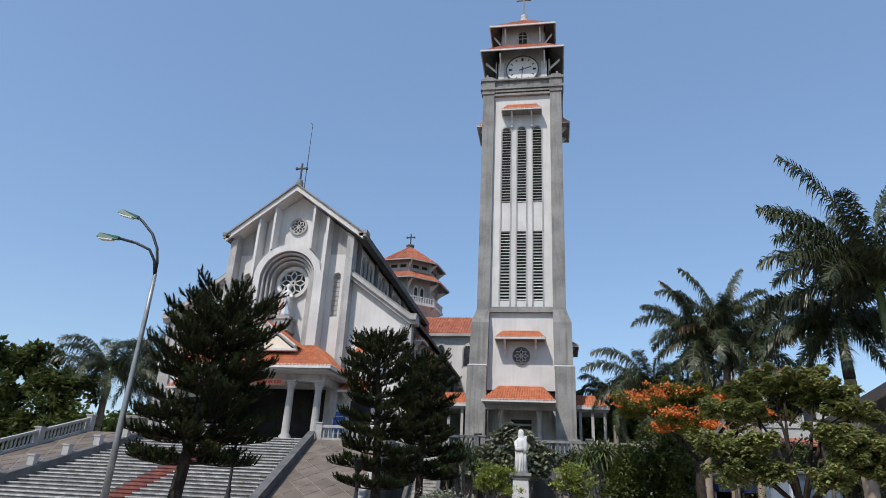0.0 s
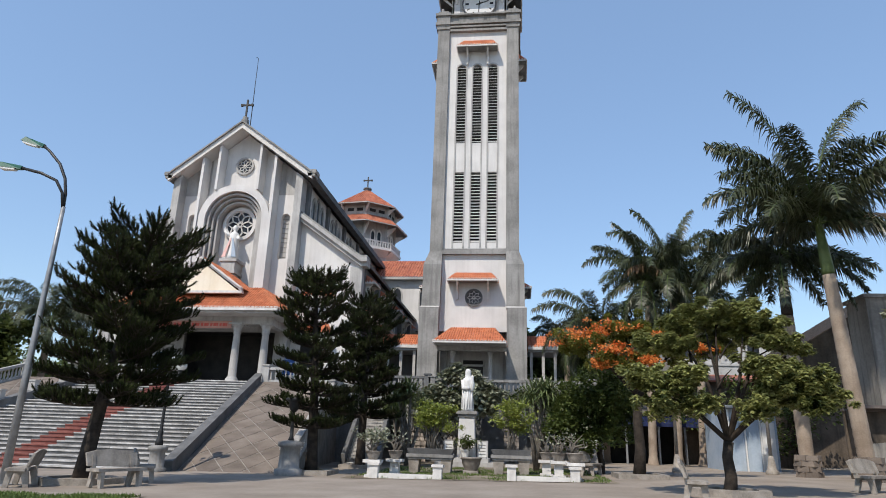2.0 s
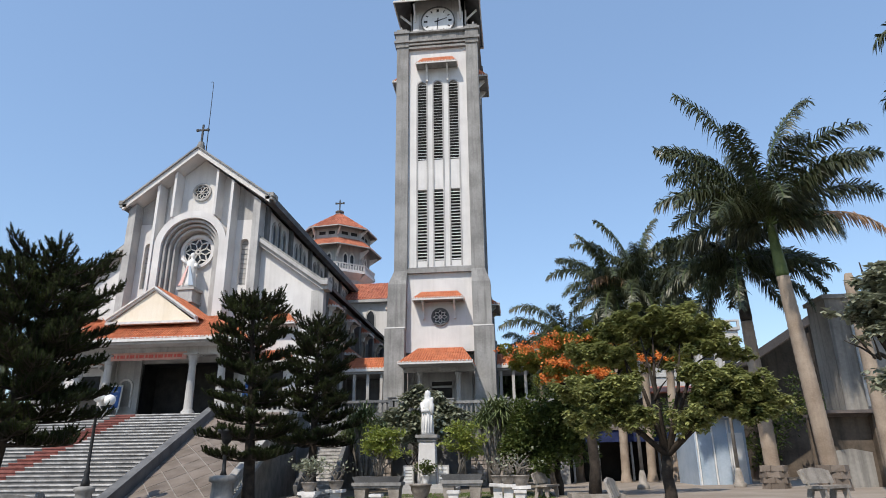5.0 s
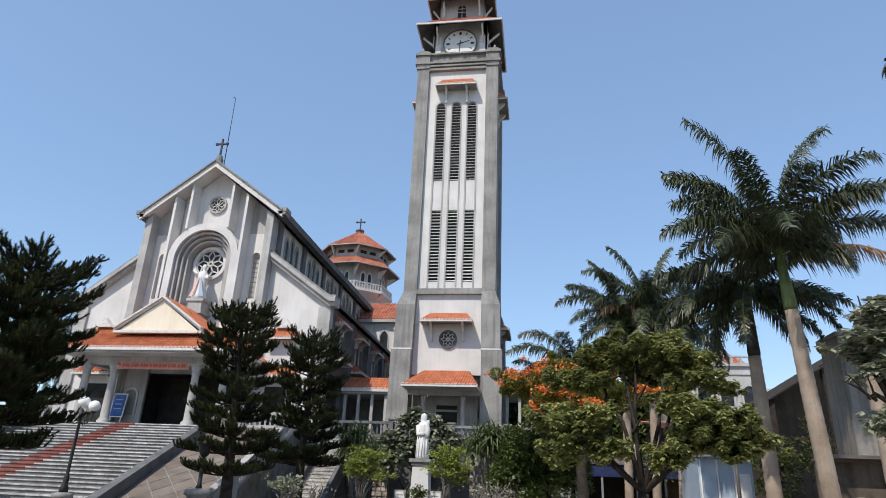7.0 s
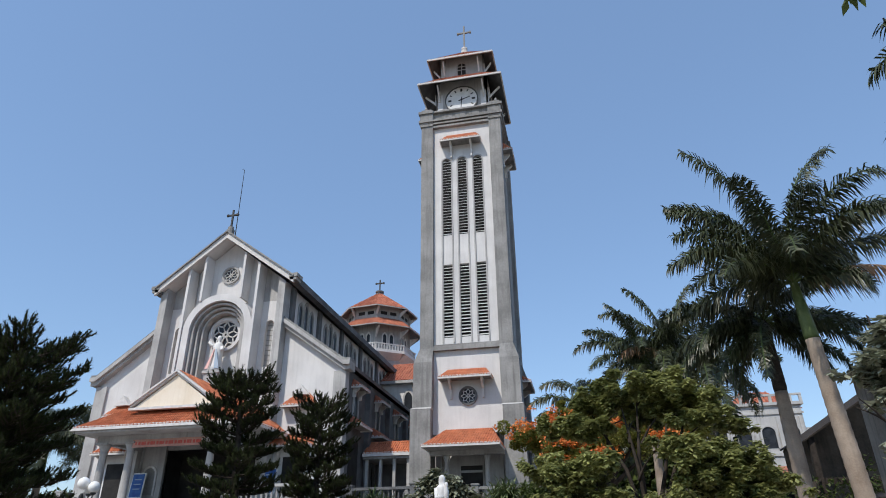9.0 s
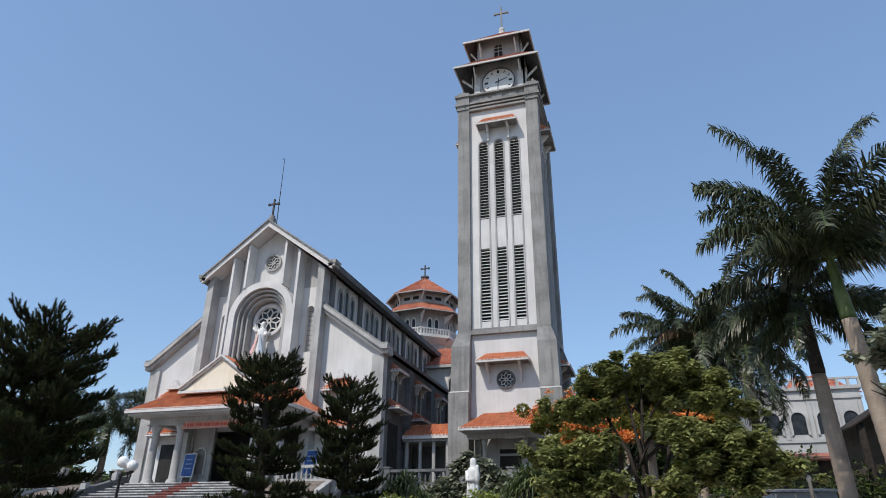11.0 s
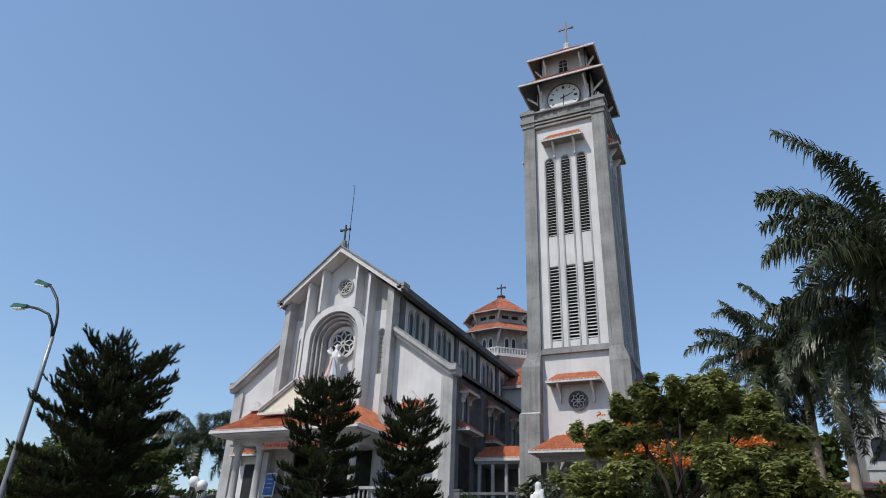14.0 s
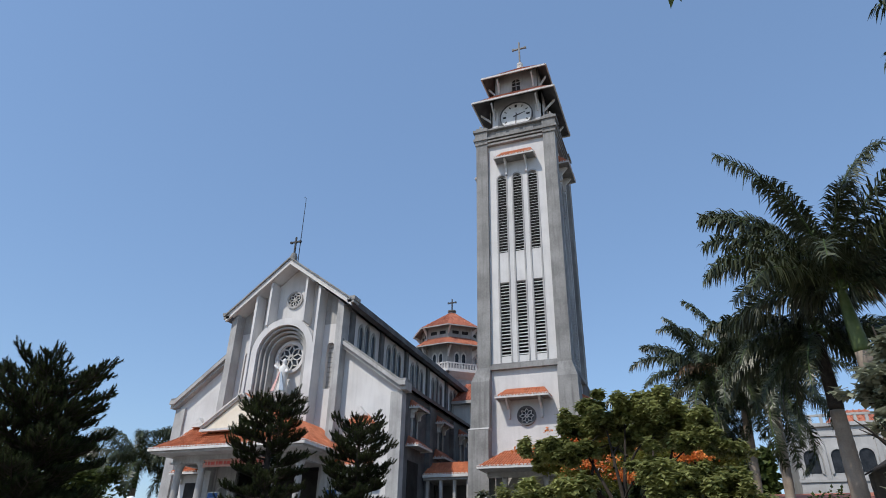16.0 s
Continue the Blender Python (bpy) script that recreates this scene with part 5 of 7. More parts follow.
    part("limb_work", limbs, BARK, t, kind="stuff")
    part("crown", needles, PINE, t, "dark green whorled needle shoots", kind="stuff")
    return t


def gz_at(x, y, dz=0.0):
    return (x, y, ground_z(x, y) + dz)


araucaria("conifer", gz_at(-11.35, 18.8), 7.0, 2.25, lambda s: 1.95 + 0.2 * math.sin(s * 7) if s < 0.75 else 2.0 - (s - 0.75) * 3.4, 11, (0.85, 0.1), 0.43,
          "dark conifer with wide irregular whorls in a benched planter", 0.42, 1.3)
araucaria("conifer", gz_at(-6.9, 25.7), 7.6, 1.75, lambda s: (1.5 if s < 0.5 else 1.22) + 0.14 * math.sin(s * 9 + 1) - (0.2 if s > 0.93 else 0), 23, (-0.5, 0.1), 0.52, "slender flat-topped dark conifer beside the ramp", 0.25, 1.3)
araucaria("conifer", gz_at(-6.4, 31.4), 7.95, 2.3, lambda s: 1.85 * (1.0 - 0.42 * s) + 0.15 * math.sin(s * 11), 37, (0.0, 0.0), 0.48, "bushy dark conifer near the side stairs", 0.35, 1.3)


def frond(leaf, rib, p, ang, L, up, droop, rnd, wide=0.75, dens=120, twist=0.35):
    """One feathered palm leaf: a bowed rib with shaggy leaflets on both sides, most of them hanging."""
    out = Vector((math.cos(ang), math.sin(ang), 0))
    side = out.cross(Vector((0, 0, 1)))
    pts = []
    q, el = Vector(p), up
    m = 14
    for i in range(m + 1):
        pts.append(q.copy())
        q = q + (out * math.cos(el) + Vector((0, 0, 1)) * math.sin(el)) * (L / m)
        el -= droop / m * (0.25 + 1.5 * i / m)
    rib.tube(pts, [0.05 * (1 - 0.85 * i / m) + 0.006 for i in range(m + 1)], 4, False)
    for i in range(dens):
        f = 0.1 + 0.9 * (i + rnd.random() * 0.6) / dens
        k = min(m - 1, int(f * m))
        a = pts[k].lerp(pts[k + 1], f * m - k)
        d = (pts[k + 1] - pts[k]).normalized()
        for sg in (-1, 1):
            ln = wide * (math.sin(math.pi * min(1.0, 0.2 + 0.74 * f)) ** 0.6) * rnd.uniform(0.7, 1.12)
            lift = rnd.uniform(-1.2, twist)
            v = (d * rnd.uniform(0.45, 0.85) + side * sg * rnd.uniform(0.45, 0.9) + Vector((0, 0, lift))).normalized() * ln
            mid = a + v * 0.55
            tip = a + v * 0.95 + Vector((0, 0, -0.42 * ln))
            w = d * 0.03
            leaf.add([a - w, a + w, mid + w * 1.1, tip, mid - w * 1.1], [(0, 1, 2, 4), (4, 2, 3)])


def royal_palm(base, ring, crown, L, seed, count=15, lean=(0, 0), r=0.3, dead=None, up=(0.1, 1.35), label="", shaft=None, limp=(1.5, 2.2), fronds=(), thick=0.17):
    """A royal palm: ringed trunk up to z = ring, green crownshaft up to z = crown, then the fronds."""
    rnd = random.Random(seed)
    t = thing("royal_palm", label or "tall royal palm with pale ringed trunk and green crownshaft", "palm tree", base, "palms")
    bx, by, bz = base
    ax = lambda z: Vector((bx + lean[0] * (z - bz) / (crown - bz), by + lean[1] * (z - bz) / (crown - bz), z))
    pts, rad = [], []
    k = int((ring - bz) / 0.16)
    for i in range(k + 1):
        f = i / k
        pts.append(ax(bz - 0.1 + (ring - bz + 0.1) * f))
        rad.append(r * (1.12 - 0.22 * f + 0.1 * math.sin(f * 3.0)) + (0.12 * max(0, 0.06 - f) / 0.06) + (0.009 if i % 2 else -0.004))
    part("trunk", G().tube(pts, rad, 14), PALMTRUNK, t, "pale ringed trunk", True)
    part("crownshaft", G().tube([ax(ring), ax(ring + 0.15), ax((ring + crown) / 2), ax(crown - 0.2), ax(crown + 0.25)], [r * 0.9, r * 0.98, r * 0.82, r * 0.6, r * 0.25], 12), shaft or CROWNSHAFT, t, "smooth crownshaft", True)
    leaf, rib = G(), G()
    for az, el, k, droop in fronds:
        frond(leaf, rib, ax(crown), radians(az), L * k, el, droop, rnd, L * thick, 150, 0.75)
    for i in range(count):
        f = (i + 0.5) / count
        el = up[0] + (up[1] - up[0]) * f
        frond(leaf, rib, ax(crown), i * 2.399 + seed * 0.7 + rnd.uniform(-0.2, 0.2), L * rnd.uniform(0.85, 1.1), el, rnd.uniform(*limp) * (1.2 - 0.2 * f), rnd, L * thick, 120, 0.6)
    part("ribs", rib, CROWNSHAFT, t, kind="stuff")
    part("fronds", leaf, PALMLEAF, t, "arching feathered fronds", kind="stuff")
    if dead is not None:
        leaf, rib = G(), G()
        frond(leaf, rib, ax(crown - 0.1), dead, L * 0.85, 0.35, 1.5, rnd, L * 0.16, 60, -0.3)
        part("dry_frond", leaf, DEADFROND, t, "dry brown hanging frond", kind="stuff")
    return t


royal_palm(gz_at(13.9, 28.0), 8.2, 10.4, 5.2, 3, 5, (-0.55, 0), 0.26, -0.15, (0.2, 1.2), limp=(1.5, 1.9), thick=0.185, fronds=(
    (172, 1.42, 1.42, 0.85), (162, 1.2, 1.2, 1.2), (14, 1.46, 1.36, 1.1), (186, 1.12, 1.06, 1.4), (194, 0.9, 0.95, 1.5), (205, 0.62, 0.98, 1.75), (-12, 0.95, 1.05, 1.35), (2, 0.7, 1.0, 1.4), (-42, 0.1, 0.55, 1.5),
    (-88, 1.05, 0.95, 1.9), (-125, 1.2, 1.0, 1.6), (85, 0.9, 1.0, 1.6), (40, 0.85, 1.05, 1.5), (135, 0.8, 0.95, 1.7), (-55, 0.85, 0.9, 1.95), (222, 0.35, 0.85, 1.6), (160, 0.3, 0.8, 1.5), (100, 1.4, 0.95, 1.0)))
royal_palm(gz_at(12.95, 31.0), 7.05, 10.0, 4.1, 5, 18, (-0.1, 0), 0.26, None, (-0.75, 0.9), "royal palm with a dark brown crownshaft", BARK, (0.7, 1.4), fronds=(
    (-8, -0.1, 1.0, 1.3), (-25, -0.5, 0.95, 0.9), (188, 0.5, 1.05, 1.5), (178, -0.1, 1.0, 1.2), (200, -0.6, 0.9, 0.7), (10, 0.3, 1.0, 1.3)))
royal_palm(gz_at(8.95, 43.0), 10.0, 11.8, 4.5, 7, 20, (0.3, 0), 0.22, None, (-0.9, 1.25), "royal palm rising behind the yard trees", limp=(1.2, 1.8), fronds=((180, 0.95, 0.95, 1.2), (150, 1.35, 1.1, 0.8)))
royal_palm(gz_at(10.5, 43.2), 10.4, 12.3, 4.8, 9, 20, (0.4, 0), 0.22, 3.6, (-0.9, 1.3), "royal palm with some dry fronds behind the yard", limp=(1.2, 1.8), fronds=((30, 1.4, 1.1, 0.8), (170, 1.35, 1.1, 0.8)))
royal_palm(gz_at(11.85, 42.8), 9.4, 11.2, 5.0, 33, 20, (0.5, 0), 0.22, None, (-0.9, 1.2), "royal palm close beside two others", limp=(1.2, 1.8))
royal_palm(gz_at(6.6, 46.5), 7.0, 9.0, 5.0, 15, 24, (0, 0), 0.26, None, (-0.6, 1.2), "shorter palm beside the tower gallery")
royal_palm(gz_at(4.9, 56.0), 7.6, 9.6, 4.2, 17, 20, (0, 0), 0.26, None, (-0.2, 1.2), "palm standing behind the tower gallery")
royal_palm(gz_at(-38.0, 50.0), 8.0, 10.0, 6.0, 19, 20, (0, 0), 0.28, None, (-0.1, 1.3), "palm standing beyond the far ramp")
royal_palm(gz_at(-35.4, 54.0), 8.6, 10.8, 6.0, 21, 20, (0, 0), 0.28, None, (-0.2, 1.2), "palm standing beyond the far ramp")
royal_palm(gz_at(16.6, 17.4), 9.2, 11.3, 5.0, 25, 22, (0, 0), 0.3, None, (-0.1, 1.2), "royal palm close to the stained wall")


def broadleaf(name, base, limbs, blobs, leaf, material, bark, seed, label, per=900, size=0.13, trunk_r=0.16, fold=0.5, extra=None, group="trees", category="tree", rosettes=False):
    """A tree: trunk and limbs to the given points, then leaves in uneven clumps (centre, radii)."""
    rnd = random.Random(seed)
    t = thing(name, label, category, base, group)
    b = Vector(base)
    g = G()
    fork = b + Vector(limbs[0])
    g.tube([b - Vector((0, 0, 0.1)), b.lerp(fork, 0.35) + Vector((0.05, 0, 0)), b.lerp(fork, 0.7) - Vector((0.04, 0, 0)), fork], [trunk_r * 1.3, trunk_r, trunk_r * 0.9, trunk_r * 0.85], 9)
    for l in limbs[1:]:
        e = b + Vector(l)
        m = fork.lerp(e, 0.5) + Vector((rnd.uniform(-0.15, 0.15), rnd.uniform(-0.15, 0.15), 0.18))
        g.tube([fork, m, e], [trunk_r * 0.45, trunk_r * 0.3, trunk_r * 0.1], 6)
        for q in range(3):
            s = fork.lerp(e, rnd.uniform(0.45, 0.95))
            e2 = s + Vector((rnd.uniform(-0.6, 0.6), rnd.uniform(-0.6, 0.6), rnd.uniform(0.1, 0.6)))
            g.tube([s, s.lerp(e2, 0.5) + Vector((0, 0, 0.05)), e2], [trunk_r * 0.22, trunk_r * 0.15, 0.008], 4, False)
    part("trunk", g, bark, t, "branching trunk", True)
    lg = G()
    for c, r in blobs:
        c = b + Vector(c)
        sub = [(Vector((rnd.gauss(0, 0.42) * r[0], rnd.gauss(0, 0.42) * r[1], rnd.gauss(0, 0.4) * r[2])), rnd.uniform(0.25, 0.5)) for _ in range(26)]
        for i in range(int(per * r[0] * r[1])):
            o, sr = rnd.choice(sub)
            d = Vector((rnd.gauss(0, 1), rnd.gauss(0, 1), rnd.gauss(0, 0.8))).normalized() * sr * rnd.uniform(0.5, 1.0) ** 0.5 * min(r) * 1.1
            p = c + o + d
            if rosettes:
                k = 6
                for j in range(k):
                    a = j * 6.283 / k + rnd.random()
                    v = Vector((math.cos(a), math.sin(a), rnd.uniform(-1.1, 0.35))).normalized()
                    s = v.cross(Vector((0, 0, 1))).normalized()
                    lg.blade(p, v * size * rnd.uniform(0.8, 1.5), size * 0.36, s)
            else:
                v = (d.normalized() * 0.5 + Vector((rnd.gauss(0, 0.6), rnd.gauss(0, 0.6), rnd.gauss(0.0, 0.4)))).normalized()
                s = v.cross(Vector((rnd.gauss(0, 0.4), rnd.gauss(0, 0.4), 1))).normalized()
                lg.blade(p, v * size * rnd.uniform(0.7, 1.4), size * 0.33, s)
    part("crown", lg, material, t, leaf, kind="stuff")
    if extra:
        mt, lab, bl, sz, cnt = extra
        fg = G()
        for c, r in bl:
            c = b + Vector(c)
            heads = [c + Vector((rnd.gauss(0, 0.62) * r[0], rnd.gauss(0, 0.6) * r[1], rnd.gauss(0, 0.55) * r[2])) for _ in range(26)]
            for i in range(cnt):
                p = rnd.choice(heads) + Vector((rnd.gauss(0, 0.10), rnd.gauss(0, 0.10), rnd.gauss(0, 0.05)))
                v = Vector((rnd.gauss(0, 1), rnd.gauss(0, 1), rnd.gauss(0.4, 0.6))).normalized()
                fg.blade(p, v * sz * rnd.uniform(0.7, 1.3), sz * 0.4, v.cross(Vector((rnd.gauss(0, 1), rnd.gauss(0, 1), 0.7))).normalized())
        part("blossom", fg, mt, t, lab, kind="stuff")
    return t


# spreading shade tree in the yard
broadleaf("shade_tree", gz_at(6.3, 19.6), [(0.1, 0, 1.35), (-1.6, 0.2, 2.9), (1.7, -0.2, 3.1), (0.2, 0.5, 4.7), (2.5, 0.2, 2.8), (-0.9, 0.4, 4.3), (-1.3, -0.4, 2.4), (1.3, 0.5, 4.4), (-0.2, 0.2, 4.4), (0.8, 0.2, 4.2)],
          [((-1.5, 0.2, 4.05), (0.8, 1.0, 0.32)), ((0.2, 0.3, 4.9), (1.2, 1.3, 0.34)), ((1.4, 0.3, 4.6), (0.85, 1.0, 0.32)), ((-0.7, 0.6, 4.6), (1.0, 1.0, 0.32)), ((0.6, 0.6, 4.35), (1.2, 1.0, 0.28)), ((-0.9, 0.2, 4.0), (0.8, 0.9, 0.24)), ((1.5, 0.1, 4.1), (0.7, 0.8, 0.24)),
           ((-1.9, -0.2, 3.0), (0.65, 0.8, 0.36)), ((-1.3, -0.6, 2.7), (0.7, 0.8, 0.42)), ((-1.7, -0.5, 2.25), (0.55, 0.7, 0.36)), ((-0.7, -0.7, 2.3), (0.5, 0.6, 0.34)), ((-0.9, -0.6, 3.1), (0.5, 0.6, 0.25)),
           ((0.9, -0.8, 3.3), (0.8, 0.8, 0.32)), ((1.7, -0.3, 3.15), (0.85, 0.9, 0.36)), ((2.3, -0.1, 2.85), (0.7, 0.9, 0.32)), ((2.9, 0.1, 2.65), (0.5, 0.7, 0.26)), ((1.2, -0.6, 2.65), (0.8, 0.8, 0.34)), ((0.6, -0.8, 2.2), (0.55, 0.6, 0.3)), ((1.9, -0.6, 2.4), (0.6, 0.7, 0.28)), ((2.3, 0.6, 4.0), (0.45, 0.5, 0.2))],
          "glossy mid-green leaves in tiers", LEAF, BARK, 51, "spreading shade tree with tiered leaves in a round kerb", 1250, 0.115, 0.15, rosettes=True)
# flame tree
broadleaf("flame_tree", gz_at(5.4, 27.5), [(0.12, 0, 3.04), (-1.99, 0.23, 5.03), (1.99, 0.35, 5.26), (0.12, 0.58, 5.85), (-1.17, -0.58, 4.21), (2.81, 0, 4.8)],
          [((-1.87, 0.23, 5.09), (1.4, 1.4, 0.49)), ((0, 0.35, 5.79), (1.64, 1.52, 0.47)), ((1.87, 0.35, 5.5), (1.52, 1.4, 0.49)), ((3.16, 0.23, 5.03), (1.05, 1.17, 0.47)), ((-0.7, -0.7, 4.39), (1.05, 0.94, 0.41)), ((1.05, -0.47, 4.68), (1.29, 1.05, 0.47))],
          "fine feathery olive leaves", FLAMELEAF, BARK, 53, "flame tree with orange-red blossom and feathery leaves", 3600, 0.1, 0.2,
          extra=(BLOSSOM, "orange-red blossom clusters", [((-2.22, -0.35, 5.21), (0.88, 0.94, 0.29)), ((-0.94, -0.58, 5.67), (0.7, 0.94, 0.19)), ((-0.64, -1.05, 4.74), (0.64, 0.58, 0.19)), ((-1.4, -0.94, 4.15), (0.29, 0.35, 0.14)), ((1.05, -0.35, 5.38), (0.35, 0.47, 0.12)), ((2.34, -0.7, 4.91), (0.58, 0.47, 0.12)), ((0.35, -1.05, 4.33), (0.47, 0.35, 0.12))], 0.1, 520))
# dense dark shrub between statue and flame tree
broadleaf("shrub", gz_at(4.3, 30.2), [(0, 0, 1.2), (-1, 0, 2.4), (1, 0, 2.6), (0, 0.5, 3.4)],
          [((-1.0, -0.3, 3.0), (1.0, 1.1, 1.0)), ((0.1, -0.2, 3.75), (1.1, 1.1, 0.9)), ((0.9, -0.4, 2.6), (1.0, 1.1, 0.9)), ((-0.6, -0.6, 1.5), (1.5, 1.0, 0.9)), ((0.2, -0.4, 2.5), (1.5, 1.2, 1.1)), ((-1.5, -0.4, 2.1), (0.8, 0.9, 0.8))],
          "dense dark leaves", LEAFDARK, BARK, 55, "dense rounded dark green shrub by the yard path", 2600, 0.15, 0.14, category="shrub", group="shrubs")
# frangipani-like tree behind the statue
broadleaf("statue_tree", gz_at(-2.4, 39.0), [(0, 0, 2.0), (-1.5, 0, 3.6), (1.4, 0, 3.7), (0, 0.3, 4.6), (-2.0, -0.2, 2.9), (2.0, -0.2, 3.0)],
          [((-1.7, -0.2, 3.9), (1.0, 0.9, 0.7)), ((0.1, -0.2, 4.7), (1.3, 0.9, 0.7)), ((1.5, -0.2, 4.0), (1.0, 0.9, 0.8)), ((-0.2, -0.5, 3.4), (1.5, 0.8, 0.8)), ((0.9, -0.6, 3.2), (1.1, 0.8, 0.8)), ((-1.2, -0.6, 3.0), (1.1, 0.8, 0.8))],
          "grey-green rosettes of long leaves", LEAFGREY, GREYBARK, 57, "broad grey-green tree behind the white statue", 330, 0.3, 0.13, rosettes=True)
FARLEAF = leaf_mat("olive_tree_leaves", (0.035, 0.05, 0.012), (0.14, 0.17, 0.05), 0.3, 0.5)
# great tree at the yard's far side
broadleaf("rain_tree", gz_at(-47.0, 47.0), [(0, 0, 4.5), (-5, 0, 8.5), (5, 0, 8.0), (0, 2, 10.5), (8, -1, 6.5), (-9, 0, 8), (3, -2, 9.5)],
          [((-9, 0, 9.2), (4.0, 3.5, 1.5)), ((-3, 0, 10.8), (4.5, 3.5, 1.5)), ((3, 0, 10.9), (4.0, 3.5, 1.4)), ((7.5, 0, 9.0), (2.8, 3, 1.5)), ((9.0, -1, 6.4), (2.2, 2.5, 1.5)), ((0, -2, 7.5), (5.5, 3, 1.8)), ((5.0, -2, 5.0), (4.5, 3, 1.6)), ((-7, -2, 6), (5.0, 3, 2)), ((-14, 0, 8), (4, 3, 2)), ((0, -2, 3.4), (6, 3, 1.4))],
          "layered dark olive foliage", FARLEAF, BARK, 61, "great spreading tree beyond the far ramp", 330, 0.42, 0.5)
# far woods that close the horizon
def woods(x0, x1, y, h, seed, material, nm, n=2600):
    rnd = random.Random(seed)
    g = G()
    for i in range(n):
        x = rnd.uniform(x0, x1)
        top = h * (0.75 + 0.35 * noise.noise(Vector((x * 0.09, seed, 0))) + 0.1 * noise.noise(Vector((x * 0.4, seed, 3))))
        z = top * rnd.random() ** 0.6
        p = Vector((x, y + rnd.uniform(-3, 3), z))
        v = Vector((rnd.gauss(0, 1), rnd.gauss(0, 1), rnd.gauss(0, 0.7))).normalized()
        g.blade(p, v * rnd.uniform(0.4, 0.9), 0.2, v.cross(Vector((rnd.gauss(0, 1), rnd.gauss(0, 1), 1))).normalized())
    solid(nm, g, material, "distant leafy trees beyond the yard", "trees", kind="stuff")
woods(-120, -34, 86, 13.0, 5, LEAFDARK, "far_trees", 60000)
woods(-6, 13.5, 64, 15.0, 8, LEAFDARK, "far_trees", 40000)
woods(24, 80, 84, 7.0, 9, LEAFDARK, "far_trees", 20000)


def tuft(leaf, p, n, L, rnd, w=0.035, lo=-0.2, hi=1.3, sag=0.35):
    """A rosette of long strap leaves."""
    for i in range(n):
        a, el = i * 2.399, lo + (hi - lo) * (i + 0.5) / n
        v = Vector((math.cos(a) * math.cos(el), math.sin(a) * math.cos(el), math.sin(el))) * L * rnd.uniform(0.75, 1.1)
        s = v.cross(Vector((0, 0, 1))).normalized() * w
        m = p + v * 0.55 + Vector((0, 0, -0.04))
        e = p + v + Vector((0, 0, -sag * L))
        leaf.add([p - s * 0.6, p + s * 0.6, m + s, e, m - s], [(0, 1, 2, 4), (4, 2, 3)])


STRAPLEAF = leaf_mat("strap_palm_leaves", (0.05, 0.075, 0.025), (0.20, 0.24, 0.10), 0.25, 0.4)


def strap_palm(base, h, heads, seed, label):
    rnd = random.Random(seed)
    t = thing("strap_palm", label, "plant", base, "garden plants")
    b = Vector(base)
    lg = G()
    for i in range(heads):
        e = b + Vector((rnd.uniform(-0.75, 0.75), rnd.uniform(-0.5, 0.5), h * rnd.uniform(0.75, 1.05)))
        part("trunk", G().tube([b, b.lerp(e, 0.5) + Vector((0.04, 0, 0)), e], [0.11, 0.09, 0.07], 7), GREYBARK, t, "", True)
        for q in range(3):
            tuft(lg, e + Vector((rnd.uniform(-0.25, 0.25), rnd.uniform(-0.25, 0.25), q * 0.16)), 34, 1.1, rnd, 0.032, -0.3, 1.25, 0.35)
    part("leaves", lg, LEAFDARK if seed % 2 else STRAPLEAF, t, "long narrow drooping leaves", kind="stuff")


strap_palm(gz_at(-4.9, 35.2), 3.6, 5, 2, "strap-leaved palm with several grey stems by the statue")
strap_palm(gz_at(1.6, 31.0), 3.1, 5, 4, "strap-leaved palm with several grey stems by the statue")
strap_palm(gz_at(2.9, 35.2), 3.2, 4, 3, "strap-leaved palm near the terrace")
broadleaf("shrub", gz_at(-3.6, 41.0), [(0, 0, 1.2), (-0.9, 0, 2.4), (1.0, 0, 2.6)], [((-1.8, 0, 3.6), (1.2, 0.6, 0.7)), ((0.4, 0, 3.9), (1.2, 0.6, 0.6)), ((2.2, 0, 3.9), (1.2, 0.6, 0.6)), ((4.2, 0, 3.8), (1.2, 0.6, 0.6)), ((6.0, 0, 3.9), (1.2, 0.6, 0.7)), ((7.8, 0, 2.6), (1.2, 0.6, 1.3))],
          "dense shaded leaves", LEAFDARK, BARK, 63, "tall dark shrubs against the terrace wall", 1700, 0.16, 0.08, category="shrub", group="shrubs")
strap_palm(gz_at(4.4, 36.5), 2.4, 3, 4, "strap-leaved palm beside the dark shrub")
strap_palm(gz_at(-6.0, 38.2), 3.3, 4, 5, "strap-leaved palm under the terrace")

# roadside tree whose thin boughs hang into view
broadleaf("roadside_tree", gz_at(13.4, 6.6), [(0, 0, 3.2), (-3.3, 1.6, 5.6), (-1.5, 1.5, 6.5), (1.5, 0, 6.5), (-2.0, 4.0, 6.4), (0, -2, 6.4)],
          [((1.2, -1.2, 6.6), (2.0, 1.8, 0.9)), ((0.2, 1.0, 7.2), (1.8, 1.2, 0.7)), ((2.0, 1.0, 6.0), (1.6, 1.5, 0.8))],
          "long dark leaves", LEAFDARK, GREYBARK, 71, "roadside tree with long dark leaves over the path", 300, 0.2, 0.17)
road = scene.objects["roadside_tree"]
rnd = random.Random(4)
bough = [Vector(p) for p in ((13.4, 6.6, 3.2), (12.2, 7.0, 6.8), (10.6, 7.8, 8.6), (9.2, 8.9, 8.2), (8.5, 9.35, 7.1), (8.34, 9.45, 6.5))]
part("bough", G().tube(bough, [0.1, 0.07, 0.05, 0.03, 0.015, 0.006], 6), GREYBARK, road, "thin drooping bough", True)
lg = G()
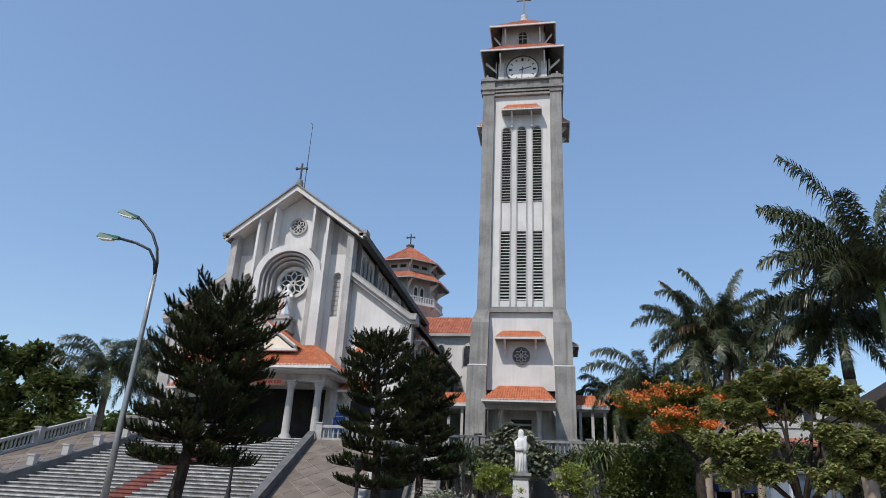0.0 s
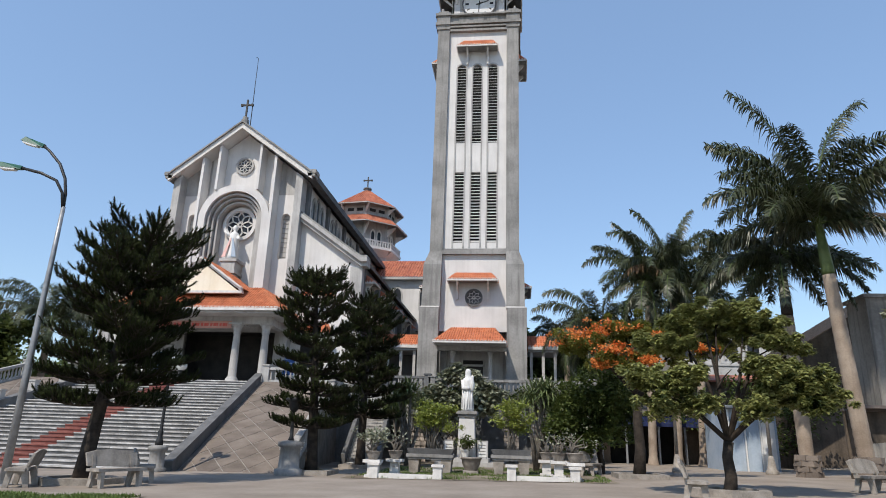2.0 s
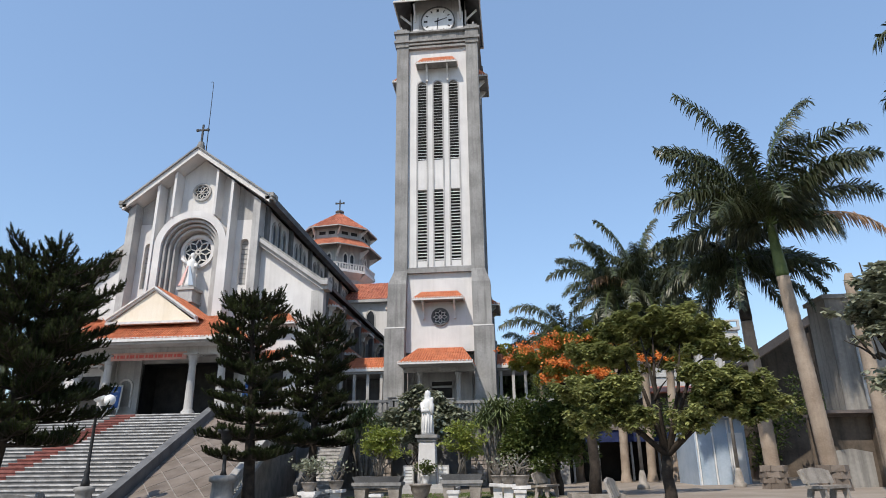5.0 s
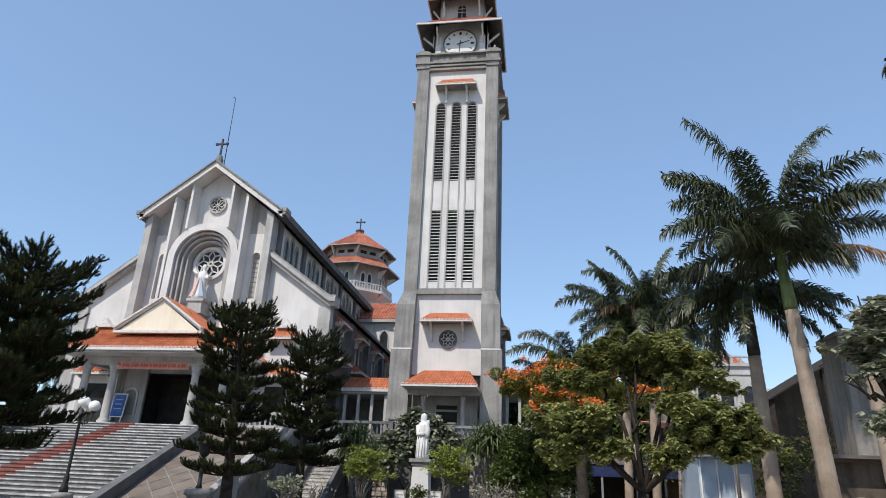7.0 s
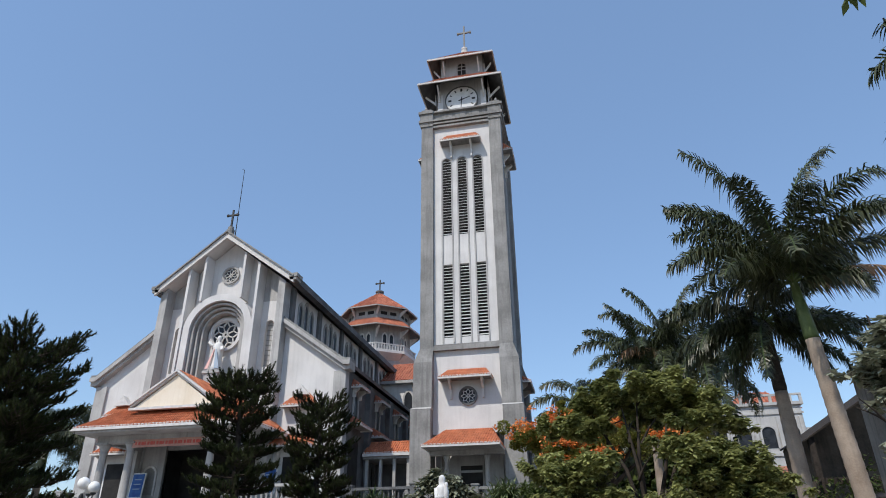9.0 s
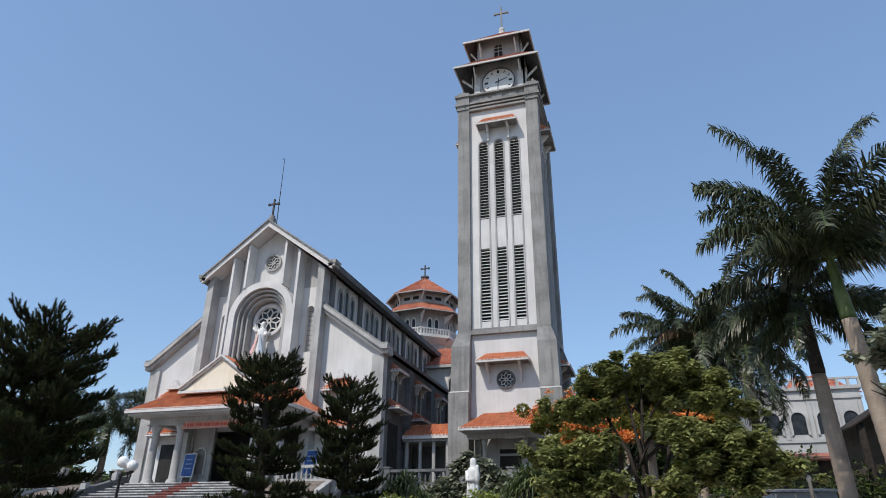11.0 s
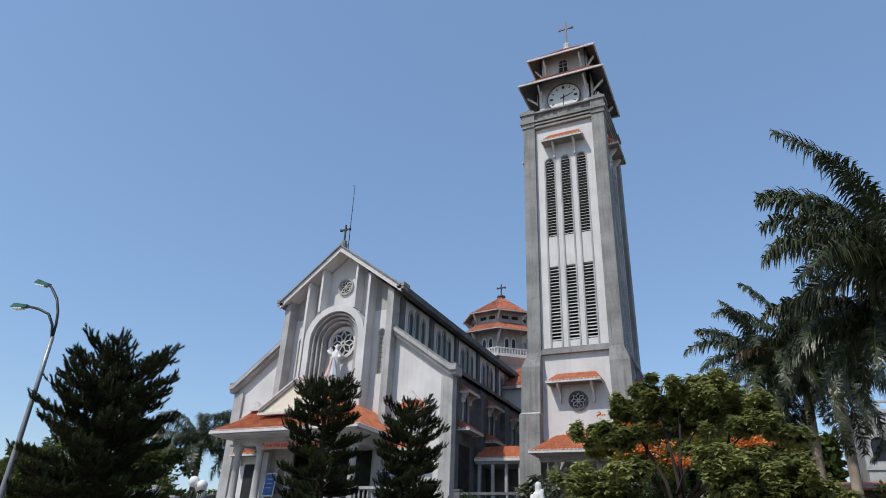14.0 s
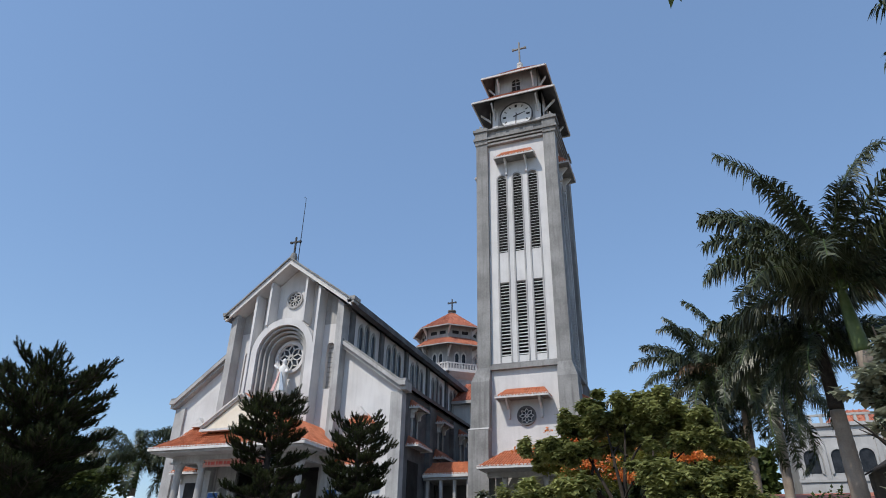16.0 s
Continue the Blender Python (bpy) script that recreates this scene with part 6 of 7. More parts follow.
for i in range(26):
    p = bough[4].lerp(bough[5], rnd.uniform(0.2, 1.0)) + Vector((rnd.gauss(0, 0.06), rnd.gauss(0, 0.06), 0))
    v = Vector((rnd.gauss(0, 0.5), rnd.gauss(0, 0.5), -0.7)).normalized()
    lg.blade(p, v * rnd.uniform(0.16, 0.27), 0.04, v.cross(Vector((rnd.gauss(0, 1), 1, 0.2))).normalized())
part("bough_leaves", lg, LEAFDARK, road, kind="stuff")
broadleaf("shade_tree", gz_at(12.1, 18.6), [(-0.3, 0.2, 3.3), (-0.9, 0.3, 4.6), (0.5, 0.2, 5.3), (-0.5, 0.4, 5.9), (1.2, 0, 4.6), (-0.9, 0, 3.4)],
          [((-0.6, 0.2, 4.8), (0.7, 0.8, 0.4)), ((0.1, 0.3, 5.5), (0.8, 0.9, 0.45)), ((0.9, 0.2, 5.0), (0.9, 0.9, 0.45)), ((-0.5, 0.1, 4.2), (0.6, 0.7, 0.35)), ((1.4, 0, 4.4), (0.8, 0.8, 0.4)), ((-0.7, 0, 2.9), (0.35, 0.5, 0.3))],
          "grey-green drooping rosettes", LEAFGREY, BARK, 81, "slim dark-trunked tree with drooping leaves by the stained wall", 420, 0.18, 0.15, rosettes=True)
# dark hedge along the yard's edge
broadleaf("hedge", gz_at(13.2, 40.0), [(0, 0, 1.0), (-2, 0, 2.0), (2, 0, 2.2)], [((-3.0, 0, 3.0), (1.6, 1.2, 1.3)), ((0, 0, 3.4), (1.8, 1.2, 1.5)), ((2.6, 0, 3.2), (1.8, 1.2, 1.4)), ((5.0, 0, 3.6), (1.8, 1.2, 1.6)), ((1.5, -0.3, 1.6), (2.4, 1.0, 1.2))],
          "dense shaded leaves", LEAFDARK, BARK, 73, "dense dark hedge trees at the yard's edge", 420, 0.2, 0.12, category="hedge", group="shrubs")

# ---- statue garden ----
SX, SY = -1.88, 36.3
SG = ground_z(SX, SY) + 0.05
pl = thing("pedestal", "white stone pedestal on steps with framed inscription panels", "pedestal", (SX, SY, SG))
for i, (w, z0, z1) in enumerate(((1.5, -0.05, 0.18), (1.2, 0.18, 0.36))):
    part("step", G().box(SX - w, SX + w, SY - w, SY + w, SG + z0, SG + z1), PALEGREY, pl)
part("shaft", G().hexa([(SX - 0.47, SY - 0.47, SG + 0.36), (SX + 0.47, SY - 0.47, SG + 0.36), (SX + 0.47, SY + 0.47, SG + 0.36), (SX - 0.47, SY + 0.47, SG + 0.36), (SX - 0.4, SY - 0.4, 2.45), (SX + 0.4, SY - 0.4, 2.45), (SX + 0.4, SY + 0.4, 2.45), (SX - 0.4, SY + 0.4, 2.45)]), WHITE, pl)
part("cap", G().box(SX - 0.56, SX + 0.56, SY - 0.56, SY + 0.56, 2.6, 2.76).box(SX - 0.47, SX + 0.47, SY - 0.47, SY + 0.47, 2.45, 2.6), CEMENT, pl)
for s in (-1, 1):
    part("panel_frame", G().box(*sorted((SX + s * 0.6, SX + s * 1.15)), SY - 0.75, SY - 0.62, SG + 0.36, SG + 1.25), PALEGREY, pl)
    part("inscription_panel", G().box(*sorted((SX + s * 0.66, SX + s * 1.09)), SY - 0.77, SY - 0.75, SG + 0.45, SG + 1.17), MARBLE, pl)
    for i in range(4):
        part("text_bar", G().box(*sorted((SX + s * 0.7, SX + s * 1.03)), SY - 0.776, SY - 0.77, SG + 1.0 - 0.15 * i, SG + 1.04 - 0.15 * i), CEMENT, pl)
g = G().lathe([(0.42, 2.76), (0.44, 2.9), (0.38, 3.3), (0.33, 3.8), (0.37, 4.2), (0.38, 4.4), (0.3, 4.5), (0.2, 4.57), (0.21, 4.72), (0.21, 4.85), (0.15, 4.97), (0.02, 5.02)], SX, SY, 16)
g.lathe([(0.05, 3.75), (0.16, 3.95), (0.17, 4.25), (0.1, 4.4), (0.13, 4.52), (0.1, 4.62), (0.02, 4.66)], SX + 0.3, SY - 0.22, 10)
g.tube([(SX - 0.35, SY - 0.1, 4.35), (SX - 0.3, SY - 0.35, 3.95), (SX + 0.15, SY - 0.4, 3.95)], [0.14, 0.12, 0.09], 8)
for i in range(7):
    a = i * 0.9 + 2
    g.tube([(SX + 0.4 * math.cos(a), SY - abs(0.4 * math.sin(a)), 2.85), (SX + 0.33 * math.cos(a + 0.15), SY - abs(0.34 * math.sin(a)), 4.0)], [0.06, 0.03], 5)
g.v = [(SX + (x - SX) * 0.8, SY + (y - SY) * 0.8, z) for x, y, z in g.v]
solid("statue", g, MARBLE, "white painted robed statue on a tall pedestal", "statue", smooth=True)


def pot(x, y, z, r, h, label, plant=None, seed=0, material=None):
    t = thing("flower_pot", label, "plant pot", (x, y, z), "garden pots")
    part("bowl", G().lathe([(r * 0.6, z), (r * 0.65, z + h * 0.08), (r * 0.9, z + h * 0.5), (r * 0.98, z + h * 0.85), (r * 1.08, z + h * 0.88), (r * 1.08, z + h), (r * 0.9, z + h), (r * 0.85, z + h * 0.92)], x, y, 16), material or POT, t, "", True)
    return t


def bonsai(x, y, z, w, h, material, seed, label, dens=1.0):
    """A trained garden tree: bent stems and flat pads of leaves."""
    rnd = random.Random(seed)
    t = thing("bonsai_tree", label, "bonsai", (x, y, z), "bonsai")
    b = Vector((x, y, z))
    g, lg = G(), G()
    n = 11 if dens > 0.9 else 7
    for i in range(n):
        f = (i + 0.5) / n
        a = i * 2.4 + rnd.random()
        rr = w * (0.8 - 0.4 * f) * (0.3 + 0.7 * rnd.random())
        e = b + Vector((math.cos(a) * rr, math.sin(a) * rr * 0.6, h * (0.42 + 0.52 * f)))
        s = b + Vector((rnd.uniform(-0.2, 0.2) * w, 0, 0))
        m1, m2 = s.lerp(e, 0.35) + Vector((rnd.uniform(-0.15, 0.15), 0, 0.05)), s.lerp(e, 0.7) + Vector((rnd.uniform(-0.15, 0.15), 0, 0))
        g.tube([s, m1, m2, e], [0.05, 0.036, 0.022, 0.008], 5)
        lobes = [Vector((rnd.gauss(0, 0.26), rnd.gauss(0, 0.2), rnd.gauss(0, 0.1))) for _ in range(6)]
        for q in range(int(230 * dens)):
            p = e + rnd.choice(lobes) + Vector((rnd.gauss(0, 0.11), rnd.gauss(0, 0.11), rnd.gauss(0, 0.06)))
            v = Vector((rnd.gauss(0, 1), rnd.gauss(0, 1), rnd.gauss(0.2, 0.6))).normalized()
            lg.blade(p, v * rnd.uniform(0.09, 0.17), 0.036, v.cross(Vector((rnd.gauss(0, 0.5), rnd.gauss(0, 0.5), 1))).normalized())
    part("stem_work", g, GREYBARK, t, "bent pale stems", True)
    part("leaves", lg, material, t, "flat pads of leaves", kind="stuff")
    return t


def tray_table(x, y, w, label):
    z = ground_z(x, y)
    t = thing("tray_table", label, "plant stand", (x, y, z), "plant stands")
    part("top", G().box(x - w / 2, x + w / 2, y - 0.45, y + 0.45, z + 0.62, z + 0.74).box(x - w / 2 + 0.06, x + w / 2 - 0.06, y - 0.4, y + 0.4, z + 0.54, z + 0.62), CEMENT, t)
    part("tray", G().hexa([(x - w / 2 + 0.1, y - 0.36, z + 0.74), (x + w / 2 - 0.1, y - 0.36, z + 0.74), (x + w / 2 - 0.1, y + 0.36, z + 0.74), (x - w / 2 + 0.1, y + 0.36, z + 0.74), (x - w / 2, y - 0.42, z + 0.95), (x + w / 2, y - 0.42, z + 0.95), (x + w / 2, y + 0.42, z + 0.95), (x - w / 2, y + 0.42, z + 0.95)]), DARKGREY, t)
    for dx in (-w / 2 + 0.3, w / 2 - 0.3):
        part("leg", G().hexa([(x + dx - 0.16, y - 0.32, z - 0.05), (x + dx + 0.16, y - 0.32, z - 0.05), (x + dx + 0.16, y + 0.32, z - 0.05), (x + dx - 0.16, y + 0.32, z - 0.05), (x + dx - 0.22, y - 0.36, z + 0.54), (x + dx + 0.22, y - 0.36, z + 0.54), (x + dx + 0.22, y + 0.36, z + 0.54), (x + dx - 0.22, y + 0.36, z + 0.54)]), CONC, t)
    return z + 0.93


for x, y, w, sd in ((-2.68, 28.0, 1.9, 1), (0.55, 28.0, 1.6, 2)):
    zt = tray_table(x, y, w, "low concrete stand with a long grey tray")
    bonsai(x, y, zt, w * 0.5, 1.9, LEAFPALE, sd, "bushy yellow-green trained tree in a long tray")
z = ground_z(-1.05, 28)
st = thing("pot_stand", "small pale concrete stand under the middle bowl", "plant stand", (-1.05, 28, z), "pot stands")
part("slab", G().box(-1.35, -0.75, 27.7, 28.3, z - 0.05, z + 0.14), CONC, st)
pot(-1.05, 28, z + 0.14, 0.4, 0.5, "wide grey glazed bowl between the stands")
for x, y, r, h, sd in ((-4.25, 24.3, 0.26, 0.3, 3), (-3.7, 25.6, 0.26, 0.3, 6), (2.75, 24.4, 0.28, 0.32, 5), (2.3, 26.2, 0.26, 0.3, 7), (1.9, 27.4, 0.24, 0.28, 8)):
    z = ground_z(x, y)
    st = thing("pot_stand", "small pale concrete stand under a pot", "plant stand", (x, y, z), "pot stands")
    part("foot", G().box(x - 0.24, x + 0.24, y - 0.24, y + 0.24, z - 0.05, z + 0.1).box(x - 0.16, x + 0.16, y - 0.16, y + 0.16, z + 0.1, z + 0.5), MORTAR, st)
    part("slab", G().box(x - 0.3, x + 0.3, y - 0.3, y + 0.3, z + 0.5, z + 0.6), MORTAR, st)
    pot(x, y, z + 0.6, r, h, "grey glazed bowl on a concrete stand")
    bonsai(x, y, z + 0.58 + h, 0.62, 0.75, LEAFGREY, sd + 20, "sparse grey bonsai with bare twigs", 0.3 if sd == 3 else 0.03)
vz = SG + 0.36
pot(SX, SY - 0.95, vz, 0.2, 0.42, "white vase with leafy stems before the pedestal", material=MARBLE)
bonsai(SX, SY - 0.95, vz + 0.4, 0.3, 0.55, LEAFDARK, 31, "leafy stems in a white vase", 0.4)
# kerbs and grass of the statue garden
for x0, x1, y in ((-4.1, -1.9, 23.9), (0.6, 2.7, 23.9)):
    kb = thing("garden_kerb", "low pale concrete kerb of the statue garden", "kerb", (x0, y, 0), "garden kerbs")
    z = ground_z((x0 + x1) / 2, y)
    part("kerb_stone", G().box(x0, x1, y - 0.1, y + 0.1, z - 0.1, z + 0.16), MORTAR, kb)
    for dx in (x0, x1):
        part("post", G().box(dx - 0.15, dx + 0.15, y - 0.16, y + 0.16, z - 0.1, z + 0.42).box(dx - 0.2, dx + 0.2, y - 0.21, y + 0.21, z + 0.42, z + 0.5), MORTAR, kb)


def grass(x0, x1, y0, y1, n, seed):
    rnd = random.Random(seed)
    g = G()
    for i in range(n):
        x, y = rnd.uniform(x0, x1), rnd.uniform(y0, y1)
        if noise.noise(Vector((x * 0.8, y * 0.8, seed))) < -0.15:
            continue
        p = Vector((x, y, ground_z(x, y) - 0.01))
        v = Vector((rnd.gauss(0, 0.4), rnd.gauss(0, 0.4), 1)).normalized() * rnd.uniform(0.05, 0.13)
        g.blade(p, v, 0.012, Vector((math.cos(i), math.sin(i), 0)))
    solid("grass", g, GRASS, "short dry green grass", "grass", kind="stuff")


grass(-5.0, 4.0, 23.7, 34.0, 16000, 1)
solid("garden_bed", sheet(-5.2, 4.1, 23.5, 42, 0.012, 6, 8), EARTH, "earth bed of the statue garden", "ground", kind="structure")
grass(-14.5, -7.4, 12.6, 15.2, 16000, 2)
solid("lawn_bed", sheet(-14.6, -7.3, 12.5, 15.3, 0.012, 4, 3), EARTH, "earth under a strip of lawn", "ground", kind="structure")


# ---- benches, lamps, planters ----
def bench_mesh():
    b = thing("bench", "pale concrete park bench with curved backrest", "bench", (0, 0, 0), "park benches")
    part("seat", G().prism([(-0.75, -0.2), (-0.7, -0.25), (0.7, -0.25), (0.75, -0.2), (0.75, 0.2), (-0.75, 0.2)], "z", 0.40, 0.47), CONC, b)
    g = G().prism([(-0.72, 0.52), (0.72, 0.52), (0.74, 0.84), (0.45, 0.9), (0.0, 0.93), (-0.45, 0.9), (-0.74, 0.84)], "y", 0.2, 0.26)
    g.v = [(x, y + 0.35 * (z - 0.52), z) for x, y, z in g.v]
    part("backrest", g, CONC, b)
    for s in (-1, 1):
        x = s * 0.55
        part("leg", G().prism([(-0.26, 0), (-0.14, 0), (-0.08, 0.34), (0.1, 0.34), (0.2, 0), (0.32, 0), (0.25, 0.4), (0.27, 0.55), (0.36, 0.8), (0.28, 0.8), (0.2, 0.56), (0.18, 0.4), (-0.22, 0.4)], "x", x - 0.05, x + 0.05), CONC, b)
    return b


bench = bench_mesh()
spots = [(-9.6, 17.7, 68), (-12.0, 17.3, -62), (-10.1, 19.9, 120), (3.75, 28.6, 68), (5.0, 17.6, 75), (11.0, 21.8, 38), (3.0, 30.5, 10)]
bench.matrix_basis = pose(*gz_at(*spots[0][:2]), 0, 0, spots[0][2])
for x, y, a in spots[1:]:
    copy_thing(bench, pose(*gz_at(x, y), 0, 0, a))


def planter(x, y, r, label, sides=4, turn=0.3):
    z = ground_z(x, y)
    t = thing("planter", label, "planter", (x, y, z), "planters")
    for i in range(sides):
        a0, a1 = turn + 6.283 * i / sides, turn + 6.283 * (i + 1) / sides
        p, q = Vector((x + r * math.cos(a0), y + r * math.sin(a0), z)), Vector((x + r * math.cos(a1), y + r * math.sin(a1), z))
        pi, qi = Vector((x + (r - 0.3) * math.cos(a0), y + (r - 0.3) * math.sin(a0), z)), Vector((x + (r - 0.3) * math.cos(a1), y + (r - 0.3) * math.sin(a1), z))
        up = Vector((0, 0, 0.17))
        part("kerb_side", G().hexa([p - up, q - up, qi - up, pi - up, p + up, q + up, qi + up, pi + up]), CONC, t)
    part("soil", G().lathe([(r - 0.2, z - 0.05), (r - 0.2, z + 0.1), (0.1, z + 0.15)], x, y, sides, turn), EARTH, t)
    return t


planter(-11.3, 18.7, 1.15, "low concrete planter round the conifer", 6)
planter(5.4, 27.5, 1.3, "low concrete planter round the flame tree", 4, 0.8)
planter(6.3, 19.6, 1.1, "low concrete planter round the shade tree", 6)
planter(-6.9, 25.7, 1.2, "low concrete planter round the conifer by the ramp", 4, 0.8)
planter(-6.4, 31.4, 1.15, "low concrete planter round the bushy conifer", 4, 0.8)


def globe_lamp(x, y, label):
    z = ground_z(x, y)
    t = thing("globe_lamp", label, "lamp post", (x, y, z), "globe lamps")
    part("pedestal", G().lathe([(0.38, z - 0.1), (0.38, z + 0.14), (0.29, z + 0.18), (0.27, z + 0.75), (0.35, z + 0.8), (0.35, z + 0.92), (0.2, z + 0.96)], x, y, 12), CEMENT, t, "round concrete pedestal", True)
    part("pole", G().lathe([(0.15, z + 0.95), (0.15, z + 1.1), (0.09, z + 1.25), (0.1, z + 1.45), (0.06, z + 1.6), (0.05, 3.25), (0.08, 3.3), (0.08, 3.4), (0.04, 3.5)], x, y, 10), IRON, t, "black cast-iron pole", True)
    for dx, dy, lit in ((0.43, 0.04, True), (-0.4, -0.05, False), (-0.05, 0.42, True)):
        part("arm", G().tube([(x, y, 3.15), (x + dx * 0.5, y + dy * 0.5, 3.05), (x + dx * 0.95, y + dy * 0.95, 3.2), (x + dx, y + dy, 3.44)], 0.025, 6), IRON, t)
        part("cup", G().lathe([(0.03, 3.42), (0.1, 3.47), (0.1, 3.52)], x + dx, y + dy, 10), IRON, t)
        if lit:
            part("globe", G().ball((x + dx, y + dy, 3.70), 0.205, 16, 10), GLOBE, t, "white opal globe", True)
    part("globe", G().ball((x, y, 3.84), 0.215, 16, 10), GLOBE, t, "white opal globe", True)
    return t


globe_lamp(-12.72, 25.05, "black cast-iron lamp with white opal globes beside the stairs")
lp = thing("lamp_stump", "broken lamp post with vase top on a round pedestal", "lamp post", gz_at(-7.4, 24.6))
z = ground_z(-7.4, 24.6)
part("pedestal", G().lathe([(0.5, z - 0.1), (0.5, z + 0.2), (0.38, z + 0.26), (0.35, z + 0.95), (0.46, z + 1.0), (0.46, z + 1.15), (0.2, z + 1.2)], -7.4, 24.6, 14), CEMENT, lp, "", True)
part("pole", G().lathe([(0.14, z + 1.15), (0.07, z + 1.35), (0.06, z + 2.2), (0.09, z + 2.25)], -7.4, 24.6, 9), IRON, lp, "", True)
part("vase", G().lathe([(0.08, z + 2.2), (0.16, z + 2.3), (0.2, z + 2.55), (0.32, z + 2.62), (0.32, z + 2.7), (0.1, z + 2.75)], -7.4, 24.6, 12), IRON, lp, "", True)
for x, y in ((12.2, 33.0), (8.2, 33.5)):
    z = ground_z(x, y)
    t = thing("garden_lamp", "slim white lamp column with stepped base", "lamp post", (x, y, z), "white lamps")
    part("base", G().lathe([(0.28, z - 0.1), (0.28, z + 0.15), (0.2, z + 0.22), (0.15, z + 0.6), (0.09, z + 0.8)], x, y, 10), CONC, t, "", True)
    part("pole", G().lathe([(0.085, z + 0.75), (0.07, z + 3.2), (0.12, z + 3.3), (0.05, z + 3.45)], x, y, 10), CONC, t, "", True)

# street lamp with two arms
LX, LY = -12.62, 17.5
lz = ground_z(LX, LY)
sl = thing("street_lamp", "tall galvanised street lamp with two curved arms", "street lamp", (LX, LY, lz))
part("base_plate", G().box(LX - 0.2, LX + 0.2, LY - 0.2, LY + 0.2, lz - 0.02, lz + 0.03), GALV, sl)
part("pole", G().tube([(LX, LY, lz), (LX, LY, 3), (LX + 0.02, LY, 6.0), (LX + 0.02, LY, 7.5)], [0.11, 0.09, 0.07, 0.06], 10), GALV, sl, "", True)
for dy, pts, hx, hz in ((0.0, [(0.02, 7.45), (0.0, 7.9), (-0.12, 8.4), (-0.4, 8.9), (-0.85, 9.35), (-1.05, 9.5)], -1.05, 9.5), (0.35, [(0.02, 7.4), (-0.02, 7.9), (-0.2, 8.25), (-0.65, 8.45), (-1.3, 8.62)], -1.3, 8.62)):
    part("arm", G().tube([(LX + a, LY - dy * min(1, i / 3), b) for i, (a, b) in enumerate(pts)], 0.045, 8), IRON, sl, "", True)
    n = Vector((-0.95, 0, 0.3 if not dy else 0.12)).normalized()
    c = Vector((LX + hx, LY - dy, hz))
    s = Vector((0, 1, 0))
    u = n.cross(s)
    if u.z < 0:
        u = -u
    h = part("lamp_head", G().hexa([c - s * 0.06 - u * 0.05, c + n * 0.75 - s * 0.15 - u * 0.06, c + n * 0.75 + s * 0.15 - u * 0.06, c + s * 0.06 - u * 0.05, c - s * 0.05 + u * 0.06, c + n * 0.7 - s * 0.1 + u * 0.1, c + n * 0.7 + s * 0.1 + u * 0.1, c + s * 0.05 + u * 0.06]), LAMPGREEN, sl, "green lamp housing")
    part("lens", G().hexa([c + n * 0.2 - s * 0.07 - u * 0.1, c + n * 0.68 - s * 0.12 - u * 0.11, c + n * 0.68 + s * 0.12 - u * 0.11, c + n * 0.2 + s * 0.07 - u * 0.1, c + n * 0.2 - s * 0.08 - u * 0.05, c + n * 0.68 - s * 0.13 - u * 0.05, c + n * 0.68 + s * 0.13 - u * 0.05, c + n * 0.2 + s * 0.08 - u * 0.05]), GLOBE, h)

# headless palm stem before the stained wall
dp = thing("dead_palm", "bare headless palm stem, grey and tapering, before the stained wall", "palm tree", gz_at(14.42, 25.0))
z = ground_z(14.42, 25.0)
part("stem", G().tube([(14.5 - 0.006 * i, 25.0, z - 0.1 + (7.5 - z) * i / 24) for i in range(25)], [0.27 - 0.004 * i + (0.008 if i % 2 else 0) - (0.06 if i == 24 else 0) for i in range(25)], 12), PALMTRUNK, dp, "", True)

# rock rings round the two near palms
for px, py in ((13.9, 28.0), (12.95, 31.0)):
    t = thing("rock_ring", "rough stone ring round the palm's foot", "planter", gz_at(px, py), "rock rings")
    rnd = random.Random(int(px * 10))
    for lv in range(4):
        for i in range(7):
            a = i * 0.898 + lv * 0.35
            x, y, z = px + 0.38 * math.cos(a), py + 0.38 * math.sin(a), ground_z(px, py) + 0.1 + lv * 0.22
            d = [rnd.uniform(0.85, 1.15) for _ in range(8)]
            c, s = math.cos(a), math.sin(a)
            P = [(-0.12, -0.23, -0.11), (0.12, -0.23, -0.11), (0.12, 0.23, -0.11), (-0.12, 0.23, -0.11), (-0.11, -0.21, 0.11), (0.1, -0.21, 0.11), (0.1, 0.21, 0.11), (-0.11, 0.21, 0.11)]
            part("stone", G().hexa([(x + (p[0] * c - p[1] * s) * k, y + (p[0] * s + p[1] * c) * k, z + p[2] * k) for p, k in zip(P, d)]), RAMP, t)

# ---- buildings on the yard's edge ----
wb = thing("concrete_building", "stained windowless concrete building behind the palms", "building", (20, 30.2, 0))
part("wall", G().box(15.85, 27, 30.2, 31.9, -0.3, 7.75), OLDWALL, wb)
part("coping", G().box(15.75, 27.1, 30.1, 32.0, 7.75, 7.92), OLDWALL, wb)
part("drain_pipe", G().tube([(16.7, 30.1, 7.2), (16.7, 30.1, 3.3)], 0.06, 7), GALV, wb, "pale drain pipe")
part("lean_roof", G().box(14.6, 27, 29.3, 30.2, 3.0, 3.12), ROOFDARK, wb)
lw = thing("yard_wall", "low stained boundary wall at the yard's edge", "wall", (15, 29.4, 0))
part("wall", G().box(14.2, 28, 30.02, 30.14, -0.3, 2.9), YARDWALL, lw)
for i in range(6):
    part("pier", G().box(14.3 + i * 2.2, 14.6 + i * 2.2, 29.7, 30.0, -0.3, 2.95), YARDWALL, lw)
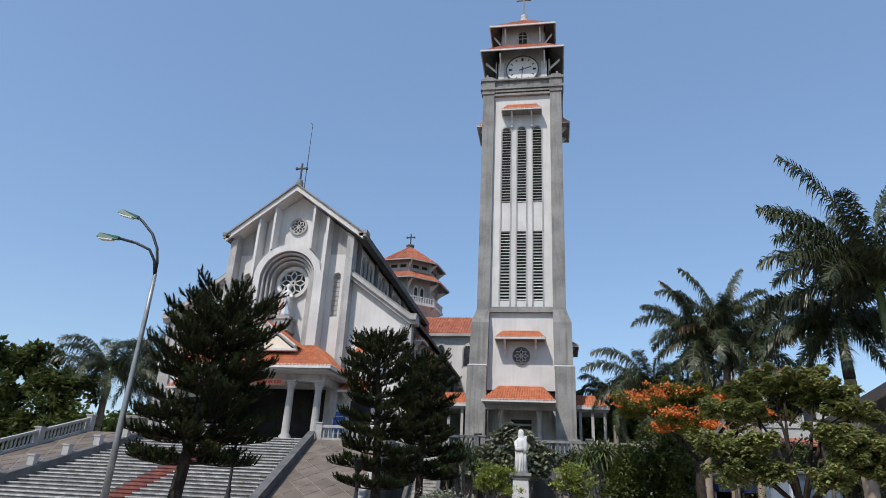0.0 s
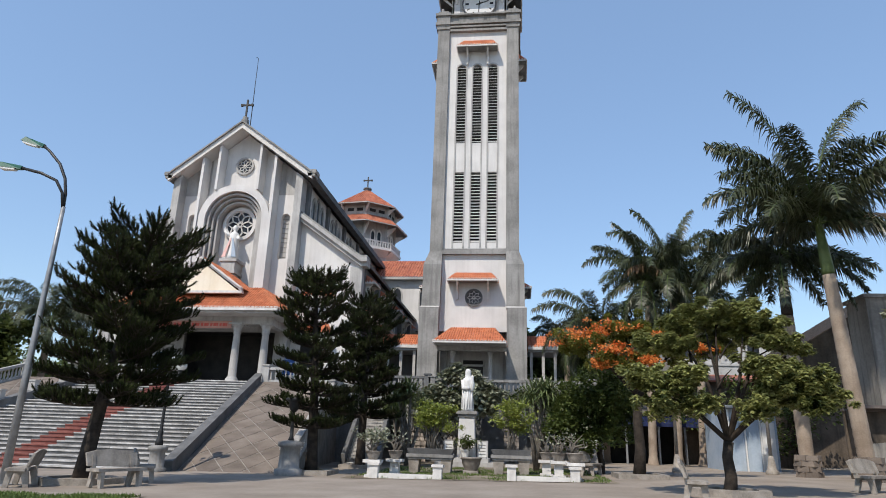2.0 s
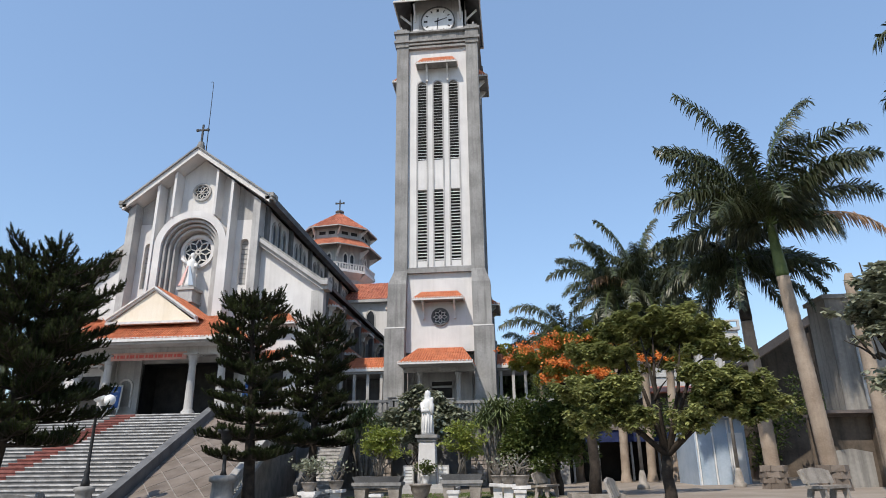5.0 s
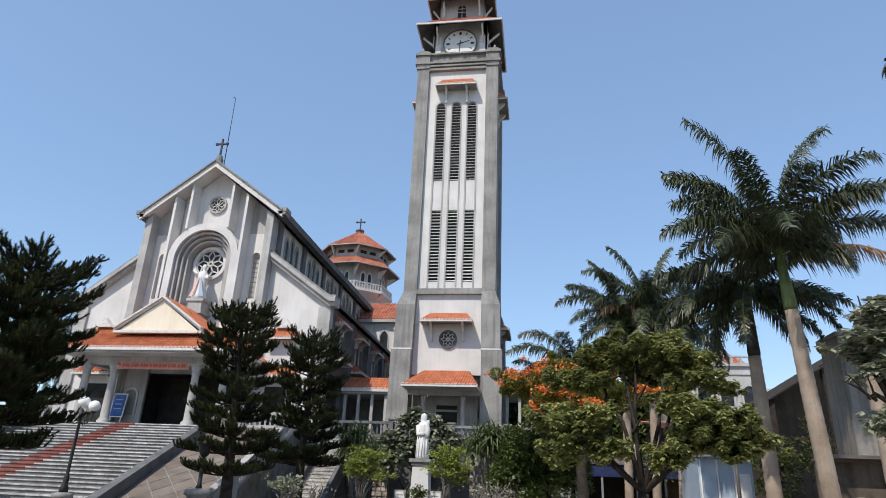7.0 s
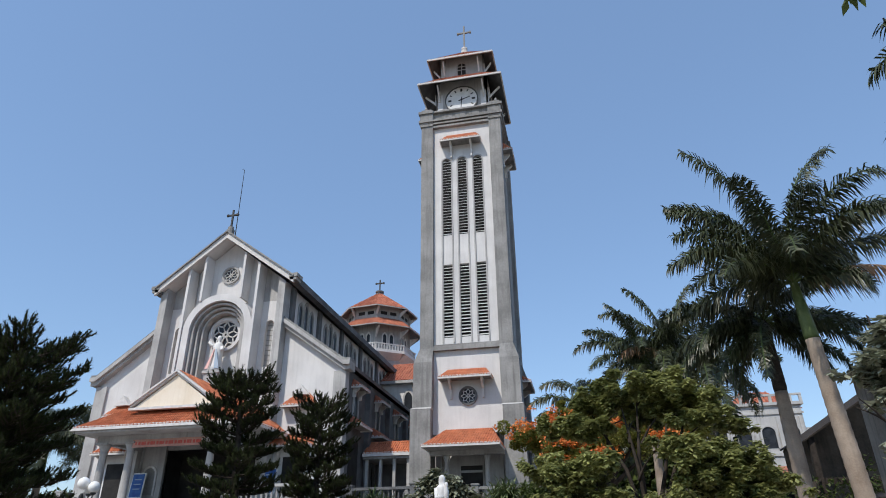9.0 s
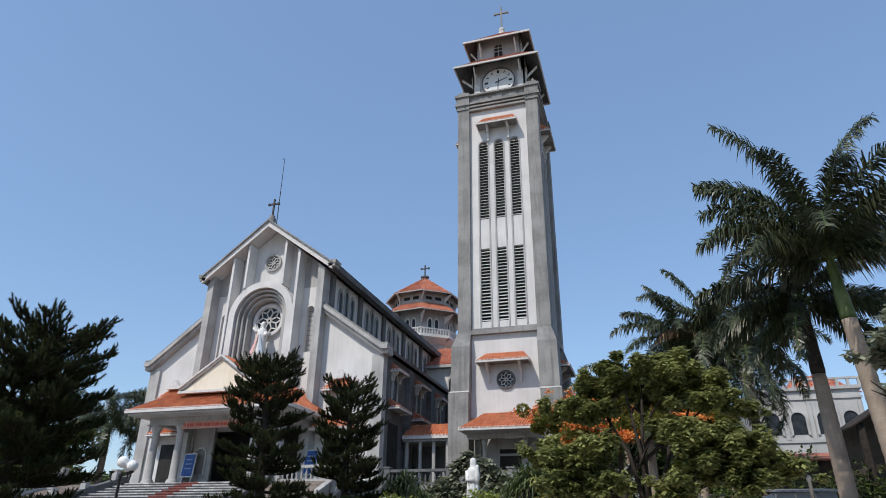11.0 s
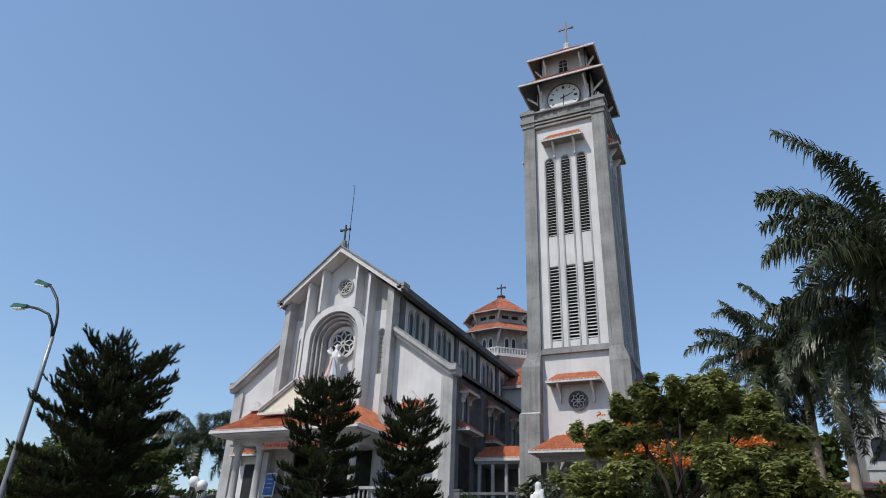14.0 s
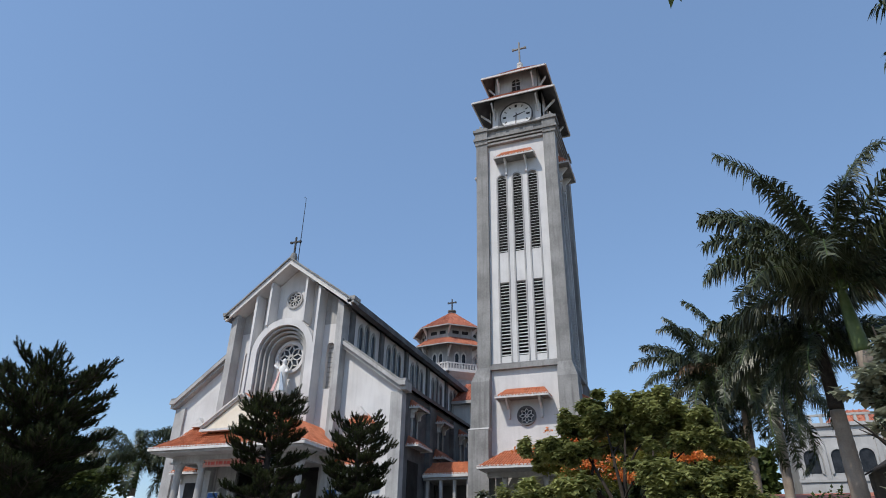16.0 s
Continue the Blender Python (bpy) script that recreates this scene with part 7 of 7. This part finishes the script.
for i in range(5):
    x = 14.75 + i * 2.2
    part("render_patch", G().prism([(x, 0.25), (x + 1.6, 0.2), (x + 1.62, 1.55), (x + 0.9, 1.7), (x + 0.02, 1.6)], "y", 29.99, 30.02), OLDWALL, lw, "pale worn render")
part("capping", G().box(14.15, 28, 29.95, 30.17, 2.9, 3.0), ROOFDARK, lw)
sh = thing("sheet_shed", "pale blue sheet-metal shed with double doors", "shed", (12.8, 36, 0))
part("wall", G().box(11.3, 13.7, 36, 40, -0.2, 3.25), SHEDBLUE, sh)
part("roof", G().hexa([(11.2, 35.6, 3.25), (13.9, 35.6, 3.25), (13.9, 40.3, 3.6), (11.2, 40.3, 3.6), (11.2, 35.6, 3.33), (13.9, 35.6, 3.33), (13.9, 40.3, 3.7), (11.2, 40.3, 3.7)]), GALV, sh)
for x in (11.45, 12.2, 12.95):
    part("door_panel", G().box(x, x + 0.62, 35.95, 36.0, 0.0, 2.6), MARBLE if x > 12.9 else SHEDBLUE, sh)
    part("post", G().box(x - 0.1, x - 0.03, 35.9, 36.0, 0, 3.2), MARBLE, sh)
tc = thing("market_canopy", "open lean-to with blue tarpaulin valance and dark inside", "canopy", (9.5, 44, 0))
part("valance", G().box(6.0, 13.0, 44.0, 44.05, 2.5, 3.2), BLUETARP, tc)
part("roof", G().hexa([(5.8, 43.9, 3.2), (13.1, 43.9, 3.2), (13.1, 48, 3.9), (5.8, 48, 3.9), (5.8, 43.9, 3.3), (13.1, 43.9, 3.3), (13.1, 48, 4.0), (5.8, 48, 4.0)]), ROOFDARK, tc)
# back and end walls near-black, for the shade under the roof
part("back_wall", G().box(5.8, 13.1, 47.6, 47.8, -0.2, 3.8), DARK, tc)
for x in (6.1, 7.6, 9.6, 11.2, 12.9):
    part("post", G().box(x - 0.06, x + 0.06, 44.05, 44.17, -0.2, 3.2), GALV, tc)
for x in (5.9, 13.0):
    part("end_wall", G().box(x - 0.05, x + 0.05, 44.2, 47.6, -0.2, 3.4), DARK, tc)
# white house with arched windows beyond
wh = thing("white_house", "white plastered house with arched windows and red tile roof", "house", (20, 60, 0))
part("wall", G().box(14.9, 22.3, 60, 72, -0.3, 12.2), HOUSEWALL, wh)
part("cornice", G().box(14.7, 22.5, 59.8, 72.2, 12.2, 12.45).box(14.8, 22.4, 59.9, 60, 8.3, 8.55).box(14.8, 22.4, 59.9, 60, 11.5, 11.65), HOUSEWALL, wh)
for i in range(11):
    part("parapet_post", G().box(14.8 + i * 0.75, 15.0 + i * 0.75, 59.85, 60.05, 12.45, 12.95), HOUSEWALL, wh)
part("wing", G().box(22.3, 25.5, 60.6, 70, -0.3, 10.2), HOUSEWALL, wh)
part("wing_cornice", G().box(22.3, 25.7, 60.4, 70.2, 10.2, 10.45), HOUSEWALL, wh)
part("parapet_rail", G().box(14.75, 22.5, 59.83, 60.07, 12.95, 13.1), HOUSEWALL, wh)
for lv in (5.4, 8.9):
    for i in range(4):
        x = 15.9 + i * 1.8
        f = part("window_frame", G().band(archline(x, lv + 1.15, 0.5, lv, 10), archline(x, lv + 1.15, 0.66, lv - 0.1, 10), 59.88, 60.0), HOUSEWALL, wh)
        part("pane", G().prism(archline(x, lv + 1.15, 0.5, lv, 10), "y", 59.985, 60.05), GLASS, f)
    for x in (15.0, 16.8, 18.6, 20.4, 22.1):
        part("pilaster", G().box(x - 0.14, x + 0.14, 59.88, 60, lv - 0.4, lv + 2.4), HOUSEWALL, wh)
g = G()
slope(g, (17.5, 63, 12.45), (23.4, 63, 12.45), (21.6, 66, 14.6), (19.4, 66, 14.6), 0.4, 0.09, 0.6)
slope(g, (17.5, 70, 12.45), (17.5, 63, 12.45), (19.4, 66, 14.6), (19.4, 67, 14.6), 0.4, 0.09, 0.6)
part("roof", g, OLDTILE, wh)
dr = thing("tin_roof_house", "low house with dark sheet roof and white wall", "house", (14, 46, 0))
part("wall", G().box(11.5, 22, 46, 52, -0.3, 5.6), YARDWALL, dr)
part("roof", G().hexa([(11.2, 45.5, 5.5), (22.2, 45.5, 5.5), (22.2, 52.5, 6.6), (11.2, 52.5, 6.6), (11.2, 45.5, 5.6), (22.2, 45.5, 5.6), (22.2, 52.5, 6.7), (11.2, 52.5, 6.7)]), OLDTILE, dr, "red sheet roof")
for x in (12.5, 15.5, 18.5):
    part("window", G().box(x, x + 1.2, 45.95, 46.0, 3.2, 4.6), GLASS, dr)
# pale houses beyond the far ramp
ph = thing("pale_house", "pale plastered house glimpsed beyond the far ramp", "house", (-36, 62, 0))
part("wall", G().box(-44, -32, 62, 70, -0.3, 7.5), MARBLE, ph)
part("roof", G().hexa([(-44.4, 61.5, 7.5), (-31.6, 61.5, 7.5), (-31.6, 70.5, 7.5), (-44.4, 70.5, 7.5), (-44.4, 61.5, 7.8), (-31.6, 61.5, 7.8), (-31.6, 70.5, 7.8), (-44.4, 70.5, 7.8)]), CEMENT, ph)
for x in (-42.5, -39.5, -36.5):
    part("window", G().box(x, x + 1.3, 61.95, 62.0, 4.6, 6.2), GLASS, ph)

# dark lean-to between the palms
lt = thing("lean_to_shed", "dark open lean-to with sagging sheet roof behind the palms", "shed", (17.6, 41, 0))
part("back_wall", G().prism([(16.2, -0.2), (22.0, -0.2), (22.0, 10.2), (16.0, 6.6)], "y", 44.0, 44.2), YARDWALL, lt)
part("side_wall", G().box(16.1, 16.25, 40.2, 44.0, -0.2, 4.6), YARDWALL, lt)
part("roof", G().hexa([(15.9, 39.8, 6.4), (22.0, 39.8, 10.1), (22.0, 44.4, 10.3), (15.9, 44.4, 6.6), (15.9, 39.8, 6.48), (22.0, 39.8, 10.18), (22.0, 44.4, 10.38), (15.9, 44.4, 6.68)]), BARK, lt, "dark weathered sheet roof")
for x, zt in ((16.3, 6.65), (19.2, 8.5)):
    part("post", G().box(x - 0.14, x + 0.14, 40.0, 40.28, -0.2, zt), BARK, lt)
part("tie_beam", G().box(16.3, 19.2, 40.05, 40.2, 4.4, 4.7), BARK, lt)
